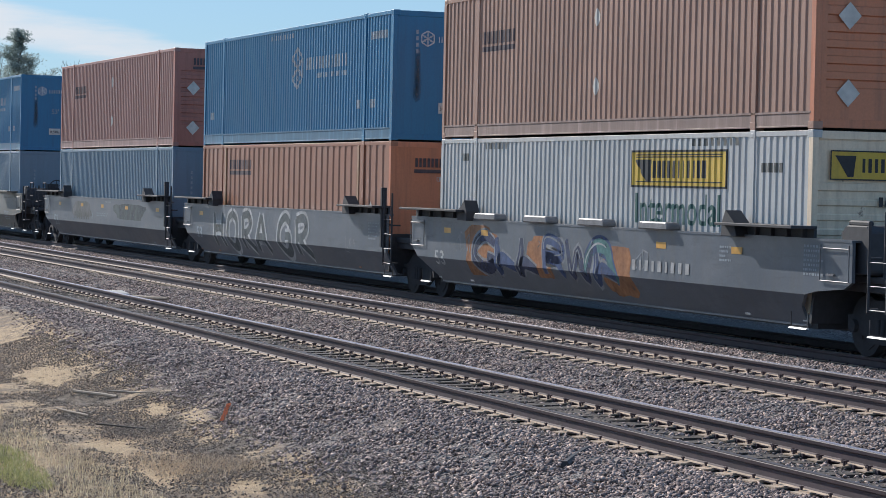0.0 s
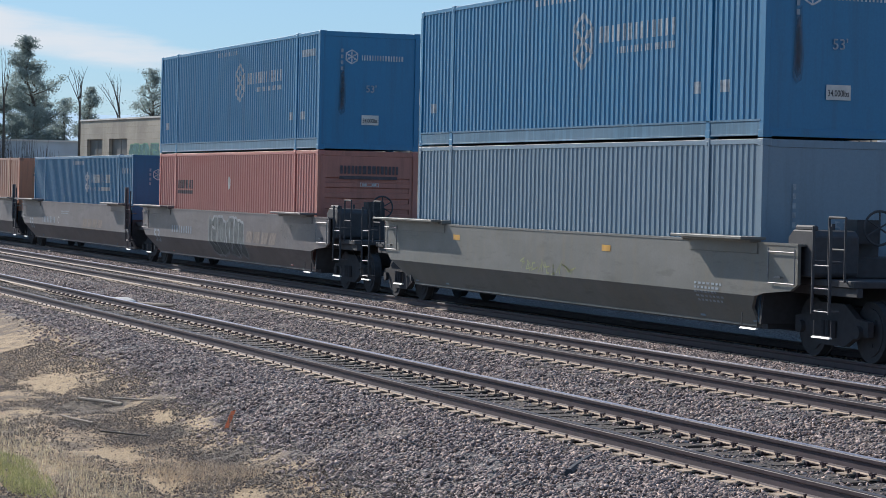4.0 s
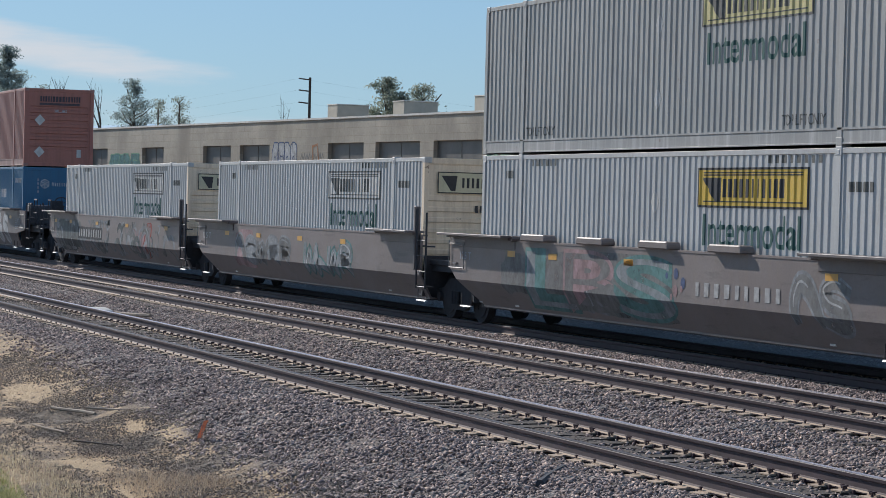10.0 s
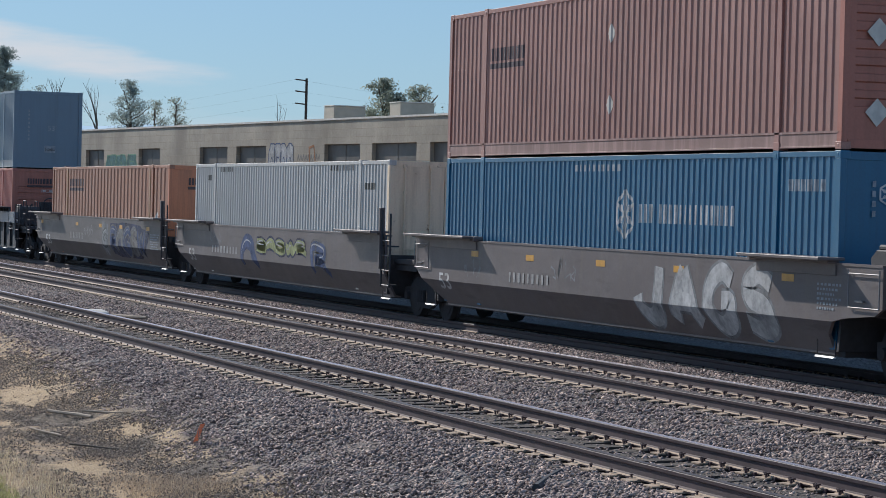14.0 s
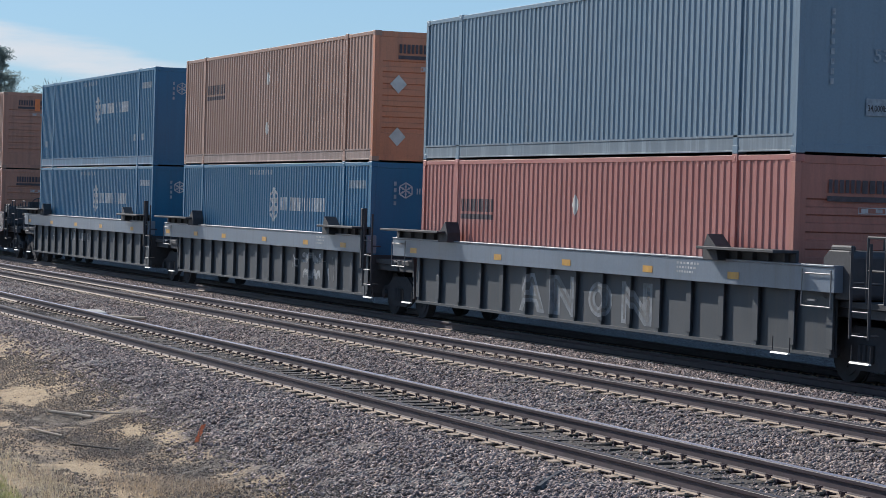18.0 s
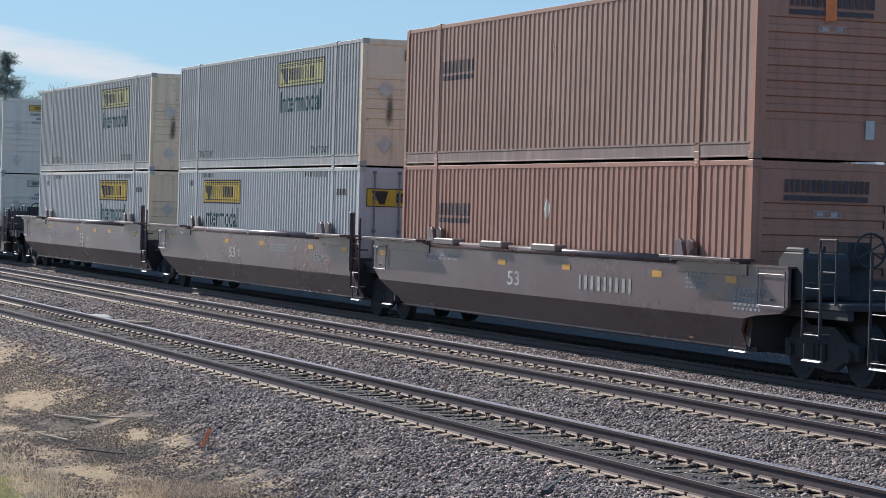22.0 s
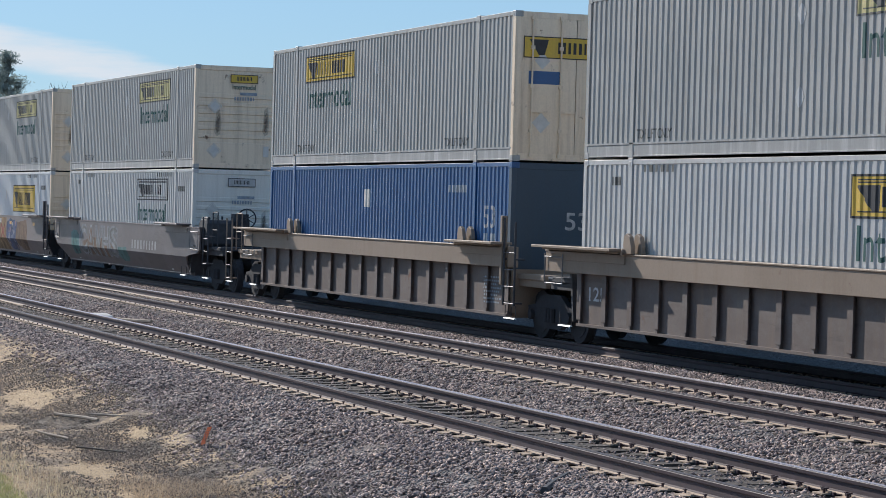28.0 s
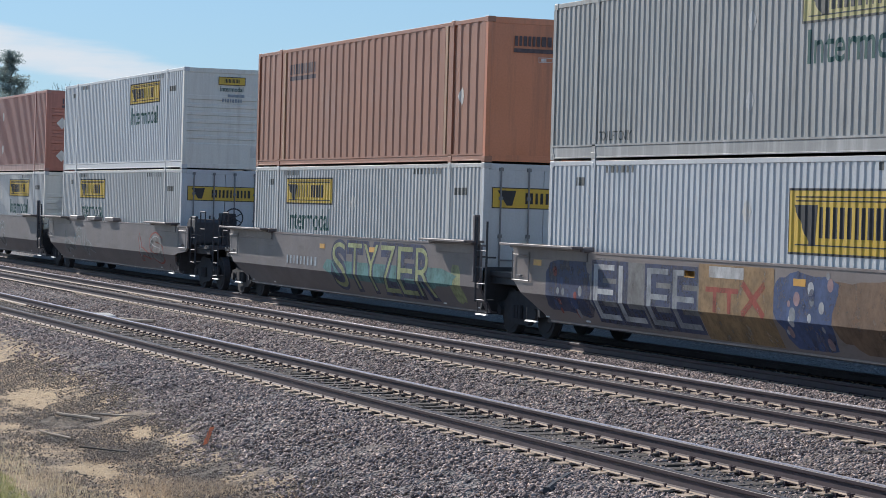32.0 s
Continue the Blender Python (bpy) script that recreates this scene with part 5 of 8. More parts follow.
def wheelset_mesh():
    s = Shape()
    s.rod((0, -0.9, 0), (0, 0.9, 0), 0.075, 8)
    for y in (-1, 1):
        s.rod((0, y * 0.70, 0), (0, y * 0.83, 0), 0.457, 22)
        s.rod((0, y * 0.675, 0), (0, y * 0.70, 0), 0.485, 22)
        s.rod((0, y * 0.83, 0), (0, y * 0.845, 0), 0.36, 18)
        for i in range(3):
            a = i * 2.1
            s.box(0.2 * math.cos(a) - 0.03, 0.2 * math.cos(a) + 0.03, y * 0.85 - 0.01, y * 0.85 + 0.01, 0.2 * math.sin(a) - 0.03, 0.2 * math.sin(a) + 0.03)
    return s.mesh("wheelset")


def coupler_mesh(d):
    s = Shape()
    s.box(min(d * 0.0, d * 0.9), max(d * 0.0, d * 0.9), -0.12, 0.12, 0.76, 0.98)
    s.prism([(d * 0.85, 0.70), (d * 1.25, 0.70), (d * 1.3, 0.86), (d * 1.25, 1.04), (d * 0.85, 1.04)], -0.2, 0.2)
    s.path([(d * 0.3, -0.35, 0.9), (d * 0.6, -0.42, 0.45), (d * 0.95, -0.38, 0.28), (d * 1.25, -0.3, 0.5)], 0.03, 6)
    return s.mesh("coupler")


def brake_stand_mesh():
    s = Shape()
    s.box(-0.12, 0.12, -0.28, 0.28, 1.2, 1.95)
    s.box(-0.06, 0.3, -0.2, 0.2, 1.75, 2.12)
    s.rod((0.1, -0.5, 1.2), (0.1, -0.5, 2.05), 0.03, 6)
    s.box(-0.5, 0.1, -0.9, -0.5, 1.2, 1.5)
    s.rod((-0.3, -0.95, 1.45), (-0.3, -0.4, 1.45), 0.11, 10)
    return s.mesh("brake_stand")


def ring_tube(r, w, n=20, m=6):
    """A closed round rim in the plane x = 0."""
    s = Shape()
    for i in range(n):
        a = 2 * math.pi * i / n
        for j in range(m):
            b = 2 * math.pi * j / m
            k = r + w * math.cos(b)
            s.v.append((w * math.sin(b), k * math.cos(a), k * math.sin(a)))
    for i in range(n):
        for j in range(m):
            p, q = (i + 1) % n, (j + 1) % m
            s.f.append((i * m + j, i * m + q, p * m + q, p * m + j))
    return s


def brake_wheel_mesh():
    return ring_tube(0.26, 0.02).mesh("brake_wheel")


def railing_mesh(w, h):
    s = Shape()
    s.path([(0, 0, 0), (0, 0, h), (w, 0, h), (w, 0, 0)], 0.02, 6)
    s.rod((0, 0, h * 0.5), (w, 0, h * 0.5), 0.016, 6)
    return s.mesh("railing")


PLATE_IN, RIB_IN = 0.185, 0.11       # depth of the panel and of its ribs behind the chord


def ribbed_sill(xl, xr):
    s = Shape()
    s.box(xl + 1.25, xr - 0.25, SILL_Y + PLATE_IN, SILL_Y + PLATE_IN + 0.03, Z_LOW, 1.36)
    s.box(xl + 1.25, xr - 0.25, SILL_Y + 0.09, SILL_Y + PLATE_IN + 0.035, Z_LOW - 0.03, Z_LOW + 0.015)
    return s.mesh("side_plate")


def rib_mesh():
    return Shape().prism([(SILL_Y + RIB_IN + 0.005, 1.34), (SILL_Y + RIB_IN + 0.015, Z_LOW), (SILL_Y + PLATE_IN, Z_LOW), (SILL_Y + PLATE_IN, 1.34)], -0.035, 0.035, "x").box(-0.09, 0.09, SILL_Y + RIB_IN, SILL_Y + RIB_IN + 0.02, 0.5, 1.34).mesh("rib", 0.004)


def chord_mesh(xl, xr):
    s = Shape()
    y = SILL_Y
    s.prism([(y, 1.335), (y + PLATE_IN + 0.03, 1.335), (y + PLATE_IN + 0.03, Z_TOP + 0.03), (y - 0.02, Z_TOP + 0.03), (y - 0.02, Z_TOP), (y, Z_TOP - 0.004)], xl, xr, "x")
    return s.mesh("top_chord", 0.006)


RIB_AT = []


def sill_mark(name, me, mat, parent, out=0.004, label="", ribbed=False):
    if ribbed:
        cuts = [r + d for r in RIB_AT for d in (-0.096, -0.09, 0.09, 0.096)]
        me = drape(me, cuts, lambda x, z: SILL_Y if z > 1.342 else SILL_Y + (RIB_IN if any(abs(x - r) < 0.093 for r in RIB_AT) else PLATE_IN), out, (1.34, 1.345))
    else:
        me = drape(me, (), sill_depth, out, (Z_FOLD,))
    return part(name, me, mat, parent, label)


def bubble_letters(x0, x1, n, seed, z0=0.5, z1=1.62):
    """Rounded graffiti letters as rings and strokes: fill polygons and outline strokes."""
    rng = random.Random(seed)
    fill, line, shine, mark = [], [], [], []
    w = (x1 - x0) / n
    for i in range(n):
        a, b = x0 + i * w + 0.02, x0 + (i + 1.12) * w
        pts = []
        m = 30
        ph, lobes, amp = rng.uniform(0, 6.28), rng.choice((2, 3, 3, 4)), rng.uniform(0.08, 0.2)
        for j in range(m):
            t = 2 * math.pi * j / m
            r = 1 + amp * math.sin(lobes * t + ph) + 0.06 * math.sin(7 * t + ph * 2)
            pts.append(((a + b) / 2 + (b - a) / 2 * r * max(-0.92, min(0.92, 1.25 * math.cos(t))), (z0 + z1) / 2 + (z1 - z0) / 2 * min(1.0, r) * max(-0.95, min(0.95, 1.2 * math.sin(t)))))
        fill.append(pts)
        line += stroke(pts + pts[:1], 0.07)
        k = rng.randrange(4)
        cx, cz = (a + b) / 2, (z0 + z1) / 2
        if k == 0:
            mark += ring(cx, cz + 0.05, 0.2, 0.06, 12, 0.7)
        elif k == 1:
            mark += stroke([(cx - 0.2 * w, cz - 0.2), (cx, cz + 0.25), (cx + 0.2 * w, cz - 0.25)], 0.07)
        elif k == 2:
            mark += stroke([(cx + 0.25 * w, cz + 0.2), (cx - 0.15 * w, cz + 0.25), (cx - 0.2 * w, cz - 0.1), (cx + 0.2 * w, cz - 0.3)], 0.07)
        else:
            mark += stroke([(cx, cz + 0.4), (cx - 0.1 * w, cz - 0.35), (cx + 0.3 * w, cz - 0.15)], 0.08)
        shine += stroke([(a + 0.2 * w, z1 - 0.3), (a + 0.28 * w, z1 - 0.16), (a + 0.4 * w, z1 - 0.12)], 0.035)
    return fill, line, shine, mark


STROKES = (
    ((0.88, 0.82), (0.5, 1.0), (0.14, 0.8), (0.3, 0.56), (0.7, 0.44), (0.86, 0.2), (0.5, 0.0), (0.08, 0.14)),
    ((0.1, 0.0), (0.14, 0.6), (0.36, 0.98), (0.62, 0.86), (0.76, 0.5), (0.92, 0.0)),
    ((0.92, 0.78), (0.55, 1.0), (0.14, 0.72), (0.12, 0.3), (0.5, 0.0), (0.92, 0.22), (0.6, 0.4)),
    ((0.14, 1.0), (0.2, 0.5), (0.12, 0.0), (0.35, 0.3), (0.8, 0.06)),
    ((0.2, 0.02), (0.16, 0.98), (0.7, 0.9), (0.74, 0.6), (0.24, 0.5), (0.62, 0.4), (0.92, 0.0)),
    ((0.06, 1.0), (0.3, 0.1), (0.5, 0.7), (0.72, 0.05), (0.94, 1.0)))


def curved(pts, per=5):
    """A smooth line through the points."""
    p = [Vector(q) for q in pts]
    p = [p[0] * 2 - p[1]] + p + [p[-1] * 2 - p[-2]]
    out = []
    for a, b, c, d in zip(p, p[1:], p[2:], p[3:]):
        for k in range(per):
            t = k / per
            out.append(0.5 * ((2 * b) + (c - a) * t + (2 * a - 5 * b + 4 * c - d) * t * t + (3 * b - a - 3 * c + d) * t ** 3))
    return out + [p[-2]]


def swoosh(pts, w, taper=0.5):
    """Quads of a stroke that swells and tapers."""
    n = len(pts)
    left, right = [], []
    for i, q in enumerate(pts):
        d = (pts[min(n - 1, i + 1)] - pts[max(0, i - 1)]).normalized()
        k = w / 2 * (1.12 - taper + taper * math.sin(math.pi * (i + 0.5) / n))
        left.append((q.x - d.y * k, q.y + d.x * k))
        right.append((q.x + d.y * k, q.y - d.x * k))
    return [[right[i], right[i + 1], left[i + 1], left[i]] for i in range(n - 1)]


def graffiti(x0, x1, n, seed, fill_c, line_c, shine_c="white", z0=0.48, z1=1.62, second=None, bubble=False, weight=0.24):
    def put(u, ribbed):
        w = (x1 - x0) / n
        rng = random.Random(seed)
        for i in range(n):
            fc = SPRAY[second if second and i % 2 else fill_c]
            if bubble:
                fill, line, shine, mark = bubble_letters(x0 + i * w, x0 + (i + 1) * w, 1, seed * 11 + i, z0, z1)
                g = sill_mark("graffiti_letter", flat(fill), fc, u, 0.004 + 0.0004 * (i % 3), ribbed=ribbed)
                sill_mark("outline", flat(line), SPRAY[line_c], g, 0.006 + 0.0004 * (i % 3), ribbed=ribbed)
                sill_mark("inner_line", flat(mark), SPRAY[line_c], g, 0.0064 + 0.0004 * (i % 3), ribbed=ribbed)
                continue
            a, lean = x0 + (i - 0.06) * w, rng.uniform(-0.12, 0.18)
            k = weight * rng.uniform(0.8, 1.2) * min(1.0, w * 1.1)
            edge = 0.6 * k + 0.09
            h = z1 - z0 - 2 * edge
            pts = [(a + w * 1.12 * (q[0] + lean * (q[1] - 0.5)) + rng.uniform(-0.05, 0.05) * w, z0 + edge + h * (q[1] * 0.92 + rng.uniform(0.0, 0.08))) for q in STROKES[rng.randrange(len(STROKES))]]
            line = curved(pts)
            o = 0.0004 * (i % 3)
            g = sill_mark("graffiti_letter", flat(swoosh(line, k + 0.11)), SPRAY[line_c], u, 0.004 + o, ribbed=ribbed)
            sill_mark("fill", flat(swoosh(line, k)), fc, g, 0.0054 + o, ribbed=ribbed)
            sill_mark("highlight", flat(swoosh([q + Vector((-0.02, 0.035)) for q in line[3:len(line) // 2 + 3]], 0.035)), SPRAY[shine_c], g, 0.0068 + o, ribbed=ribbed)
    return put


def swirls(x0, x1, count, seed, colours, z0=0.46, z1=1.64, weight=0.2):
    """Layer on layer of curling sprayed strokes."""
    def put(u, ribbed):
        rng = random.Random(seed)
        for i in range(count):
            cx, cz, a = rng.uniform(x0, x1), rng.uniform(z0 + 0.15, z1 - 0.15), rng.uniform(0, 6.283)
            turn, step = rng.choice((-1, 1)) * rng.uniform(0.25, 0.75), rng.uniform(0.13, 0.24)
            pts = []
            for k in range(7):
                pts.append((cx + 0.01 * k, max(z0 + weight, min(z1 - weight, cz)) + 0.003 * k))
                cx, cz, a = cx + step * math.cos(a), cz + step * math.sin(a), a + turn
            me = flat(swoosh(curved(pts, 4), weight * rng.uniform(0.5, 1.4)))
            sill_mark("graffiti_stroke", me, SPRAY[colours[i % len(colours)]], u, 0.0034 + 0.00004 * i, ribbed=ribbed)
    return put


def graffiti_word(body, x0, x1, z0, z1, fill_c, line_c):
    def put(u, ribbed):
        w = (x1 - x0) / len(body)
        for i, ch in enumerate(body):
            a, b = x0 + i * w, x0 + (i + 1.02) * w
            g = sill_mark("graffiti_letter", text_mesh(ch, a, b, z0, z1, 0.07), SPRAY[line_c], u, 0.004 + 0.0004 * (i % 2) + 0.0001 * (int(abs(x0) * 10) % 4), ribbed=ribbed)
            sill_mark("fill", text_mesh(ch, a + 0.09, b - 0.09, z0 + 0.07, z1 - 0.07, -0.012), SPRAY[fill_c], g, 0.007, ribbed=ribbed)
    return put


LETTER_LINES = {
    "H": (((0.12, 0.0), (0.16, 0.5), (0.1, 1.0)), ((0.84, 0.0), (0.8, 0.5), (0.86, 1.0)), ((0.14, 0.5), (0.5, 0.55), (0.82, 0.52))),
    "O": (((0.5, 1.0), (0.14, 0.8), (0.12, 0.25), (0.48, 0.0), (0.86, 0.22), (0.86, 0.78), (0.52, 1.0)),),
    "R": (((0.16, 0.0), (0.2, 0.5), (0.14, 0.98)), ((0.14, 0.94), (0.6, 1.0), (0.84, 0.76), (0.56, 0.5), (0.24, 0.46)), ((0.36, 0.46), (0.6, 0.26), (0.98, -0.02))),
    "A": (((0.04, 0.0), (0.26, 0.56), (0.46, 1.0)), ((0.48, 1.0), (0.7, 0.5), (0.96, -0.02)), ((0.24, 0.36), (0.5, 0.38), (0.76, 0.34))),
    "G": (((0.88, 0.84), (0.55, 1.0), (0.18, 0.76), (0.1, 0.32), (0.46, 0.0), (0.84, 0.16), (0.86, 0.46), (0.56, 0.48)),),
    "J": (((0.84, 1.0), (0.8, 0.5), (0.72, 0.14), (0.42, 0.0), (0.12, 0.16), (0.04, 0.42)),),
    "S": (((0.9, 0.84), (0.52, 1.0), (0.16, 0.8), (0.3, 0.56), (0.7, 0.44), (0.9, 0.18), (0.52, 0.0), (0.1, 0.12)),)}


def sprayed_word(body, x0, x1, z0, z1, fill_c, line_c, weight, rim):
    """Letters drawn freehand with a fat cap: each stroke a filled swoosh on its outline."""
    def put(u, ribbed):
        w = (x1 - x0) / len(body)
        e = weight / 2 + rim
        for i, ch in enumerate(body):
            for k, q in enumerate(LETTER_LINES[ch]):
                line = curved([(x0 + w * i + e * 0.7 + (w - 1.4 * e) * px, z0 + e + (z1 - z0 - 2 * e) * pz) for px, pz in q], 6)
                o = 0.0003 * k + 0.001 * (i % 2)
                g = sill_mark("graffiti_stroke", flat(swoosh(line, weight + 2 * rim, 0.14)), SPRAY[line_c], u, 0.004 + o, ribbed=ribbed)
                sill_mark("fill", flat(swoosh(line, weight, 0.14)), SPRAY[fill_c], g, 0.0062 + o, ribbed=ribbed)
    return put


def patch(x0, x1, z0, z1, seed, mat, out=0.003):
    """A soft-edged field of sprayed colour."""
    def put(u, ribbed):
        rng = random.Random(seed)
        n = 26
        ph = [rng.uniform(0, 6.28) for _ in range(3)]
        pts = []
        for j in range(n):
            t = 2 * math.pi * j / n
            r = 1 + 0.09 * math.sin(3 * t + ph[0]) + 0.06 * math.sin(5 * t + ph[1]) + 0.04 * math.sin(9 * t + ph[2])
            c, s = math.cos(t), math.sin(t)
            pts.append(((x0 + x1) / 2 + (x1 - x0) / 2 * r * math.copysign(abs(c) ** 0.6, c), max(z0, min(z1, (z0 + z1) / 2 + (z1 - z0) / 2 * r * math.copysign(abs(s) ** 0.6, s)))))
        mid = ((x0 + x1) / 2, (z0 + z1) / 2)
        sill_mark("spray_patch", flat([[mid, pts[j], pts[(j + 1) % n]] for j in range(n)]), SPRAY[mat], u, out - 0.001 + 0.0002 * (seed % 7), ribbed=ribbed)
    return put


def dots(x0, x1, z0, z1, n, seed, mats):
    def put(u, ribbed):
        rng = random.Random(seed)
        for i in range(n):
            cx, cz, r = rng.uniform(x0, x1), rng.uniform(z0, z1), rng.uniform(0.04, 0.11)
            me = flat([[(cx + r * math.cos(a * 0.524), cz + r * 1.1 * math.sin(a * 0.524)) for a in range(12)]])
            sill_mark("paint_dot", me, SPRAY[mats[i % len(mats)]], u, 0.0065 + 0.00012 * i, ribbed=ribbed)
    return put


def scrawl(x0, x1, z0, z1, seed, mat):
    def put(u, ribbed):
        rng = random.Random(seed)
        sh = []
        x = x0
        while x < x1:
            pts = [(x + rng.uniform(0, 0.35), rng.uniform(z0, z1)) for _ in range(5)]
            sh += stroke(pts, 0.03)
            x += 0.3
        tagged(sill_mark("graffiti_tag", flat(sh), SPRAY[mat], u, 0.005, ribbed=ribbed), kind="stuff")
    return put


def rectangle(x0, x1, z0, z1, mat, out=0.0045):
    def put(u, ribbed):
        sill_mark("painted_panel", flat([rect(x0, x1, z0, z1)]), SPRAY[mat], u, out, ribbed=ribbed)
    return put


def lettering_mark(x0, x1, z0, z1):
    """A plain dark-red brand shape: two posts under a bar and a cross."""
    def put(u, ribbed):
        w = (x1 - x0) / 3
        sh = [rect(x0, x0 + 1.7 * w, z1 - 0.08, z1), rect(x0 + 0.4 * w, x0 + 0.58 * w, z0, z1 - 0.08), rect(x0 + 1.15 * w, x0 + 1.33 * w, z0, z1 - 0.08)]
        sill_mark("brand_mark", flat(sh), SPRAY["red"], u, 0.007, ribbed=ribbed)
        sill_mark("brand_cross", flat(stroke([(x0 + 1.9 * w, z0), (x1, z1 + 0.1)], 0.12)), SPRAY["red"], u, 0.0074, ribbed=ribbed)
        sill_mark("brand_cross", flat(stroke([(x0 + 1.9 * w, z1 + 0.1), (x1, z0)], 0.12)), SPRAY["red"], u, 0.0078, ribbed=ribbed)
    return put


def code(x0, x1, z0, z1, n=9, mat=None):
    def put(u, ribbed):
        tagged(sill_mark("wagon_number", flat(bars(x0, x1, z0, z1, n, int(abs(x0) * 7), 1.3)), mat or INK_PALE, u, 0.0082, ribbed=ribbed), kind="stuff")
    return put


def ghost_mark(x0, x1, z0, z1):
    """Faint slanted blocks over a wedge, left from a painted-out mark."""
    def put(u, ribbed):
        w, lean = (x1 - x0) / 4.3, 0.12
        for i in range(4):
            a = x0 + i * w * 1.08
            sill_mark("brand_ghost", flat([[(a, z0), (a + w * 0.86, z0), (a + w * 0.86 + lean, z1), (a + lean, z1)]]), INK_GHOST, u, 0.005, ribbed=ribbed)
        sill_mark("brand_wedge", flat([[(x0 - 0.12, z0 - 0.15), (x1 * 0.97, z0 - 0.05), (x0 - 0.06, z0 - 0.05)]]), INK_GHOST, u, 0.005, ribbed=ribbed)
    return put


def lettering(body, x0, x1, z0, z1, mat=None):
    def put(u, ribbed):
        sill_mark("lettering", text_mesh(body, x0, x1, z0, z1, 0.012), mat or INK_WHITE, u, 0.0062, ribbed=ribbed)
    return put


def reflectors(*xs, z=1.42):
    def put(u, ribbed):
        for x in xs:
            sill_mark("reflector", flat([rect(x - 0.19, x + 0.19, z, z + 0.11)]), REFLECT, u, 0.007, ribbed=ribbed)
    return put


def fine_print(x0, x1, z0, n=4, mat=None):
    def put(u, ribbed):
        sh = []
        for i in range(n):
            sh += bars(x0, x1 - 0.1 * (i % 3), z0 - i * 0.07, z0 - i * 0.07 + 0.035, 7, i + 3)
        tagged(sill_mark("small_print", flat(sh), mat or INK_DULL, u, 0.007, ribbed=ribbed), kind="stuff")
    return put


def well_unit(x, style, paint, label, left="joint", right="joint", marks=(), chord=None, tall=False, dark=None, bumps=0, deck_paint=None, knobs=False):
    """One unit of an articulated well wagon, cradling a box between its wheels."""
    u = thing("well_wagon", pose(x, TRACK_T, 0), label, "rail wagon", "well wagons of the train")
    dp = deck_paint or BLACK
    gp = dark or BLACK
    xl, xr = (-9.55 if left == "car" else -9.2), (9.75 if right == "car" else 8.55)
    cl, cr = 1.3, (1.75 if right == "car" else 0.06)
    ribbed = style == "ribbed"
    for turn in (0, 1):
        flip = Matrix.Identity(4) if not turn else Matrix.Diagonal((1, -1, 1, 1))
        if ribbed:
            side = part("side_plate", cached(("ribplate", xl, xr), lambda: ribbed_sill(xl, xr)), paint, u, at=flip)
            part("top_chord", cached(("chord", xl, xr), lambda: chord_mesh(xl, xr)), chord, u, at=flip)
            n = 15
            for i in range(n + 1):
                part("rib", cached("rib", rib_mesh), paint, side, at=pose(xl + 1.3 + (xr - 0.3 - xl - 1.3) * i / n, 0, 0))
        else:
            part("side_sill", cached(("sill", xl, xr, cl, cr), lambda: smooth_sill(xl, xr, cl, cr)), paint, u, at=flip)
        part("container_guide", cached(("guideL", tall, xl), lambda: guide_mesh(xl + 0.1, -5.65, True, tall)), gp, u, at=flip)
        part("container_guide", cached(("guideR", tall), lambda: guide_mesh(5.95, 8.5, False, tall)), gp, u, at=flip)
        if knobs:
            for kx in (-5.66, 5.98):
                for dx in (0.0, 0.16):
                    part("stop_bracket", cached("stop_bracket", lambda: Shape().prism([(-0.05, 0.0), (0.28, 0.0), (0.28, 0.12), (0.2, 0.30), (0.08, 0.36), (-0.02, 0.32), (-0.05, 0.2)], SILL_Y - 0.05, SILL_Y + 0.03).mesh("stop_bracket", 0.01)), gp, u, at=flip @ pose(kx + dx * 0.5, dx, Z_TOP + 0.03))
        if knobs and not ribbed:
            part("top_tube", cached(("top_tube", xl, xr), lambda: Shape().rod((-5.6, SILL_Y + 0.03, Z_TOP + 0.03), (5.9, SILL_Y + 0.03, Z_TOP + 0.03), 0.075, 10).mesh("top_tube", smooth=True)), paint, u, at=flip)
        for i in range(bumps):
            bx = -4.6 + i * 2.6
            part("roller_pad", cached("roller_pad", lambda: Shape().prism([(-0.58, 0.0), (0.58, 0.0), (0.58, 0.07), (0.52, 0.13), (-0.52, 0.13), (-0.58, 0.07)], SILL_Y - 0.14, SILL_Y + 0.12).mesh("roller_pad", 0.02)), chord or GALV, u, at=flip @ pose(bx, 0, Z_TOP + 0.035))
    part("well_floor", cached("well_floor", lambda: Shape().box(-8.2, 8.2, -1.2, 1.2, 0.36, 0.45).box(-8.2, 8.2, -0.25, 0.25, 0.28, 0.36).mesh("well_floor")), dp, u)
    for sgn, end in ((-1, left), (1, right)):
        xa, xb = sgn * 8.25, sgn * (11.0 if end == "car" else 9.68)
        part("end_deck", cached(("deck", xa, xb), lambda: end_deck_mesh(xa, xb)), dp, u)
        part("bulkhead", cached(("bulkhead", sgn), lambda: bulkhead_mesh(sgn * 8.22, sgn)), dp, u)
    # trucks: each unit carries the one at its left joint, and end trucks of the car
    spots = [(-10.05 if left == "joint" else -9.9)]
    if right == "car":
        spots.append(9.9)
    for tx in spots:
        part("truck_frame", cached("truck_frame", truck_frame_mesh), DUSTY, u, at=pose(tx, 0, 0))
        for w in (-0.89, 0.89):
            wheel = part("wheelset", cached("wheelset", wheelset_mesh), DUSTY, u, at=pose(tx + w, 0, 0.46))
            WHEELS.append((wheel, tx + w, x))
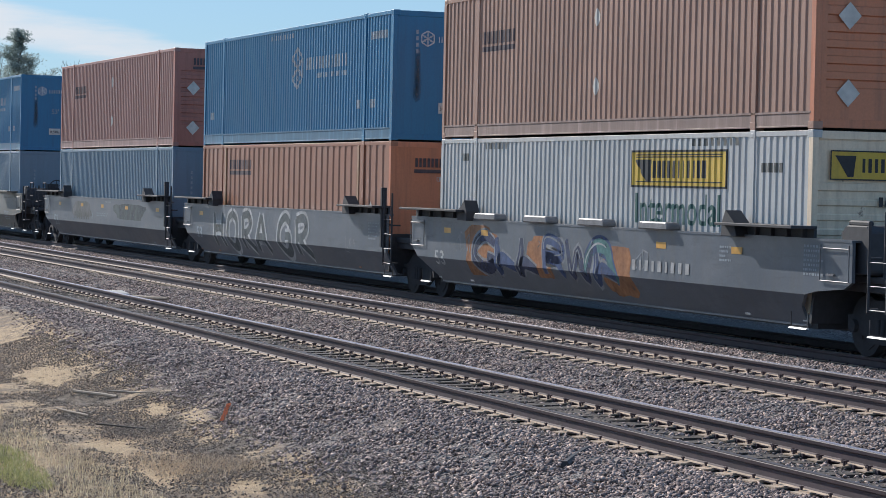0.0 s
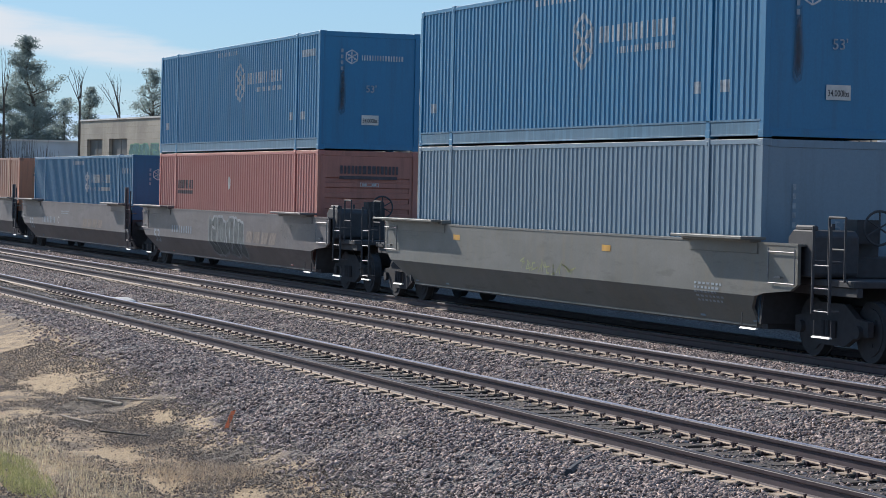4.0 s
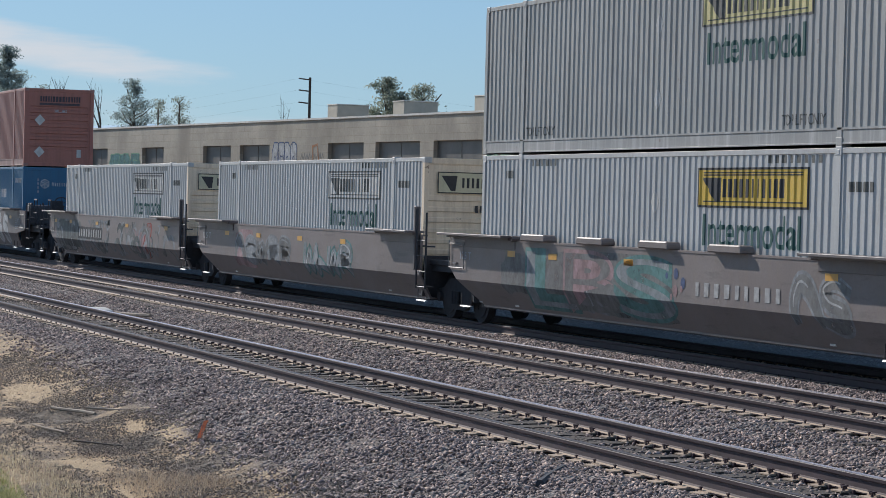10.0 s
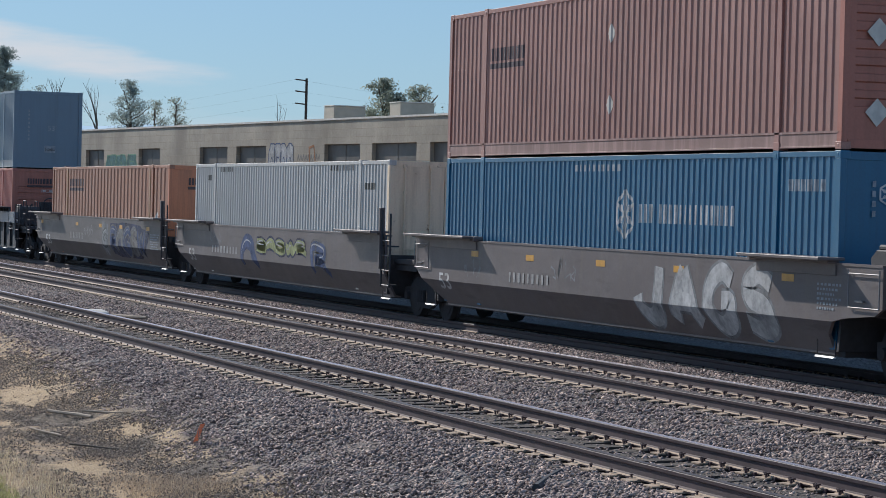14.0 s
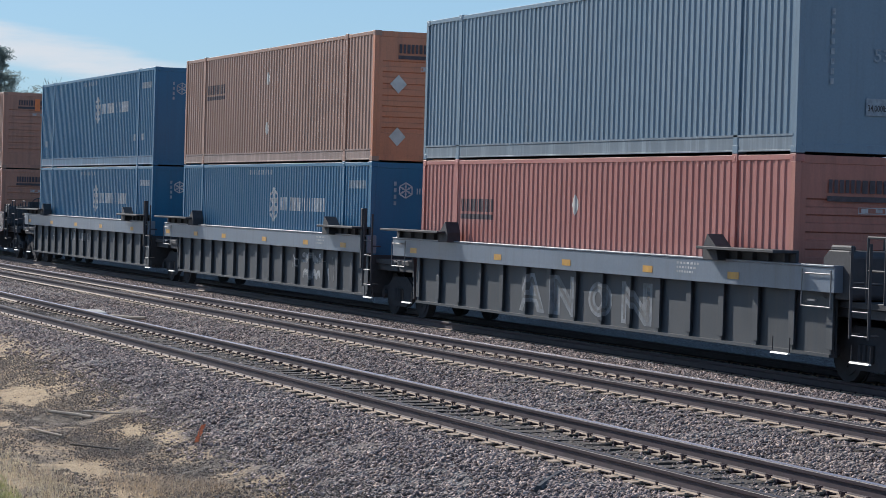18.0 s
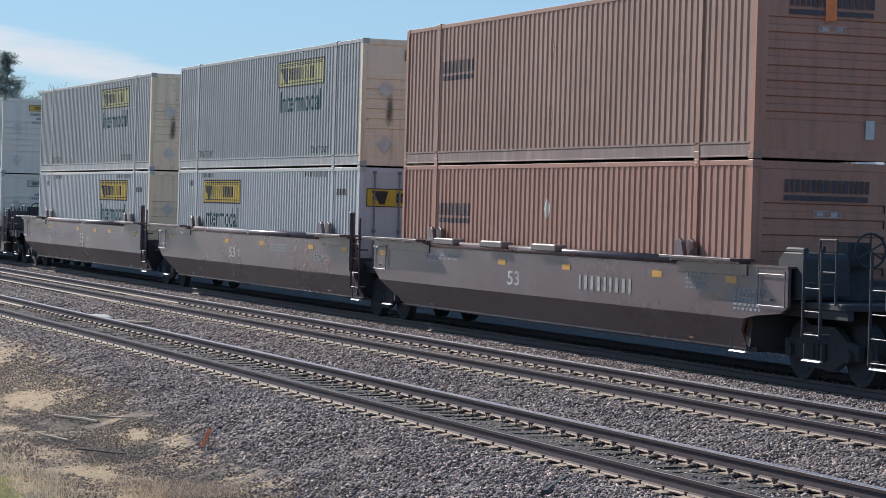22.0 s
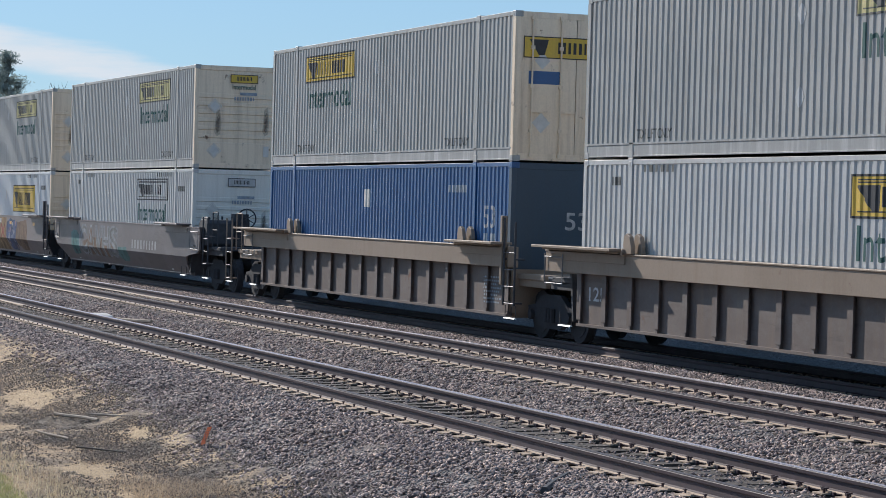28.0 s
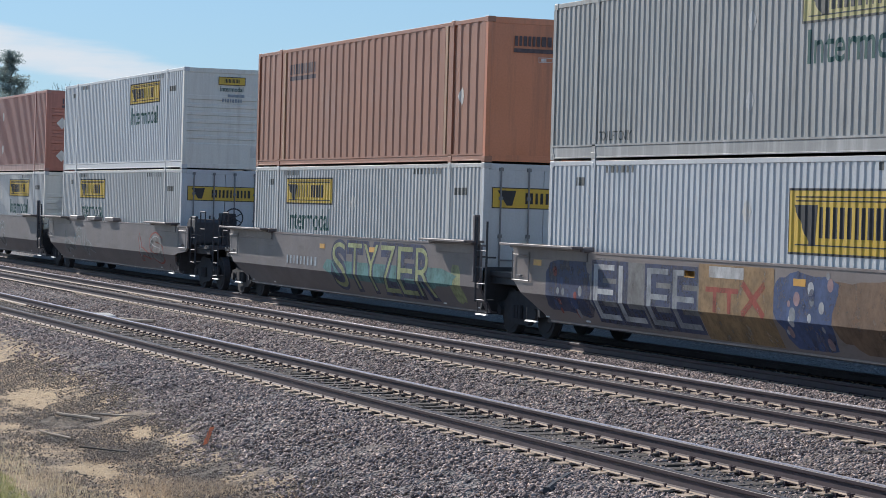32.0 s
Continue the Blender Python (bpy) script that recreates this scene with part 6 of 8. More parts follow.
    # climbing gear
    if right == "joint":
        lad = part("ladder", cached("ladder_j", lambda: ladder_mesh(8.5, 9.05, 0.62, 2.2, 0.08)), BLACK, u)
        for z in (0.66, 0.98, 1.3, 1.62):
            part("rung", cached("rung_j", lambda: rung_mesh(8.5, 9.05)), GALV, lad, at=pose(0, 0, z))
        part("guide_post", cached("guide_post", lambda: Shape().box(8.36, 8.46, SILL_Y - 0.1, SILL_Y + 0.02, 1.0, 2.32).mesh("guide_post", 0.01)), gp, u)
    part("step_frame", cached(("step", xl), lambda: step_frame_mesh(xl + 0.04, xl + 0.86)), GALV, u, "bright steel step frame")
    for sgn, end in ((-1, left), (1, right)):
        if end != "car":
            continue
        part("coupler", cached(("coupler", sgn), lambda: coupler_mesh(sgn)), DUSTY, u, at=pose(sgn * 10.65, 0, 0))
        lx = 10.6 if sgn > 0 else -10.75
        part("railing", cached("railing", lambda: railing_mesh(0.5, 0.95)), deck_paint or BLACK, u, at=pose(lx - 0.3, -1.3, 1.2))
        part("railing", cached("railing", lambda: railing_mesh(0.5, 0.95)), deck_paint or BLACK, u, at=pose(lx - 0.3, 1.3, 1.2))
        lad = part("ladder", cached(("ladder_c", sgn), lambda: ladder_mesh(lx - 0.26, lx + 0.26, 0.42 if sgn < 0 else 0.72, 2.02)), deck_paint or BLACK, u)
        for z in ((0.46, 0.8, 1.14, 1.48) if sgn < 0 else (0.76, 1.1, 1.44)):
            part("rung", cached(("rung_c", sgn), lambda: rung_mesh(lx - 0.26, lx + 0.26)), GALV, lad, at=pose(0, 0, z))
        if right == "car" and sgn == 1:
            part("step_frame", cached("step_r", lambda: step_frame_mesh(xr - 0.9, xr - 0.04)), GALV, u)
            st = part("brake_stand", cached("brake_stand", brake_stand_mesh), BLACK, u, at=pose(9.5, -0.35, 0))
            part("air_reservoir", cached("air_reservoir", lambda: Shape().prism([(9.15, 1.30), (9.2, 1.24), (9.95, 1.24), (10.0, 1.30), (10.0, 1.86), (9.9, 1.95), (9.3, 1.95), (9.15, 1.84)], -1.38, -0.62).rod((9.3, -1.30, 1.98), (9.9, -1.30, 1.98), 0.05, 8).mesh("air_reservoir", 0.02)), BLACK, u)
            part("brake_wheel", cached("brake_wheel", brake_wheel_mesh), BLACK, st, at=pose(0.45, 0.1, 2.0))
            for turn in (0, 60, 120):
                part("spoke", cached("spoke", lambda: Shape().rod((0, 0, -0.26), (0, 0, 0.26), 0.014, 5).mesh("spoke")), BLACK, st, at=pose(0.45, 0.1, 2.0, turn))
        part("hose_box", cached("hose_box", lambda: Shape().box(-0.35, 0.35, -0.5, 0.5, 1.22, 1.55).rod((0, -0.9, 1.4), (0, 0.9, 1.4), 0.09, 10).mesh("hose_box", 0.02)), BLACK, u, at=pose(sgn * 9.3, 0, 0))
    # stirrup steps low at the corners; sun glare put into their white and slope
    spots = [xl + 1.05, (xr - 1.5 if right == "car" else 8.8)] + ([10.6] if right == "car" else []) + ([-10.75] if left == "car" else [])
    for sx in spots:
        st = part("stirrup", cached("stirrup", lambda: Shape().prism([(SILL_Y - 0.065, 0.368), (SILL_Y - 0.01, 0.368), (SILL_Y - 0.01, 0.392), (SILL_Y - 0.045, 0.392)], -0.27, 0.27, "x").mesh("stirrup")), STEP_GLARE, u, "stirrup step whitened for sun glare", at=pose(sx, 0, 0))
        part("strap", cached("stirrup_strap", lambda: Shape().prism([(-0.27, 0.62), (-0.27, 0.394), (0.27, 0.394), (0.27, 0.62), (0.26, 0.62), (0.26, 0.404), (-0.26, 0.404), (-0.26, 0.62)], SILL_Y - 0.03, SILL_Y - 0.015).mesh("strap")), BLACK, st)
    RIB_AT[:] = [xl + 1.3 + (xr - 0.3 - xl - 1.3) * i / 15 for i in range(16)]
    for m in marks:
        m(u, ribbed)
    MOVERS.append((u, x, 0.0))
    return u


UNITS = [
    # centre, left end, right end, style, paint, label, options
    (0, "joint", "car", "smooth", W_GREY, "dark grey well wagon with blue and teal graffiti", dict(tall=True, bumps=4, marks=[
        patch(-6.0, -4.2, 0.6, 1.62, 4, "orange"), patch(-2.6, -1.4, 0.7, 1.5, 6, "orange"), patch(0.9, 2.15, 0.5, 1.4, 5, "orange"), graffiti(-5.5, 1.6, 6, 3, "navy", "silver", "silver", 0.52, 1.68, second="blue"), graffiti(0.1, 1.5, 1, 9, "teal", "blue", "white", 0.5, 1.66), scrawl(2.2, 2.7, 1.0, 1.4, 4, "silver"), scrawl(-6.6, -5.8, 1.0, 1.5, 4, "silver"),
        lettering("53", -7.75, -7.2, 0.75, 1.05), code(2.15, 4.4, 1.02, 1.2), reflectors(-7.0, -4.9, 3.3, 6.1), fine_print(5.5, 5.9, 1.5), fine_print(8.3, 8.9, 1.6, 7)])),
    (1, "joint", "joint", "smooth", W_GREY, "dark grey well wagon with tall white graffiti letters", dict(tall=True, marks=[
        sprayed_word("HORA", -6.15, -0.6, 0.44, 1.70, "slate", "white", 0.19, 0.085), sprayed_word("GR", 0.0, 2.95, 0.44, 1.70, "slate", "white", 0.20, 0.085), lettering("53", -7.8, -7.2, 0.8, 1.1, INK_DULL), reflectors(-7.3), fine_print(7.3, 8.0, 1.5, 6),
        scrawl(5.6, 6.2, 0.7, 1.2, 8, "silver")])),
    (2, "car", "joint", "smooth", W_GREY, "dark grey well wagon with white number bars and amber reflectors", dict(tall=True, marks=[
        patch(-4.8, -1.9, 1.05, 1.6, 12, "grey"), patch(1.5, 5.6, 1.1, 1.6, 15, "slate"), code(-4.5, -2.2, 1.0, 1.25, 9, INK_GREYED), lettering("A", -1.8, -1.55, 1.02, 1.24, INK_DULL), lettering("53", -7.9, -7.2, 0.72, 1.08, INK_DULL), reflectors(-6.9, -3.3, -0.2, 3.2, 7.2), fine_print(-1.0, 0.6, 1.22, 2), fine_print(0.2, 1.0, 1.6, 1)])),
    (3, "car", "car", "smooth", W_OLIVE, "short olive grey well wagon with faded paint stripe", dict(dark=W_OLIVE, marks=[
        scrawl(-1.5, 1.0, 0.9, 1.2, 14, "lime"), fine_print(6.2, 7.2, 1.0, 5), reflectors(-5.0, 2.6)])),
    (4, "joint", "car", "smooth", W_BROWN, "faded brown well wagon with pale bubble graffiti outline", dict(dark=W_BROWN, marks=[
        graffiti(-1.3, 2.2, 4, 21, "slate", "silver", "silver", bubble=True), ghost_mark(2.5, 5.4, 0.95, 1.25), scrawl(5.6, 6.6, 1.1, 1.5, 5, "grey"), lettering("53", -7.7, -7.0, 0.72, 1.1, INK_DULL), code(-5.5, -3.2, 1.05, 1.25, 9, INK_DULL)])),
    (5, "joint", "joint", "smooth", W_BROWN, "faded brown well wagon with worn white lettering", dict(dark=W_BROWN, marks=[
        lettering("53", -7.7, -7.0, 0.72, 1.1, INK_DULL), code(-5.2, -3.0, 0.98, 1.2, 9, INK_DULL), lettering("C", -2.5, -2.25, 0.98, 1.22), fine_print(-1.9, -0.6, 1.4, 2), ghost_mark(1.7, 4.8, 0.95, 1.22)])),
    (6, "car", "joint", "smooth", W_BROWN, "faded brown well wagon with silver block graffiti", dict(dark=W_BROWN, marks=[
        graffiti(-2.1, 2.4, 4, 33, "silver", "slate", "white", bubble=True), ghost_mark(2.6, 5.2, 0.95, 1.22), lettering("53", -7.9, -7.2, 0.7, 1.1, INK_DULL)])),
    (7, "joint", "car", "smooth", W_TAN, "brown well wagon with teal and pink graffiti letters", dict(dark=W_BROWN, bumps=4, chord=W_TAN, marks=[
        patch(-6.4, -5.0, 0.7, 1.5, 40, "grey"), patch(-5.2, 1.2, 0.47, 1.62, 42, "grey"), graffiti_word("L", -5.2, -3.0, 0.48, 1.62, "silver", "teal"), graffiti_word("B", -3.4, -1.0, 0.48, 1.64, "grey", "pink"), graffiti_word("S", -1.2, 1.2, 0.48, 1.62, "silver", "teal"), swirls(-5.0, 1.2, 10, 44, ("silver", "slate", "grey"), weight=0.08), dots(0.8, 1.6, 0.8, 1.5, 6, 41, ("pink", "blue")), code(2.0, 4.85, 1.02, 1.24), graffiti(5.2, 7.0, 2, 43, "grey", "silver"), reflectors(-5.9, -3.9, -0.6, 6.4), lettering("125 T", -8.6, -8.0, 1.3, 1.45, INK_DULL)])),
    (8, "joint", "joint", "smooth", W_TAN, "brown well wagon with purple and silver-blue graffiti", dict(dark=W_BROWN, marks=[
        patch(-5.6, -3.6, 0.6, 1.6, 50, "pink"), graffiti(-5.5, -0.6, 5, 51, "grey", "silver", "silver", 0.6, 1.6, second="silver"), graffiti(0.45, 4.1, 4, 52, "silver", "teal", "white"), reflectors(-6.3, -3.4, 0.1, 3.4), lettering("125 T", -8.7, -7.9, 1.3, 1.46)])),
    (9, "car", "joint", "smooth", W_TAN, "grey well wagon covered in layered silver graffiti", dict(dark=W_TAN, marks=[
        patch(-8.6, -4.9, 0.5, 1.64, 60, "slate"), swirls(-8.7, 7.2, 90, 61, ("silver", "grey", "slate", "silver", "grey", "silver"), weight=0.13), rectangle(-5.05, -1.55, 0.95, 1.34, "black", 0.0072), patch(3.0, 4.4, 0.5, 1.3, 65, "pink"), swirls(2.2, 5.0, 14, 63, ("pink", "slate", "grey", "red"), weight=0.12),
        code(-4.9, -1.7, 1.02, 1.26, 10), reflectors(-6.2, -2.3, 1.8, 6.6, -8.6)])),
    (10, "joint", "car", "smooth", W_BROWN, "brown well wagon with fat silver graffiti letters", dict(dark=W_BROWN, bumps=0, marks=[
        sprayed_word("JAGS", 1.6, 6.7, 0.45, 1.68, "white", "silver", 0.28, 0.05), code(-4.0, -2.1, 1.0, 1.18), lettering("53", -7.8, -7.2, 0.72, 1.05), reflectors(-5.8, -3.0, 0.2, 3.3, 7.0), scrawl(-6.4, -5.6, 1.0, 1.4, 3, "silver"), scrawl(-2.0, -1.0, 1.1, 1.6, 7, "silver"), fine_print(7.9, 8.6, 1.4, 6)])),
    (11, "joint", "joint", "smooth", W_BROWN, "brown well wagon with blue and yellow graffiti", dict(dark=W_BROWN, marks=[
        graffiti(-1.2, 2.9, 5, 71, "lime", "navy", "white", 0.95, 1.6), graffiti(-2.6, -1.2, 1, 72, "blue", "blue"), graffiti(3.3, 4.6, 1, 73, "blue", "grey"), code(-5.4, -3.0, 1.0, 1.18), scrawl(-5.6, -4.6, 1.2, 1.6, 12, "silver"), lettering("53", -7.8, -7.2, 0.72, 1.05)])),
    (12, "car", "joint", "smooth", W_SOOT, "brown well wagon with blue graffiti and pale stick figures", dict(dark=W_BROWN, marks=[
        graffiti(1.8, 6.2, 5, 81, "blue", "grey", "silver", second="grey"), code(-4.0, -2.05, 1.0, 1.2), scrawl(-1.9, -0.7, 1.0, 1.5, 6, "white"), patch(0.6, 1.5, 0.55, 1.62, 85, "silver"), graffiti(0.75, 1.4, 1, 86, "silver", "slate", "white", 0.7, 1.5), patch(1.7, 6.4, 0.55, 1.62, 87, "navy"), lettering("53", -7.9, -7.2, 0.72, 1.05), reflectors(-3.0, 0.4, 3.2, 6.6, -8.6), fine_print(6.9, 7.9, 1.3, 7)])),
    (13, "joint", "car", "ribbed", W_RIB, "ribbed dark grey well wagon with light chord and white letters", dict(chord=W_STEEL, tall=True, marks=[
        graffiti_word("A", -2.5, -1.3, 0.50, 1.22, "grey", "silver"), graffiti_word("N", -0.9, 0.2, 0.50, 1.22, "grey", "silver"), graffiti_word("O", 0.7, 1.7, 0.55, 1.18, "grey", "silver"), graffiti_word("N", 2.1, 3.3, 0.50, 1.22, "grey", "silver"), reflectors(-7.9, -3.2, 0.1, 3.5, 6.6), fine_print(4.6, 5.4, 1.6, 3, INK_WHITE)])),
    (14, "joint", "joint", "ribbed", W_RIB, "ribbed dark grey well wagon with light chord and pale tags", dict(chord=W_STEEL, tall=True, marks=[
        graffiti(3.3, 4.9, 5, 23, "white", "silver", "white", 0.92, 1.28, weight=0.06), graffiti(3.4, 4.8, 4, 24, "white", "silver", "white", 0.5, 0.88, weight=0.06), scrawl(2.7, 3.0, 0.7, 1.2, 25, "white"), scrawl(5.1, 5.4, 0.6, 1.2, 26, "white"), reflectors(-8.8, -5.8, -3.0, 0.7, 4.1, 6.9), fine_print(4.9, 5.6, 1.6, 3, INK_WHITE)])),
    (15, "car", "joint", "ribbed", W_RIB, "ribbed dark grey well wagon with light grey top chord", dict(chord=W_STEEL, tall=True, marks=[
        code(-3.0, 0.4, 0.95, 1.2, 9, INK_GREY), lettering("C", -5.2, -4.95, 1.0, 1.25), reflectors(-8.6, -4.9, -1.1, 2.5, 6.6)])),
    (16, "joint", "car", "smooth", W_MAROON, "glossy maroon well wagon with sharp white lettering", dict(dark=W_MAROON, bumps=3, chord=W_TAN, knobs=True, marks=[
        lettering("53", -1.4, -0.8, 1.05, 1.32), code(2.0, 4.2, 1.1, 1.35), reflectors(-8.6, -1.7, 1.4, 5.2, 7.9), fine_print(-6.0, -4.0, 1.5, 2), fine_print(6.3, 7.2, 1.5, 4), fine_print(8.0, 9.0, 1.3, 5)])),
    (17, "joint", "joint", "smooth", W_MAROON, "glossy maroon well wagon with white number and amber squares", dict(dark=W_MAROON, knobs=True, marks=[
        lettering("53", -1.72, -1.2, 1.05, 1.32), lettering("C", -0.9, -0.72, 1.08, 1.28), lettering("125T", -9.1, -8.3, 1.05, 1.28), reflectors(-7.9, -2.0, 1.2, 5.3, 7.8), fine_print(2.0, 3.4, 1.45, 3), fine_print(5.6, 6.4, 1.3, 3)])),
    (18, "car", "joint", "smooth", W_MAROON, "maroon well wagon with white lettering and amber squares", dict(dark=W_MAROON, knobs=True, marks=[
        code(-4.6, -2.6, 1.15, 1.38), lettering("53", -0.2, 0.35, 1.05, 1.35), lettering("A", 0.9, 1.1, 1.1, 1.3), reflectors(-7.4, -5.2, -0.5, 2.0, 4.0, 7.3), fine_print(4.2, 5.8, 1.42, 3), fine_print(6.2, 7.4, 1.0, 3)])),
    (19, "joint", "car", "ribbed", W_RUST, "rusty ribbed well wagon with dark brown top chord", dict(chord=W_BROWN, dark=W_BROWN, knobs=True, deck_paint=W_BROWN, marks=[scrawl(-6.5, 0.5, 0.9, 1.2, 31, "silver")])),
    (20, "joint", "joint", "ribbed", W_RUST, "rusty ribbed well wagon with dark number panel", dict(chord=W_SAND, dark=W_SAND, knobs=True, marks=[lettering("125", -7.6, -6.9, 0.85, 1.1), fine_print(7.2, 7.9, 1.1, 8)])),
    (21, "car", "joint", "ribbed", W_RUST, "rusty ribbed well wagon with sandy rails and ladders", dict(chord=W_SAND, dark=W_SAND, knobs=True, deck_paint=W_SAND, marks=[fine_print(7.0, 7.8, 1.1, 8)])),
    (22, "joint", "car", "smooth", W_BROWN, "brown well wagon with teal and grey graffiti letters", dict(dark=W_BROWN, marks=[
        patch(-6.6, -5.4, 0.6, 1.4, 90, "teal"), patch(0.0, 1.3, 0.55, 1.0, 93, "teal"), patch(-4.8, -0.6, 0.6, 1.2, 94, "brown"), graffiti_word("C", -5.4, -4.2, 0.62, 1.62, "grey", "silver"), graffiti_word("A", -4.3, -3.0, 0.62, 1.6, "brown", "silver"), graffiti_word("VH", -3.1, -1.0, 0.62, 1.6, "grey", "silver"), graffiti_word("S", -1.1, 0.1, 0.62, 1.62, "grey", "silver"), code(1.95, 4.95, 0.98, 1.24)])),
    (23, "joint", "joint", "smooth", W_TAN, "brown well wagon with blue, silver and brown graffiti", dict(dark=W_BROWN, marks=[
        patch(-7.6, -5.5, 0.55, 1.62, 101, "navy"), dots(-7.3, -5.9, 0.6, 1.5, 16, 101, ("blue", "silver", "red")), patch(-5.7, -1.2, 0.47, 1.64, 102, "grey"), graffiti_word("EL", -5.5, -3.4, 0.5, 1.6, "white", "navy"), graffiti_word("EE", -3.3, -1.3, 0.5, 1.6, "silver", "navy"), rectangle(-1.25, 1.3, 0.45, 1.66, "tan"), rectangle(-0.9, 0.3, 1.45, 1.63, "white", 0.006), lettering_mark(-1.0, 1.0, 0.9, 1.3), patch(1.35, 3.2, 0.47, 1.64, 104, "blue"), dots(1.5, 3.1, 0.55, 1.6, 20, 104, ("pink", "white", "silver", "navy")), patch(3.1, 5.2, 0.5, 1.6, 105, "brown"), reflectors(-8.0, -1.6, 2.1, 6.4)])),
    (24, "car", "joint", "smooth", W_BROWN, "brown well wagon with lime and pale graffiti letters", dict(dark=W_BROWN, marks=[
        patch(-1.4, 7.2, 0.75, 1.2, 110, "teal"), graffiti_word("STYZER", -0.9, 5.9, 0.5, 1.66, "lime", "navy"), patch(6.9, 7.5, 0.5, 1.3, 112, "lime"), code(-4.4, -2.0, 1.0, 1.2, 9, INK_DULL), reflectors(-1.6, 2.0)])),
    (25, "joint", "car", "smooth", W_BROWN, "brown well wagon with faded markings", dict(dark=W_BROWN, bumps=3, chord=W_TAN, marks=[graffiti(-6.5, -2.0, 3, 121, "grey", "silver", "silver"), graffiti(4.0, 7.0, 2, 123, "grey", "red")])),
    (26, "joint", "joint", "smooth", W_BROWN, "brown well wagon with silver lettering", dict(dark=W_BROWN, marks=[graffiti(-4.5, 2.0, 5, 131, "grey", "silver", "silver")]))]
for i, le, re_, style, paint, label, kw in UNITS:
    well_unit(STACKS[i][0], style, paint, label, le, re_, **kw)

# ---------------------------------------------------------------- warehouse behind the train
P1 = Vector((-164.33, 34.76, 0.0))
UDIR = Vector((0.99448, 0.10494, 0.0))
NDIR = Vector((-0.10494, 0.99448, 0.0))
FACADE = Matrix((( UDIR.x, NDIR.x, 0, P1.x), (UDIR.y, NDIR.y, 0, P1.y), (0, 0, 1, 0), (0, 0, 0, 1)))
WALL_LEN, WALL_TOP, WIN_TOP, WIN_LOW = 87.92, 6.46, 5.26, 3.0
WINDOWS = [(1.4, 4.5), (5.8, 9.3), (15.6, 19.3), (25.7, 29.9), (31.2, 35.4), (43.0, 47.3), (48.66, 53.57), (54.99, 59.85), (67.79, 73.21), (74.45, 79.86)]


def block_wall_material():
    m, nt, b = node_mat("stained_beige_block_wall")
    tc = nt.nodes.new("ShaderNodeTexCoord")
    mp = nt.nodes.new("ShaderNodeMapping")
    mp.inputs["Rotation"].default_value = (radians(90), 0, 0)
    br = nt.nodes.new("ShaderNodeTexBrick")
    br.inputs["Scale"].default_value = 1.0
    br.inputs["Brick Width"].default_value = 1.2
    br.inputs["Row Height"].default_value = 0.40
    br.inputs["Mortar Size"].default_value = 0.012
    br.inputs["Color1"].default_value = (0.45, 0.41, 0.345, 1)
    br.inputs["Color2"].default_value = (0.50, 0.455, 0.38, 1)
    br.inputs["Mortar"].default_value = (0.36, 0.325, 0.26, 1)
    nt.links.new(tc.outputs["Object"], mp.inputs["Vector"])
    nt.links.new(mp.outputs[0], br.inputs["Vector"])
    col = mixed(nt, ramp_node(nt, noise_node(nt, 0.28, 6), ((0.4, 0.0), (0.7, 0.8))), br.outputs["Color"], (0.27, 0.245, 0.20))
    col = mixed(nt, ramp_node(nt, noise_node(nt, 0.8, 6, 0.6, (1.5, 1, 0.25)), ((0.55, 0.0), (0.75, 0.5))), col, (0.54, 0.49, 0.40))
    col = mixed(nt, 0.3, col, ramp_node(nt, noise_node(nt, 9, 5), ((0.3, 0.5), (0.7, 1.0))), "MULTIPLY")
    col = mixed(nt, ramp_node(nt, noise_node(nt, 0.22, 7, 0.6, (1, 1, 0.5)), ((0.5, 0.0), (0.64, 0.7))), col, (0.235, 0.215, 0.18))
    nt.links.new(col, b.inputs["Base Color"])
    b.inputs["Roughness"].default_value = 0.9
    bump_to(nt, b, br.outputs["Fac"], 0.4, 0.02)
    return m


BLOCK = block_wall_material()
TRIMW = plain("pale_coping", (0.74, 0.71, 0.65), 0.8, 0, 0.2, 2)
OLDGLASS = plain("dusty_painted_glass", (0.17, 0.16, 0.145), 0.45, 0, 0.35, 0.8, 0.05)
WINFRAME = plain("dull_window_steel", (0.16, 0.15, 0.135), 0.6, 0, 0.2, 2)
SHEET = plain("beige_duct_sheet", (0.47, 0.425, 0.35), 0.55, 0.2, 0.2, 1.2)
UNITGREY = plain("grey_cooling_unit_casing", (0.17, 0.18, 0.19), 0.5, 0.2, 0.2, 2)
PALEBLUE = plain("pale_blue_stucco", (0.56, 0.66, 0.76), 0.85, 0, 0.18, 0.7, 0.2)
STUCCO = plain("grey_white_stucco", (0.58, 0.63, 0.67), 0.85, 0, 0.2, 0.6, 0.2)
DISH = plain("grey_dish_mesh", (0.27, 0.29, 0.31), 0.6, 0.1, 0.2, 3)


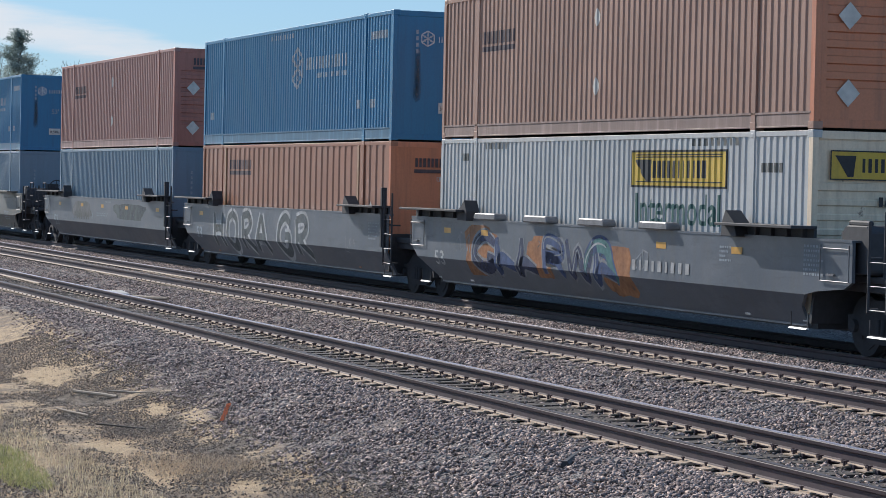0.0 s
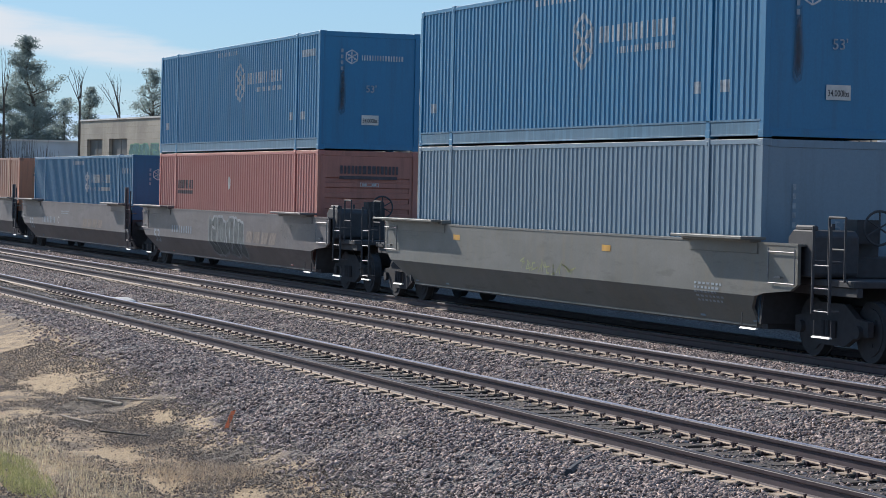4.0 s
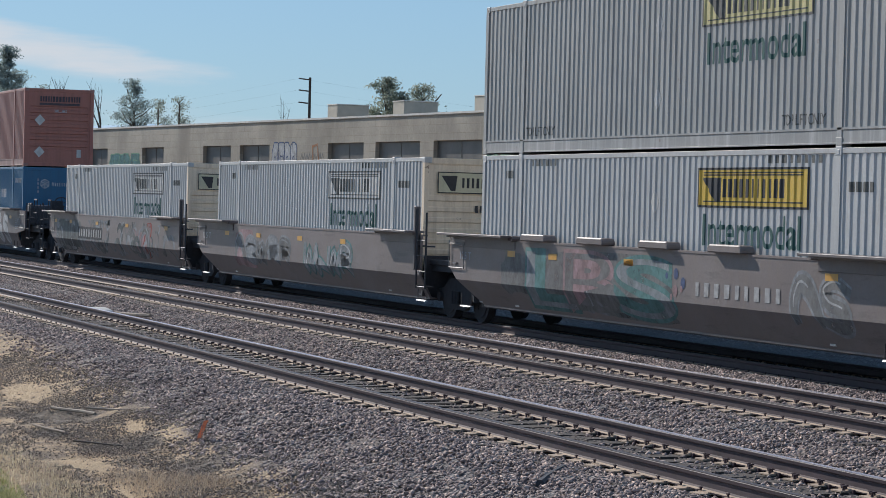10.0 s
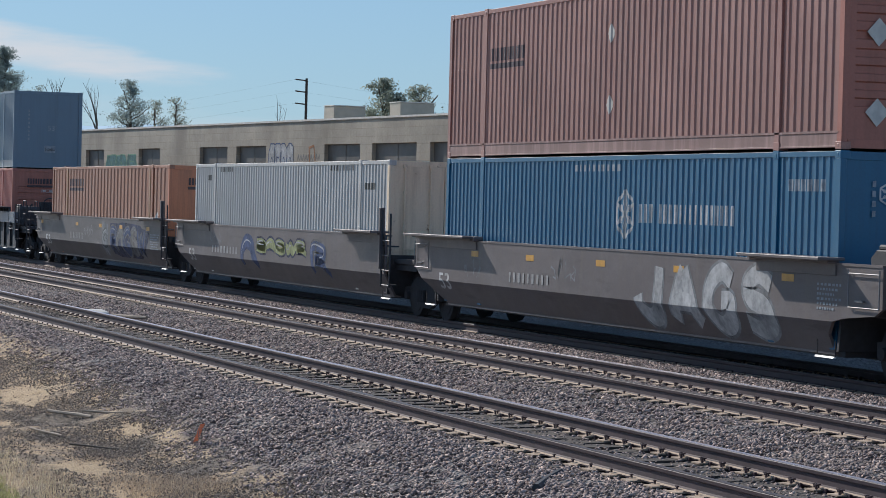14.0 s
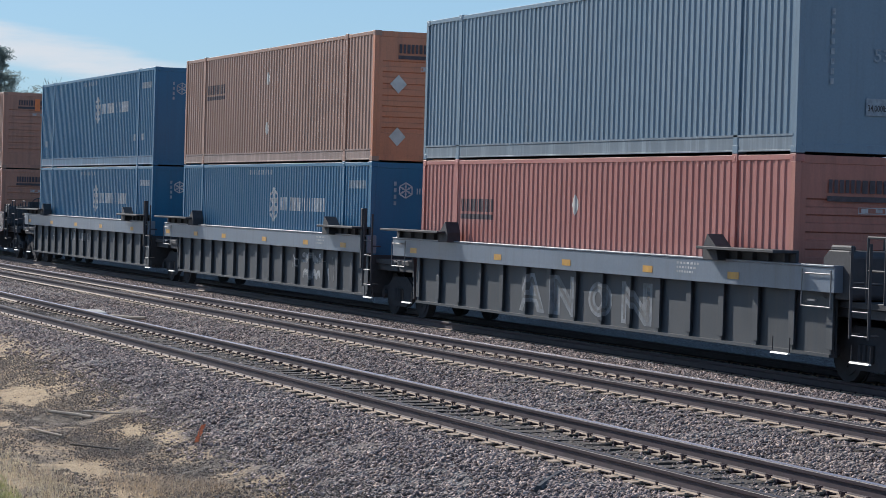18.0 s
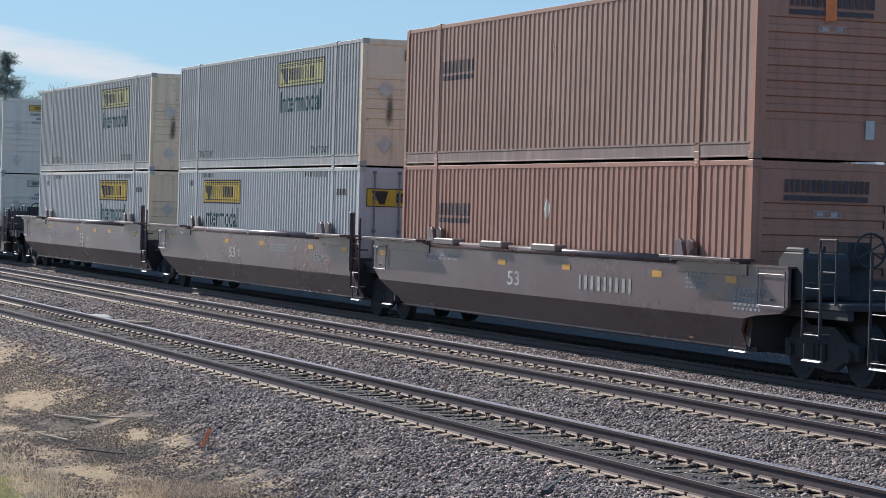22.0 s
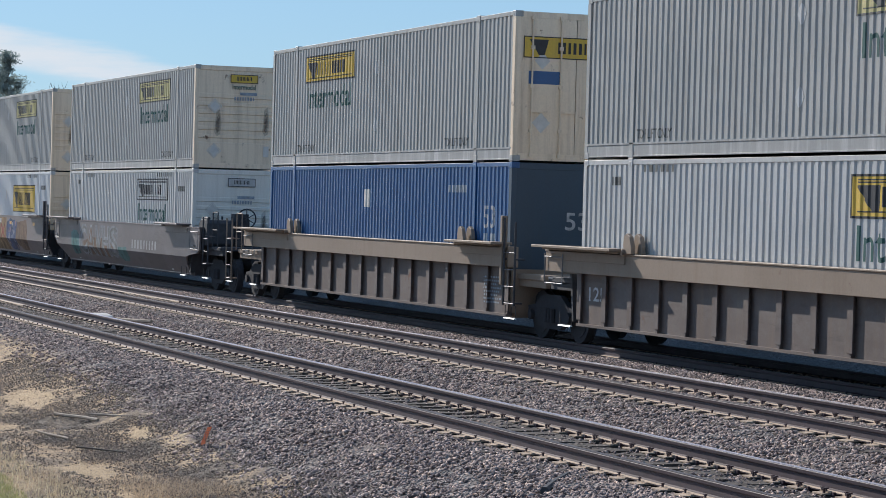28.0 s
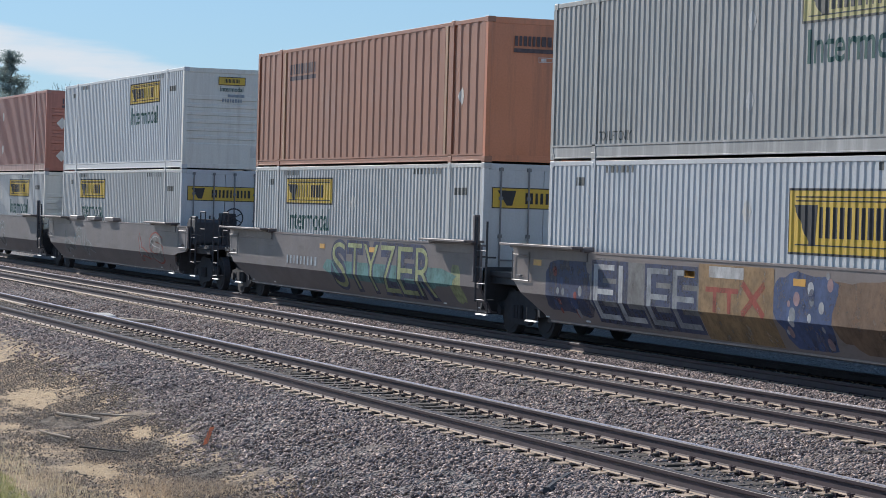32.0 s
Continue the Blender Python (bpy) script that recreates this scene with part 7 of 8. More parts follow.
def wall_with_openings(length, top, openings, low, high, depth):
    """A wall along x in one skin, its openings cut through and lined."""
    xs = [0.0] + [v for o in openings for v in o] + [length]
    zs = [-0.3, low, high, top]
    index, s = {}, Shape()

    def vert(i, j, k):
        if (i, j, k) not in index:
            index[i, j, k] = len(s.v)
            s.v.append((xs[i], k * depth, zs[j]))
        return index[i, j, k]

    def filled(i, j):
        return 0 <= i < len(xs) - 1 and 0 <= j < 3 and not (j == 1 and i % 2 == 1)
    for i in range(len(xs) - 1):
        for j in range(3):
            if not filled(i, j):
                continue
            s.f.append((vert(i, j, 0), vert(i + 1, j, 0), vert(i + 1, j + 1, 0), vert(i, j + 1, 0)))
            s.f.append((vert(i, j, 1), vert(i, j + 1, 1), vert(i + 1, j + 1, 1), vert(i + 1, j, 1)))
            for di, dj, a, b in ((-1, 0, (i, j), (i, j + 1)), (1, 0, (i + 1, j + 1), (i + 1, j)), (0, -1, (i + 1, j), (i, j)), (0, 1, (i, j + 1), (i + 1, j + 1))):
                if not filled(i + di, j + dj):
                    s.f.append((vert(*a, 0), vert(*b, 0), vert(*b, 1), vert(*a, 1)))
    return s.mesh("wall")


def warehouse():
    w = thing("warehouse", FACADE, "long beige block warehouse with dark windows and wall graffiti", "building")
    part("wall", wall_with_openings(WALL_LEN, WALL_TOP, WINDOWS, WIN_LOW, WIN_TOP, 0.35), BLOCK, w)
    part("end_wall", Shape().box(0, 0.35, 0.36, 32, -0.3, WALL_TOP), BLOCK, w)
    part("end_wall", Shape().box(WALL_LEN - 0.35, WALL_LEN, 0.36, 32, -0.3, WALL_TOP), BLOCK, w)
    part("roof", Shape().box(0.36, WALL_LEN - 0.36, 0.36, 32, 6.1, 6.25), SHEET, w)
    part("coping", Shape().box(-0.05, WALL_LEN + 0.05, -0.06, 0.42, WALL_TOP, WALL_TOP + 0.09), TRIMW, w, "pale coping along the roof edge")
    for a, b in WINDOWS:
        win = part("window", Shape().box(a, b, 0.225, 0.26, WIN_LOW, WIN_TOP), OLDGLASS, w, "dusty dark window")
        fr = Shape().box(a, b, 0.20, 0.223, WIN_LOW, WIN_LOW + 0.07).box(a, b, 0.20, 0.223, WIN_TOP - 0.06, WIN_TOP)
        n = max(2, int(round((b - a) / 2.1)))
        for i in range(n + 1):
            x = a + (b - a - 0.05) * i / n
            fr.box(x, x + 0.05, 0.205, 0.223, WIN_LOW + 0.07, WIN_TOP - 0.06)
        part("window_frame", fr, WINFRAME, win)
        part("sill", Shape().box(a - 0.1, b + 0.1, -0.05, 0.2, WIN_LOW - 0.12, WIN_LOW - 0.002), TRIMW, win)
    for u0, z, d in ((86.75, 6.36, 0.85), (87.45, 5.40, 0.7)):
        st = part("scupper", Shape().rod((u0, 0.0, z), (u0, -d, z), 0.07, 10), SHEET, w, "stubby roof drain pipe")
        part("collar", Shape().rod((u0, -d - 0.06, z), (u0, -d, z), 0.11, 10), BLACK, st)
    part("conduit", Shape().path([(86.1, -0.05, 5.1), (86.9, -0.05, 5.1), (86.9, -0.05, 4.2)], 0.03), BLACK, w)
    part("downpipe", Shape().path([(66.9, -0.06, WALL_TOP - 0.05), (66.95, -0.05, 5.4), (67.2, -0.05, 4.6), (67.2, -0.05, -0.2)], 0.035), UNITGREY, w)
    part("painted_dado", Shape().box(60.2, 87.0, -0.006, -0.003, 0.1, 2.86), plain("whitewashed_lower_wall", (0.42, 0.42, 0.45), 0.85, 0, 0.35, 1.0), w, "whitewashed lower wall")

    def wall_paint(sh, mat, out, name="wall_graffiti"):
        me = flat(sh)
        for v in me.vertices:
            v.co.y = -out
        return part(name, me, mat, w)

    def tag(x0, x1, n, seed, z0, z1, fc, lc):
        d = (x1 - x0) / n
        for i in range(n):
            f, l, _, k = bubble_letters(x0 + i * d, x0 + (i + 1) * d, 1, seed + i, z0, z1)
            wall_paint(f, SPRAY[fc], 0.010)
            wall_paint(l, SPRAY[lc], 0.014)
            wall_paint(k, SPRAY[lc], 0.016)
    tag(35.75, 39.0, 4, 5, 3.4, 5.4, "white", "blue")
    tag(9.6, 15.2, 3, 15, 3.6, 4.95, "teal", "green")
    for i, (a, b) in enumerate(((60.1, 61.45), (61.55, 62.95), (63.2, 64.35), (64.8, 66.2))):
        top = (5.15, 5.1, 5.05, 5.3)[i]
        poly = [(a, 3.15), (b, 3.15), (b, top - 0.15), (b - 0.25, top), (a + 0.25, top), (a, top - 0.2)]
        wall_paint([poly], SPRAY["green"], 0.010)
        wall_paint(stroke(poly + poly[:1], 0.16), SPRAY["black"], 0.014)
    for i in range(9):
        x = 39.6 + i * 0.33
        wall_paint(stroke([(x, 4.45), (x + 0.15, 4.75), (x + 0.25, 4.5)], 0.07), SPRAY["grey"], 0.01)
    wall_paint(stroke([(41.2, 4.3), (41.1, 5.1), (41.7, 5.2), (41.9, 4.4)], 0.12), SPRAY["orange"], 0.012)
    tag(64.6, 66.6, 2, 25, 1.3, 2.7, "white", "grey")
    tag(69.3, 72.6, 3, 65, 0.5, 2.6, "white", "blue")
    tag(72.8, 75.0, 3, 35, 1.1, 2.7, "white", "red")
    tag(75.1, 77.2, 2, 45, 1.1, 2.5, "blue", "silver")
    tag(81.0, 86.0, 4, 55, 0.6, 1.9, "silver", "grey")
    return w


warehouse()


def facing(x, y, z, turn=0.0):
    """A pose whose x axis runs to the right as seen along the line of sight, turned by so many degrees."""
    return pose(x, y, z, 0, 0, 69.4 + turn)


def roof_box(x, y, z0, w, d, h, turn, name, label):
    b = thing(name, facing(x, y, z0, turn), label, "roof unit", "roof units")
    part("casing", Shape().box(-w / 2, w / 2, -d / 2, d / 2, 0.12, h).mesh("casing", 0.03), SHEET, b)
    part("curb", Shape().box(-w / 2 + 0.1, w / 2 - 0.1, -d / 2 + 0.1, d / 2 - 0.1, 0, 0.12), SHEET, b)
    part("lid", Shape().box(-w / 2 - 0.04, w / 2 + 0.04, -d / 2 - 0.04, d / 2 + 0.04, h, h + 0.05), TRIMW, b)
    return b


roof_box(-142.4, 47.2, 6.25, 2.0, 1.6, 1.75, 24, "roof_duct", "beige sheet-metal duct box on a warehouse roof")
roof_box(-136.44, 49.26, 6.25, 2.1, 1.6, 1.86, 24, "roof_duct", "beige sheet-metal duct box on a warehouse roof")
roof_box(-125.35, 50.12, 6.25, 2.4, 1.7, 1.86, 24, "roof_duct", "large beige sheet-metal duct box on a warehouse roof")
vent = thing("roof_vent", facing(-123.7, 50.3, 6.4, 24), "low pale domed roof vent", "roof vent")
part("dome", Shape().prism([(-1.0, 0), (1.0, 0), (1.0, 1.05), (0.7, 1.3), (-0.7, 1.3), (-1.0, 1.05)], -0.6, 0.6).mesh("dome", 0.1), TRIMW, vent)
pent = thing("roof_penthouse", facing(-95.16, 47.7, 6.22, 12), "tan stepped penthouse block on a warehouse roof", "roof block")
part("block", Shape().box(-1.9, 2.3, 0, 2.0, 0, 1.66), SHEET, pent)
part("step_block", Shape().box(-2.75, -1.9, 0.05, 1.9, 0, 1.3), SHEET, pent)
part("hood", Shape().box(-2.95, -2.75, 0.3, 0.7, 0.7, 1.05), BLACK, pent)


def cooling_unit():
    a = thing("air_conditioner", facing(-92.18, 45.93, 6.19, 16), "grey rooftop air conditioner on a steel stand", "air conditioner")
    w, d = 1.62, 1.5
    part("casing", Shape().box(-w / 2, w / 2, -d / 2, d / 2, 1.34, 2.08).mesh("casing", 0.02), UNITGREY, a)
    part("fan_section", Shape().box(-w / 2, w / 2, -d / 2, d / 2, 2.085, 2.46).mesh("fan_section", 0.02), UNITGREY, a)
    for i in range(6):
        part("louvre", Shape().box(-w / 2 + 0.12, w / 2 - 0.03, -d / 2 - 0.012, -d / 2 - 0.002, 2.12 + i * 0.052, 2.15 + i * 0.052), BLACK, a)
        part("louvre", Shape().box(-w / 2 - 0.012, -w / 2 - 0.002, -d / 2 + 0.05, d / 2 - 0.05, 2.12 + i * 0.052, 2.15 + i * 0.052), BLACK, a)
    part("lid", Shape().box(-w / 2 - 0.03, w / 2 + 0.03, -d / 2 - 0.03, d / 2 + 0.03, 2.465, 2.50), UNITGREY, a)
    for x, y in ((-0.7, -0.65), (0.7, -0.65), (-0.7, 0.65), (0.7, 0.65), (-0.35, -0.65)):
        part("leg", Shape().box(x - 0.05, x + 0.05, y - 0.05, y + 0.05, 0, 1.34), TRIMW, a)
    part("stand_panel", Shape().box(-0.8, -0.42, -0.7, -0.66, 0.35, 1.3), TRIMW, a)
    for k in (0.0, 0.14, 0.28):
        part("pipe", Shape().path([(-0.35, -0.72, 1.15 - k), (0.1, -0.85, 0.85 - k * 0.6), (0.6, -0.85, 0.9 - k * 0.5), (0.86, -0.8, 1.3), (0.88, -0.78, 1.7)], 0.028), BLACK, a)
    part("plate", Shape().box(0.62, 0.78, -d / 2 - 0.008, -d / 2 - 0.002, 1.85, 1.95), TRIMW, a)
    return a


cooling_unit()


def dish_mast():
    m = thing("satellite_dish", pose(-76.96, 43.76, 0), "grey round satellite dish on a tall steel mast", "satellite dish")
    part("mast", Shape().rod((0, 0, 0), (0, 0, 13.5), 0.05, 8), UNITGREY, m)
    s = Shape()
    n, r = 28, 0.655
    rings = [(0.0, 0.16), (0.25, 0.14), (0.5, 0.08), (r, 0.0)]
    for (ra, ha), (rb, hb) in zip(rings, rings[1:]):
        for i in range(n):
            a, b = 2 * math.pi * i / n, 2 * math.pi * (i + 1) / n
            q = [(ra * math.cos(a), ha, ra * math.sin(a)), (rb * math.cos(a), hb, rb * math.sin(a)), (rb * math.cos(b), hb, rb * math.sin(b)), (ra * math.cos(b), ha, ra * math.sin(b))]
            s.face(*q)
            s.face(*[(x, y + 0.02, z) for x, y, z in q])
    d = part("reflector", s, DISH, m, at=Matrix.Translation((0.22, 0.02, 7.76)) @ pose(0, 0, 0, 6, 0, 72))
    part("rim", Shape().path([(r * math.cos(2 * math.pi * i / 28), 0, r * math.sin(2 * math.pi * i / 28)) for i in range(29)], 0.018, 5), BLACK, d)
    part("feed", Shape().rod((0, 0.1, 0), (0, -0.12, 0), 0.03, 6), BLACK, d)
    part("bracket", Shape().box(-0.5, 0.1, -0.1, 0.3, 6.2, 6.5), SHEET, m)
    part("bracket", Shape().box(-0.4, 0.1, -0.1, 0.3, 4.9, 5.2), SHEET, m)
    for z in (5.6, 6.0, 6.4):
        part("insulator", Shape().rod((0.05, -0.1, z), (0.2, -0.1, z + 0.15), 0.09, 8), BLACK, m)
    return m


dish_mast()
blue = thing("blue_building", FACADE @ pose(87.95, -0.04, 0), "pale blue stucco building beside the warehouse", "building")
part("wall", wall_with_openings(45, 6.72, [(1.25, 4.3)], 4.79, 5.92, 0.3), PALEBLUE, blue)
part("end_wall", Shape().box(0, 0.3, 0.31, 20, -0.3, 6.72), PALEBLUE, blue)
part("roof", Shape().box(0.31, 45, 0.31, 20, 6.4, 6.5), SHEET, blue)
part("coping", Shape().box(-0.05, 45, -0.05, 0.36, 6.72, 6.8), TRIMW, blue)
bw = part("window", Shape().box(1.25, 4.3, 0.2, 0.23, 4.79, 5.92), OLDGLASS, blue)
part("window_frame", Shape().box(1.25, 4.3, 0.14, 0.198, 4.79, 4.86).box(1.25, 1.32, 0.14, 0.198, 4.86, 5.92).box(2.74, 2.81, 0.14, 0.198, 4.86, 5.92), BLACK, bw)
for i, z in enumerate((2.2, 1.9)):
    part("notice", Shape().box(1.0, 1.35, -0.02, -0.003, z + i * 0.0, z + 0.22), TRIMW, blue)
low = thing("low_building", pose(-172.6, 34.2, 0, 0, 0, 78.5), "low grey-white building behind bare shrubs", "building")
part("wall", Shape().box(-9.0, 2.45, 0, 12, -0.3, 5.2), STUCCO, low)
part("roof_edge", Shape().box(-9.1, 2.55, -0.15, 12.1, 5.2, 5.32), TRIMW, low)

# bollards and a rail before the warehouse
for x in (-79.5, -78.3, -77.2, -75.9):
    b = thing("bollard", pose(x, 41.6, 0.1), "short dark steel bollard before a wall", "bollard", "bollards by the wall")
    part("post", Shape().rod((0, 0, 0), (0, 0, 1.0), 0.09, 10), BLACK, b)
    part("cap", Shape().rod((0, 0, 1.0), (0, 0, 1.06), 0.1, 10), DUSTY, b)

# ---------------------------------------------------------------- poles, wires, hills
pole = thing("utility_pole", pose(-209.9, 66.0, 0), "dark slender utility pole with three short arms", "utility pole")
part("post", Shape().rod((0, 0, 0), (0, 0, 12.95), 0.17, 8, 0.11), TIE, pole)
def tube(pts, r, n=5):
    """One unbroken thin tube along the points."""
    s = Shape()
    for p in pts:
        for i in range(n):
            a = 2 * math.pi * i / n
            s.v.append((p[0], p[1] + r * math.cos(a), p[2] + r * math.sin(a)))
    for k in range(len(pts) - 1):
        for i in range(n):
            j = (i + 1) % n
            s.f.append((k * n + i, k * n + j, (k + 1) * n + j, (k + 1) * n + i))
    return s.mesh("wire")


WIRE_TIPS = []
for z in (12.75, 11.75, 10.7):
    tip = Vector((-0.35, -0.9, z + 0.1))
    part("arm", Shape().rod((0, 0, z), tip, 0.06, 6), TIE, pole)
    WIRE_TIPS.append(Vector((-209.9, 66.0, 0)) + tip)
for p in WIRE_TIPS:
    for q in (Vector((-400, 80, p.z + 1.1)), Vector((-360, 190, p.z))):
        w = thing("power_line", pose(0, 0, 0), "thin dark overhead power line strung from a pole", "power line", "power lines")
        pts = [p.lerp(q, k / 10) - Vector((0, 0, 2.2 * (k / 10) * (1 - k / 10))) for k in range(11)]
        part("wire", tube(pts, 0.0035), BLACK, w)


def haze_material():
    """Far ridge seen through miles of lit air."""
    m, nt, b = node_mat("distant_hazy_hills")
    b.inputs["Base Color"].default_value = (0.12, 0.16, 0.2, 1)
    b.inputs["Emission Color"].default_value = (0.28, 0.40, 0.49, 1)
    b.inputs["Emission Strength"].default_value = 0.8
    return m


def hills():
    s = Shape()
    n = 90
    prev = None
    for i in range(n + 1):
        a = radians(-125 + 110 * i / n)
        h = 100 + 14 * noise.noise((i * 0.16, 1.2, 0)) + 10 * noise.noise((i * 0.6, 4.2, 0))
        d = 3000 + 250 * noise.noise((i * 0.3, 8.0, 0))
        row = [(d * math.sin(a), d * math.cos(a), -5), ((d + 150) * math.sin(a), (d + 150) * math.cos(a), h * 0.6), ((d + 350) * math.sin(a), (d + 350) * math.cos(a), h)]
        if prev:
            s.face(prev[0], row[0], row[1], prev[1])
            s.face(prev[1], row[1], row[2], prev[2])
        prev = row
    return s.mesh("backdrop_hills")


solid("backdrop_hills", hills(), haze_material(), "faint blue hills on the horizon", "hills", kind="structure")

# ---------------------------------------------------------------- trees
def leaf_material(name, a, b_, c, through_light=0.45):
    """Thin leaves: colour varies leaf by leaf, and light passes through them."""
    m, nt, b = node_mat(name)
    geo = nt.nodes.new("ShaderNodeNewGeometry")
    col = ramp_node(nt, geo.outputs["Random Per Island"], ((0.0, a), (0.6, b_), (1.0, c)))
    nt.links.new(col, b.inputs["Base Color"])
    b.inputs["Roughness"].default_value = 0.65
    tl = nt.nodes.new("ShaderNodeBsdfTranslucent")
    nt.links.new(col, tl.inputs["Color"])
    ms = nt.nodes.new("ShaderNodeMixShader")
    ms.inputs[0].default_value = through_light
    nt.links.new(b.outputs[0], ms.inputs[1])
    nt.links.new(tl.outputs[0], ms.inputs[2])
    nt.links.new(ms.outputs[0], nt.nodes["Material Output"].inputs["Surface"])
    return m


LEAF = leaf_material("grey_green_leaves", (0.16, 0.20, 0.165), (0.26, 0.30, 0.245), (0.38, 0.39, 0.31), 0.6)
# leaf greens paled: haze over the distant trees is put into their colour
LEAF_DARK = leaf_material("haze_paled_conifer_leaves", (0.18, 0.235, 0.235), (0.27, 0.335, 0.325), (0.36, 0.42, 0.395), 0.65)
BARK = plain("grey_bark", (0.11, 0.095, 0.08), 0.9, 0, 0.4, 4, 0.4)


def tree(x, y, top, width, crown_low, leaves, seed, mat, label, shape="oval", leaf=0.16):
    """Trunk, limbs and a crown of many small leaf clumps with gaps."""
    rng = random.Random(seed)
    t = thing("tree", pose(x, y, 0.1), label, "tree", "background trees")
    trunk = Shape()
    pts = [Vector((rng.uniform(-0.15, 0.15) * k, rng.uniform(-0.15, 0.15) * k, top * 0.93 * k / 6)) for k in range(7)]
    for k in range(6):
        trunk.rod(pts[k], pts[k + 1], 0.26 * (1 - k / 7), 7, 0.26 * (1 - (k + 1) / 7))
    part("trunk", trunk, BARK, t)
    ends = []
    nl = {"oval": 36, "sparse": 30, "cone": 64, "tiered": 58}[shape]
    for i in range(nl):
        f = (i + rng.random()) / nl
        z = crown_low + (top - crown_low) * f * 0.97
        prof = {"oval": math.sin(math.pi * min(1, 0.16 + 0.8 * f)) ** 0.7, "cone": 1.0 - 0.93 * f ** 1.05, "sparse": math.sin(math.pi * min(1, 0.2 + 0.75 * f)) ** 0.6,
                "tiered": float(np.interp(f, (0, 0.25, 0.45, 0.62, 0.74, 0.82, 0.92, 1.0), (0.85, 0.8, 1.0, 0.95, 0.62, 0.36, 0.30, 0.12)))}[shape]
        a = rng.uniform(0, 6.283)
        r = width / 2 * prof * rng.uniform(0.3, 1.15)
        k = min(5, int(z / (top * 0.93) * 6))
        start = pts[k].copy()
        start.z = max(0.5, z - r * 0.5)
        end = Vector((pts[k].x + r * math.cos(a), pts[k].y + r * math.sin(a), z + rng.uniform(0, 0.3)))
        mid = start.lerp(end, 0.5) + Vector((0, 0, -0.1 * r))
        part("limb", Shape().rod(start, mid, 0.05, 5, 0.035).rod(mid, end, 0.035, 5, 0.012), BARK, t)
        ends.append((start, end, r, prof))
    puffs = []
    for a, b, r, prof in ends:
        for k in range(3 + int(r * 1.6)):
            q = a.lerp(b, rng.uniform(0.45, 1.08)) + Vector((rng.gauss(0, 0.16), rng.gauss(0, 0.16), rng.gauss(0, 0.12)))
            puffs.append((q, (rng.uniform(0.12, 0.28) + 0.016 * width) * (0.5 + 0.6 * prof)))
    s = Shape()
    for i in range(leaves):
        q, spread = rng.choice(puffs)
        c = q + Vector((rng.gauss(0, spread), rng.gauss(0, spread), rng.gauss(0, spread * 0.6)))
        if c.z > top:
            continue
        d = Vector((rng.uniform(-1, 1), rng.uniform(-1, 1), rng.uniform(-1.2, 0.5))).normalized()
        n = d.orthogonal().normalized()
        n = Matrix.Rotation(rng.uniform(0, 6.28), 3, d) @ n
        ln, wd = leaf * rng.uniform(0.6, 1.5), leaf * rng.uniform(0.3, 0.6)
        s.face(tuple(c - d * ln), tuple(c + n * wd), tuple(c + d * ln), tuple(c - n * wd))
    me = bpy.data.meshes.new("crown")
    me.from_pydata(s.v, [], s.f)
    part("crown", me, mat, t)
    return t


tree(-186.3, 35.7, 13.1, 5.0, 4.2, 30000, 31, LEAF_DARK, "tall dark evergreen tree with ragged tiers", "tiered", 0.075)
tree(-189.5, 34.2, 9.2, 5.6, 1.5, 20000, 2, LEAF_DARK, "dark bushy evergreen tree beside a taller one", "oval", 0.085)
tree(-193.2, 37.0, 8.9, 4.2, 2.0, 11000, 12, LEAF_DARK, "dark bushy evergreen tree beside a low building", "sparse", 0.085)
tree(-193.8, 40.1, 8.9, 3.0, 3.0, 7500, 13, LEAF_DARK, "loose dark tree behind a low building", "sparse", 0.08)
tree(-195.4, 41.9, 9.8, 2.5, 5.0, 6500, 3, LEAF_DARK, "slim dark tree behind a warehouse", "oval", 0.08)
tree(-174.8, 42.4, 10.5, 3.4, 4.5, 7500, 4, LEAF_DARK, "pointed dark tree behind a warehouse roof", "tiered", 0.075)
tree(-178.9, 45.3, 9.3, 2.4, 4.0, 2600, 5, LEAF, "thin airy tree behind a warehouse roof", "sparse", 0.065)
tree(-179.5, 46.9, 9.65, 2.2, 4.0, 2400, 15, LEAF, "thin airy tree behind a warehouse roof", "sparse", 0.065)
tree(-156.0, 54.0, 10.4, 3.2, 6.0, 5500, 6, LEAF, "rounded leafy tree above a warehouse roof", "oval", 0.10)
tree(-155.0, 55.6, 9.4, 1.8, 6.0, 2200, 16, LEAF, "small leafy tree above a warehouse roof", "oval", 0.10)
tree(-159.6, 58.9, 10.3, 2.8, 6.0, 3300, 7, LEAF, "airy rounded tree above a warehouse roof", "sparse", 0.09)
tree(-131.4, 72.6, 10.9, 3.6, 6.0, 4500, 8, LEAF, "rounded leafy tree behind a warehouse", "oval", 0.10)
tree(-129.0, 78.5, 10.7, 2.6, 6.0, 2400, 9, LEAF, "small leafy tree behind a satellite dish", "oval", 0.10)


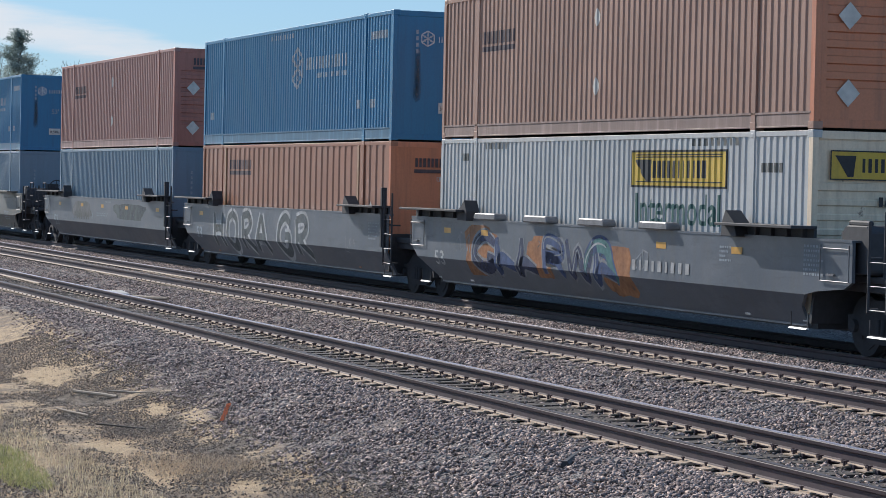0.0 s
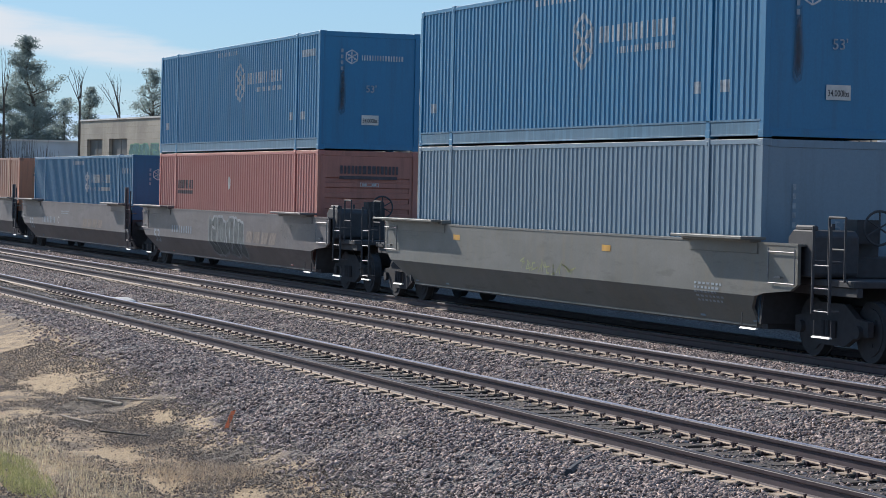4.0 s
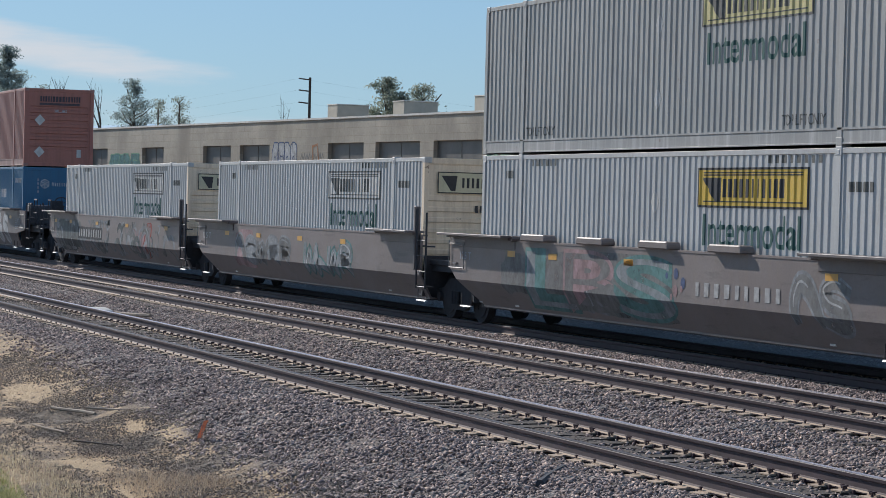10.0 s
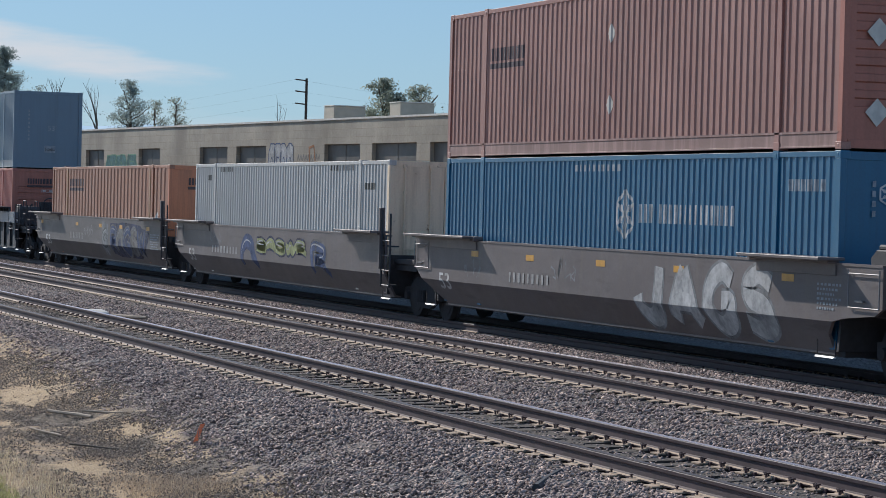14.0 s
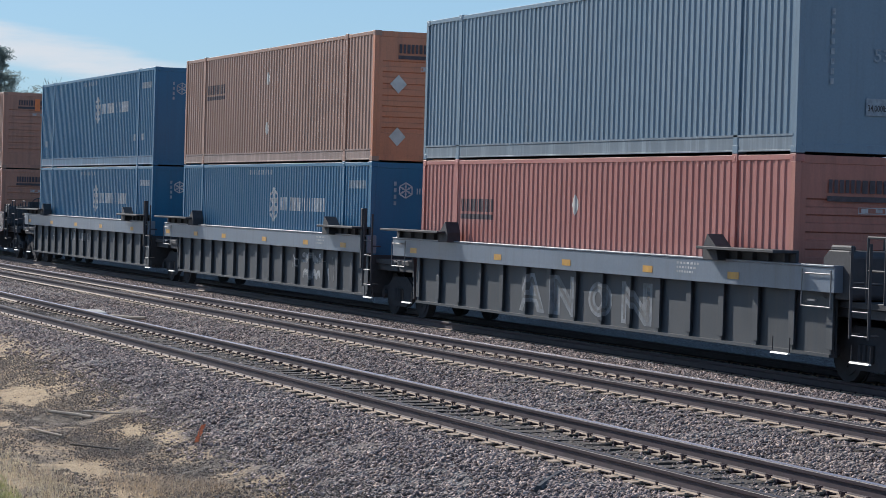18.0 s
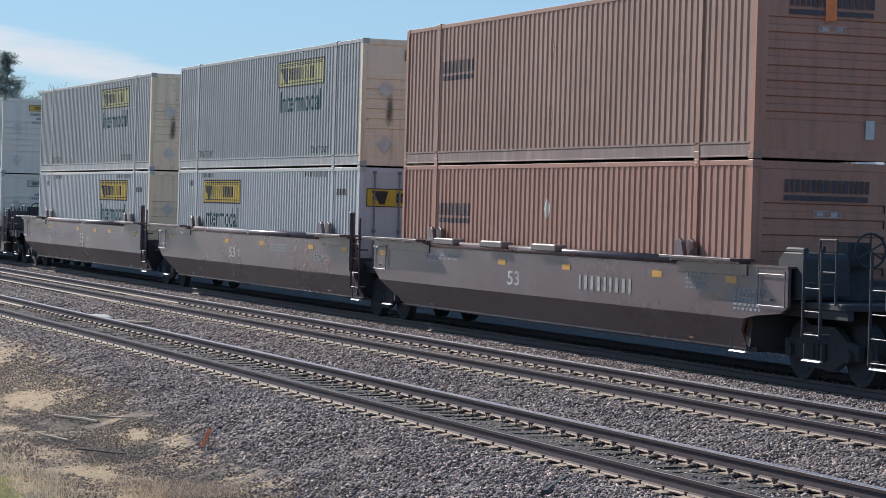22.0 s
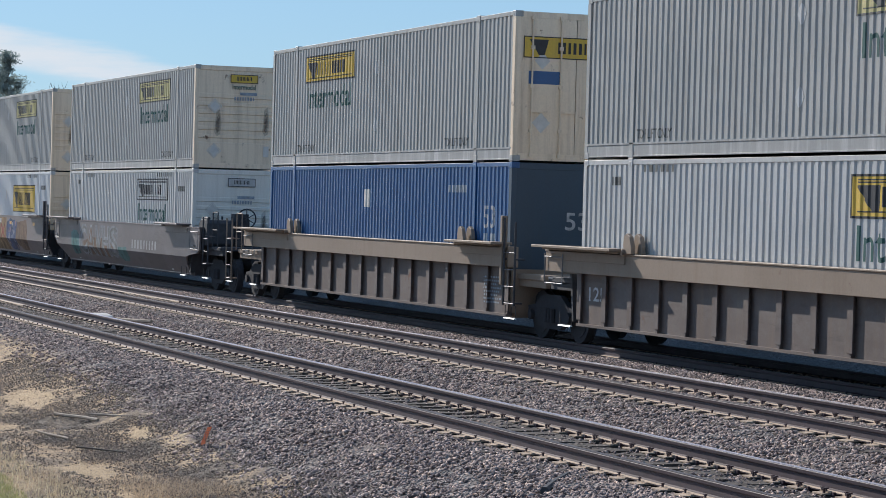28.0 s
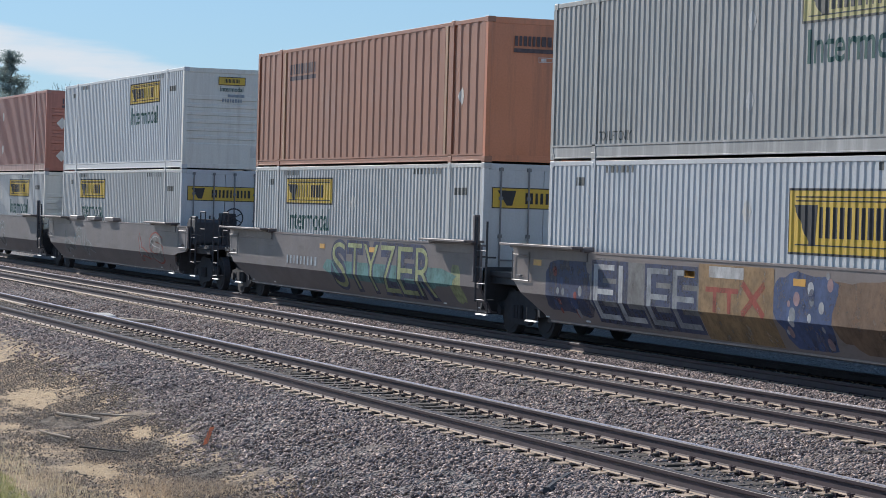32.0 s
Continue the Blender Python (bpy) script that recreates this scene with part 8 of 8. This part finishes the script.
def bare_tree(x, y, top, seed, spread, count, label, fork=0.66):
    """A leafless tree: branches fan out from low on the trunk and bow outwards."""
    rng = random.Random(seed)
    t = thing("bare_tree", pose(x, y, 0.1), label, "tree", "background trees")
    part("trunk", Shape().rod((0, 0, 0), (0.0, 0, top * (fork + 0.01)), 0.15, 6, 0.07), BARK, t)
    side = Vector((-0.352, -0.936, 0))
    for i in range(count):
        f = spread[0] + (spread[1] - spread[0]) * (i + rng.uniform(-0.3, 0.3)) / max(1, count - 1)
        h = top * rng.uniform(0.88, 1.0)
        z0 = top * (fork + rng.uniform(-0.03, 0.03))
        pts = []
        for k in range(8):
            q = k / 7
            pts.append(side * (f * q ** 1.25 + 0.05 * math.sin(5 * q + i)) + Vector((0, 0, z0 + (h - z0) * (q - 0.1 * q * q * min(1, abs(f))))))
        b = Shape()
        for k in range(7):
            b.rod(pts[k], pts[k + 1], 0.04 * (1 - k / 8.5), 5, 0.04 * (1 - (k + 1) / 8.5))
            if k > 2:
                b.rod(pts[k], pts[k] + side * rng.uniform(-0.28, 0.28) + Vector((0, 0, top * rng.uniform(0.03, 0.07))), 0.013, 4, 0.005)
        part("branch", b, BARK, t)
    return t


bare_tree(-168.2, 35.5, 10.4, 3, (1.0, -0.5), 6, "leafless tree with thin upward branches", 0.74)
bare_tree(-167.7, 38.1, 10.3, 4, (1.55, -0.1), 7, "leafless tree with thin branches bowed to one side")
bare_tree(-172.0, 31.1, 11.7, 6, (0.35, -0.5), 4, "leafless tree with thin upright branches")
bare_tree(-190.0, 57.6, 10.6, 5, (0.3, -0.5), 3, "leafless treetop above a warehouse roof")
shrub = Shape()
rng0 = random.Random(77)
for i in range(900):
    bx, by = rng0.uniform(-170, -166), rng0.uniform(27, 35.5)
    h = rng0.uniform(1.5, 5.6) * (0.5 + 0.5 * math.sin((by - 27) / 8.5 * math.pi))
    shrub.rod((bx, by, 0.1), (bx + rng0.uniform(-0.5, 0.5), by + rng0.uniform(-0.7, 0.7), 0.1 + h), 0.02, 3, 0.006)
solid("bare_shrubs", shrub, BARK, "tangle of leafless grey shrubs by a low building", "shrubs", kind="stuff")

# ---------------------------------------------------------------- the dirt strip in front
def grass_mesh(name, count, spots, seed, h0, h1, width, bend=0.5):
    rng = np.random.default_rng(seed)
    s = Shape()
    for i in range(count):
        cx, cy, rx, ry = spots[rng.integers(len(spots))]
        a, r = rng.random() * 6.283, math.sqrt(rng.random())
        x, y = cx + rx * r * math.cos(a), cy + ry * r * math.sin(a)
        z = ground_z(y) - 0.02
        h = h0 + (h1 - h0) * rng.random() * (1.1 - 0.6 * r)
        b = rng.random() * 6.283
        dx, dy = math.cos(b), math.sin(b)
        k = bend * h * rng.random()
        w = width * (0.6 + 0.8 * rng.random())
        p0, p1, p2 = (x, y, z), (x + dx * k * 0.35, y + dy * k * 0.35, z + h * 0.6), (x + dx * k, y + dy * k, z + h)
        s.face((p0[0] - dy * w, p0[1] + dx * w, p0[2]), (p0[0] + dy * w, p0[1] - dx * w, p0[2]), (p1[0] + dy * w * 0.7, p1[1] - dx * w * 0.7, p1[2]), (p1[0] - dy * w * 0.7, p1[1] + dx * w * 0.7, p1[2]))
        s.face((p1[0] - dy * w * 0.7, p1[1] + dx * w * 0.7, p1[2]), (p1[0] + dy * w * 0.7, p1[1] - dx * w * 0.7, p1[2]), p2)
    me = bpy.data.meshes.new(name)
    me.from_pydata(s.v, [], s.f)
    return me


STRAW = leaf_material("dry_straw_grass", (0.42, 0.345, 0.225), (0.61, 0.51, 0.35), (0.75, 0.65, 0.47))
GREENGRASS = leaf_material("fresh_green_grass", (0.24, 0.25, 0.10), (0.36, 0.36, 0.15), (0.50, 0.47, 0.26))
TWIG = leaf_material("brown_dead_weed_stems", (0.28, 0.21, 0.15), (0.47, 0.37, 0.27), (0.64, 0.53, 0.40))
solid("dry_grass", grass_mesh("dry_grass", 3500, [(-33.5, 5.9, 3.2, 0.55), (-30.0, 5.9, 2.2, 0.55), (-27.6, 5.9, 1.8, 0.6), (-25.6, 5.7, 1.6, 0.6), (-36.5, 5.6, 3.0, 0.6)], 1, 0.04, 0.23, 0.003, 1.3),
      STRAW, "dry straw-coloured grass along a dirt strip", "grass", kind="stuff")
solid("green_grass", grass_mesh("green_grass", 4000, [(-28.4, 5.35, 1.3, 0.28), (-27.3, 5.25, 0.9, 0.25), (-29.8, 5.5, 1.2, 0.25)], 2, 0.04, 0.13, 0.004, 1.2),
      GREENGRASS, "patch of fresh green grass among dry weeds", "grass", kind="stuff")
solid("dead_weeds", grass_mesh("dead_weeds", 2300, [(-28.0, 7.3, 0.8, 0.42), (-27.2, 7.1, 0.8, 0.42), (-28.6, 7.0, 0.8, 0.4), (-27.6, 7.65, 0.7, 0.3), (-29.4, 6.2, 0.9, 0.35)], 3, 0.04, 0.19, 0.003, 2.2),
      TWIG, "tangled brown dead weeds on sandy dirt", "weeds", kind="stuff")
solid("strewn_twigs", grass_mesh("strewn_twigs", 7500, [(-38.5, 7.7, 4.0, 0.8), (-35.5, 7.5, 2.5, 0.7), (-32.0, 7.6, 2.5, 0.7), (-29.5, 7.4, 2.5, 0.7), (-28.0, 8.0, 2.0, 0.5)], 4, 0.01, 0.05, 0.005, 4.5),
      TWIG, "small twigs and litter lying on sandy dirt", "litter", kind="stuff")


def flag_marker():
    f = thing("marker_flag", pose(-30.75, 8.42, ground_z(8.42) - 0.02), "orange plastic utility marker flag on a thin wire", "marker flag")
    part("wire", Shape().path([(0, 0, 0), (0.02, 0.0, 0.2), (0.05, 0.01, 0.30)], 0.003, 5), GALV, f)
    s = Shape()
    n = 7
    for i in range(n):
        for side in (0, 1):
            za, zb = 0.30 - 0.25 * i / n, 0.30 - 0.25 * (i + 1) / n
            wob = [0.015 * math.sin(2.1 * k) for k in (i, i + 1)]
            xa, xb = 0.09 - 0.045 * i, 0.09 - 0.045 * (i + 1)
            y0 = 0.004 * side
            s.face((xa + wob[0], y0, za), (xb + wob[1], y0, zb), (xb + wob[1] + 0.03, y0 + 0.045, zb + 0.015), (xa + wob[0] + 0.03, y0 + 0.05, za + 0.01))
    part("ribbon", s, plain("fluorescent_orange_plastic", (0.95, 0.33, 0.19), 0.5, 0, 0.15, 9, 0), f, "crumpled orange ribbon")


flag_marker()


def stick(x0, y0, x1, y1, r, z, label, mat):
    a, b = Vector((x0, y0, z)), Vector((x1, y1, z + 0.02))
    ob = thing("stick", Matrix.Translation(a), label, "stick", "sticks on the ground")
    d = b - a
    n = 3
    pts = [d * (k / n) + Vector((0.4, 1.0, 0.3)) * (0.055 * noise.noise((x0 + 2.3 * k / n, y0, r * 50)) * min(1, k)) for k in range(n + 1)]
    s = Shape().path(pts, r * 0.75, 7)
    part("branch", s, mat, ob)


WOODGREY = plain("bleached_driftwood", (0.34, 0.28, 0.22), 0.85, 0, 0.3, 8, 0.4)
stick(-34.9, 7.15, -33.6, 7.32, 0.022, ground_z(7.2) + 0.03, "thin bleached stick on sandy dirt", WOODGREY)
stick(-36.6, 7.75, -35.4, 8.15, 0.034, ground_z(7.9) + 0.08, "weathered branch on a low mound of soil", WOODGREY)
stick(-35.9, 8.1, -35.2, 8.5, 0.022, ground_z(8.2) + 0.06, "short weathered branch on sandy dirt", WOODGREY)
stick(-32.6, 7.2, -31.7, 7.65, 0.016, ground_z(7.4) + 0.02, "thin dark stick on sandy dirt", BARK)
stick(-22.9, 9.72, -24.0, 10.42, 0.06, -0.32, "charred piece of timber lying in ballast", BLACK)
stick(-54.9, 12.95, -53.4, 13.35, 0.05, -0.20, "curved grey strip lying between tracks", WOODGREY)
slab = solid("stone_slab", Shape().prism([(-0.75, 0), (0.72, 0), (0.6, 0.09), (0.1, 0.13), (-0.55, 0.10)], -0.16, 0.16).mesh("stone_slab", 0.03),
             plain("pale_broken_concrete", (0.55, 0.53, 0.5), 0.85, 0, 0.2, 6, 0.3), "pale broken slab lying between tracks", "rubble", m=pose(-57.0, 13.04, -0.29, 0, 0, 5))


def mound(x, y, rx, ry, h, seed, label):
    s = Shape()
    n, m = 40, 9
    for j in range(m):
        for i in range(n):
            def pt(i_, j_):
                a, f = 2 * math.pi * i_ / n, j_ / m
                k = 1 + 0.25 * noise.noise((math.cos(a) * 1.5 + seed, math.sin(a) * 1.5, 0.3))
                return (rx * f * k * math.cos(a), ry * f * k * math.sin(a), h * (1 - f * f) - 0.035 + 0.06 * (1 - f) * noise.noise((math.cos(a) * f * 5 + seed, math.sin(a) * f * 5, 3.3)) + 0.035 * noise.noise((math.cos(a) * f * 14 + seed, math.sin(a) * f * 9, 1.7)))
            s.face(pt(i, j), pt(i, j + 1), pt(i + 1, j + 1), pt(i + 1, j))
    solid("dirt_mound", s, plain("dark_turned_soil", (0.15, 0.115, 0.085), 0.95, 0, 0.7, 18, 1.0), label, "mound", "mounds of turned soil", m=pose(x, y, ground_z(y)))


mound(-36.2, 7.75, 1.0, 0.35, 0.09, 1, "low mound of dark turned soil")
mound(-29.7, 6.5, 0.6, 0.25, 0.07, 2, "low mound of dark turned soil beside dry grass")

# ---------------------------------------------------------------- the train rolls by
SPEED = 15.222


def motions():
    for ob, x, z in MOVERS:
        walk(ob, [(t, pose(x + SPEED * t, TRACK_T, z)) for t in (0.0, 16.0, 32.0)])
    step = 1.0 / FPS
    for ob, lx, ux in WHEELS:
        t0 = max(0.0, (-135 - lx - ux) / SPEED)
        t1 = min(32.0, (-15 - lx - ux) / SPEED)
        times = [0.0] if t0 > 0.05 else []
        k0, k1 = int(round(t0 * FPS)), int(round(t1 * FPS))
        times += [k * step for k in range(k0, max(k1, k0) + 1)]
        if times[-1] < 32.0:
            times.append(32.0)
        rows = []
        for t in times:
            a = math.degrees(SPEED * (min(max(t, t0), t1) - t0) / 0.457)
            rows.append((t, pose(lx, 0, 0.46, 0, a % 360.0, 0)))
        walk(ob, rows)


motions()
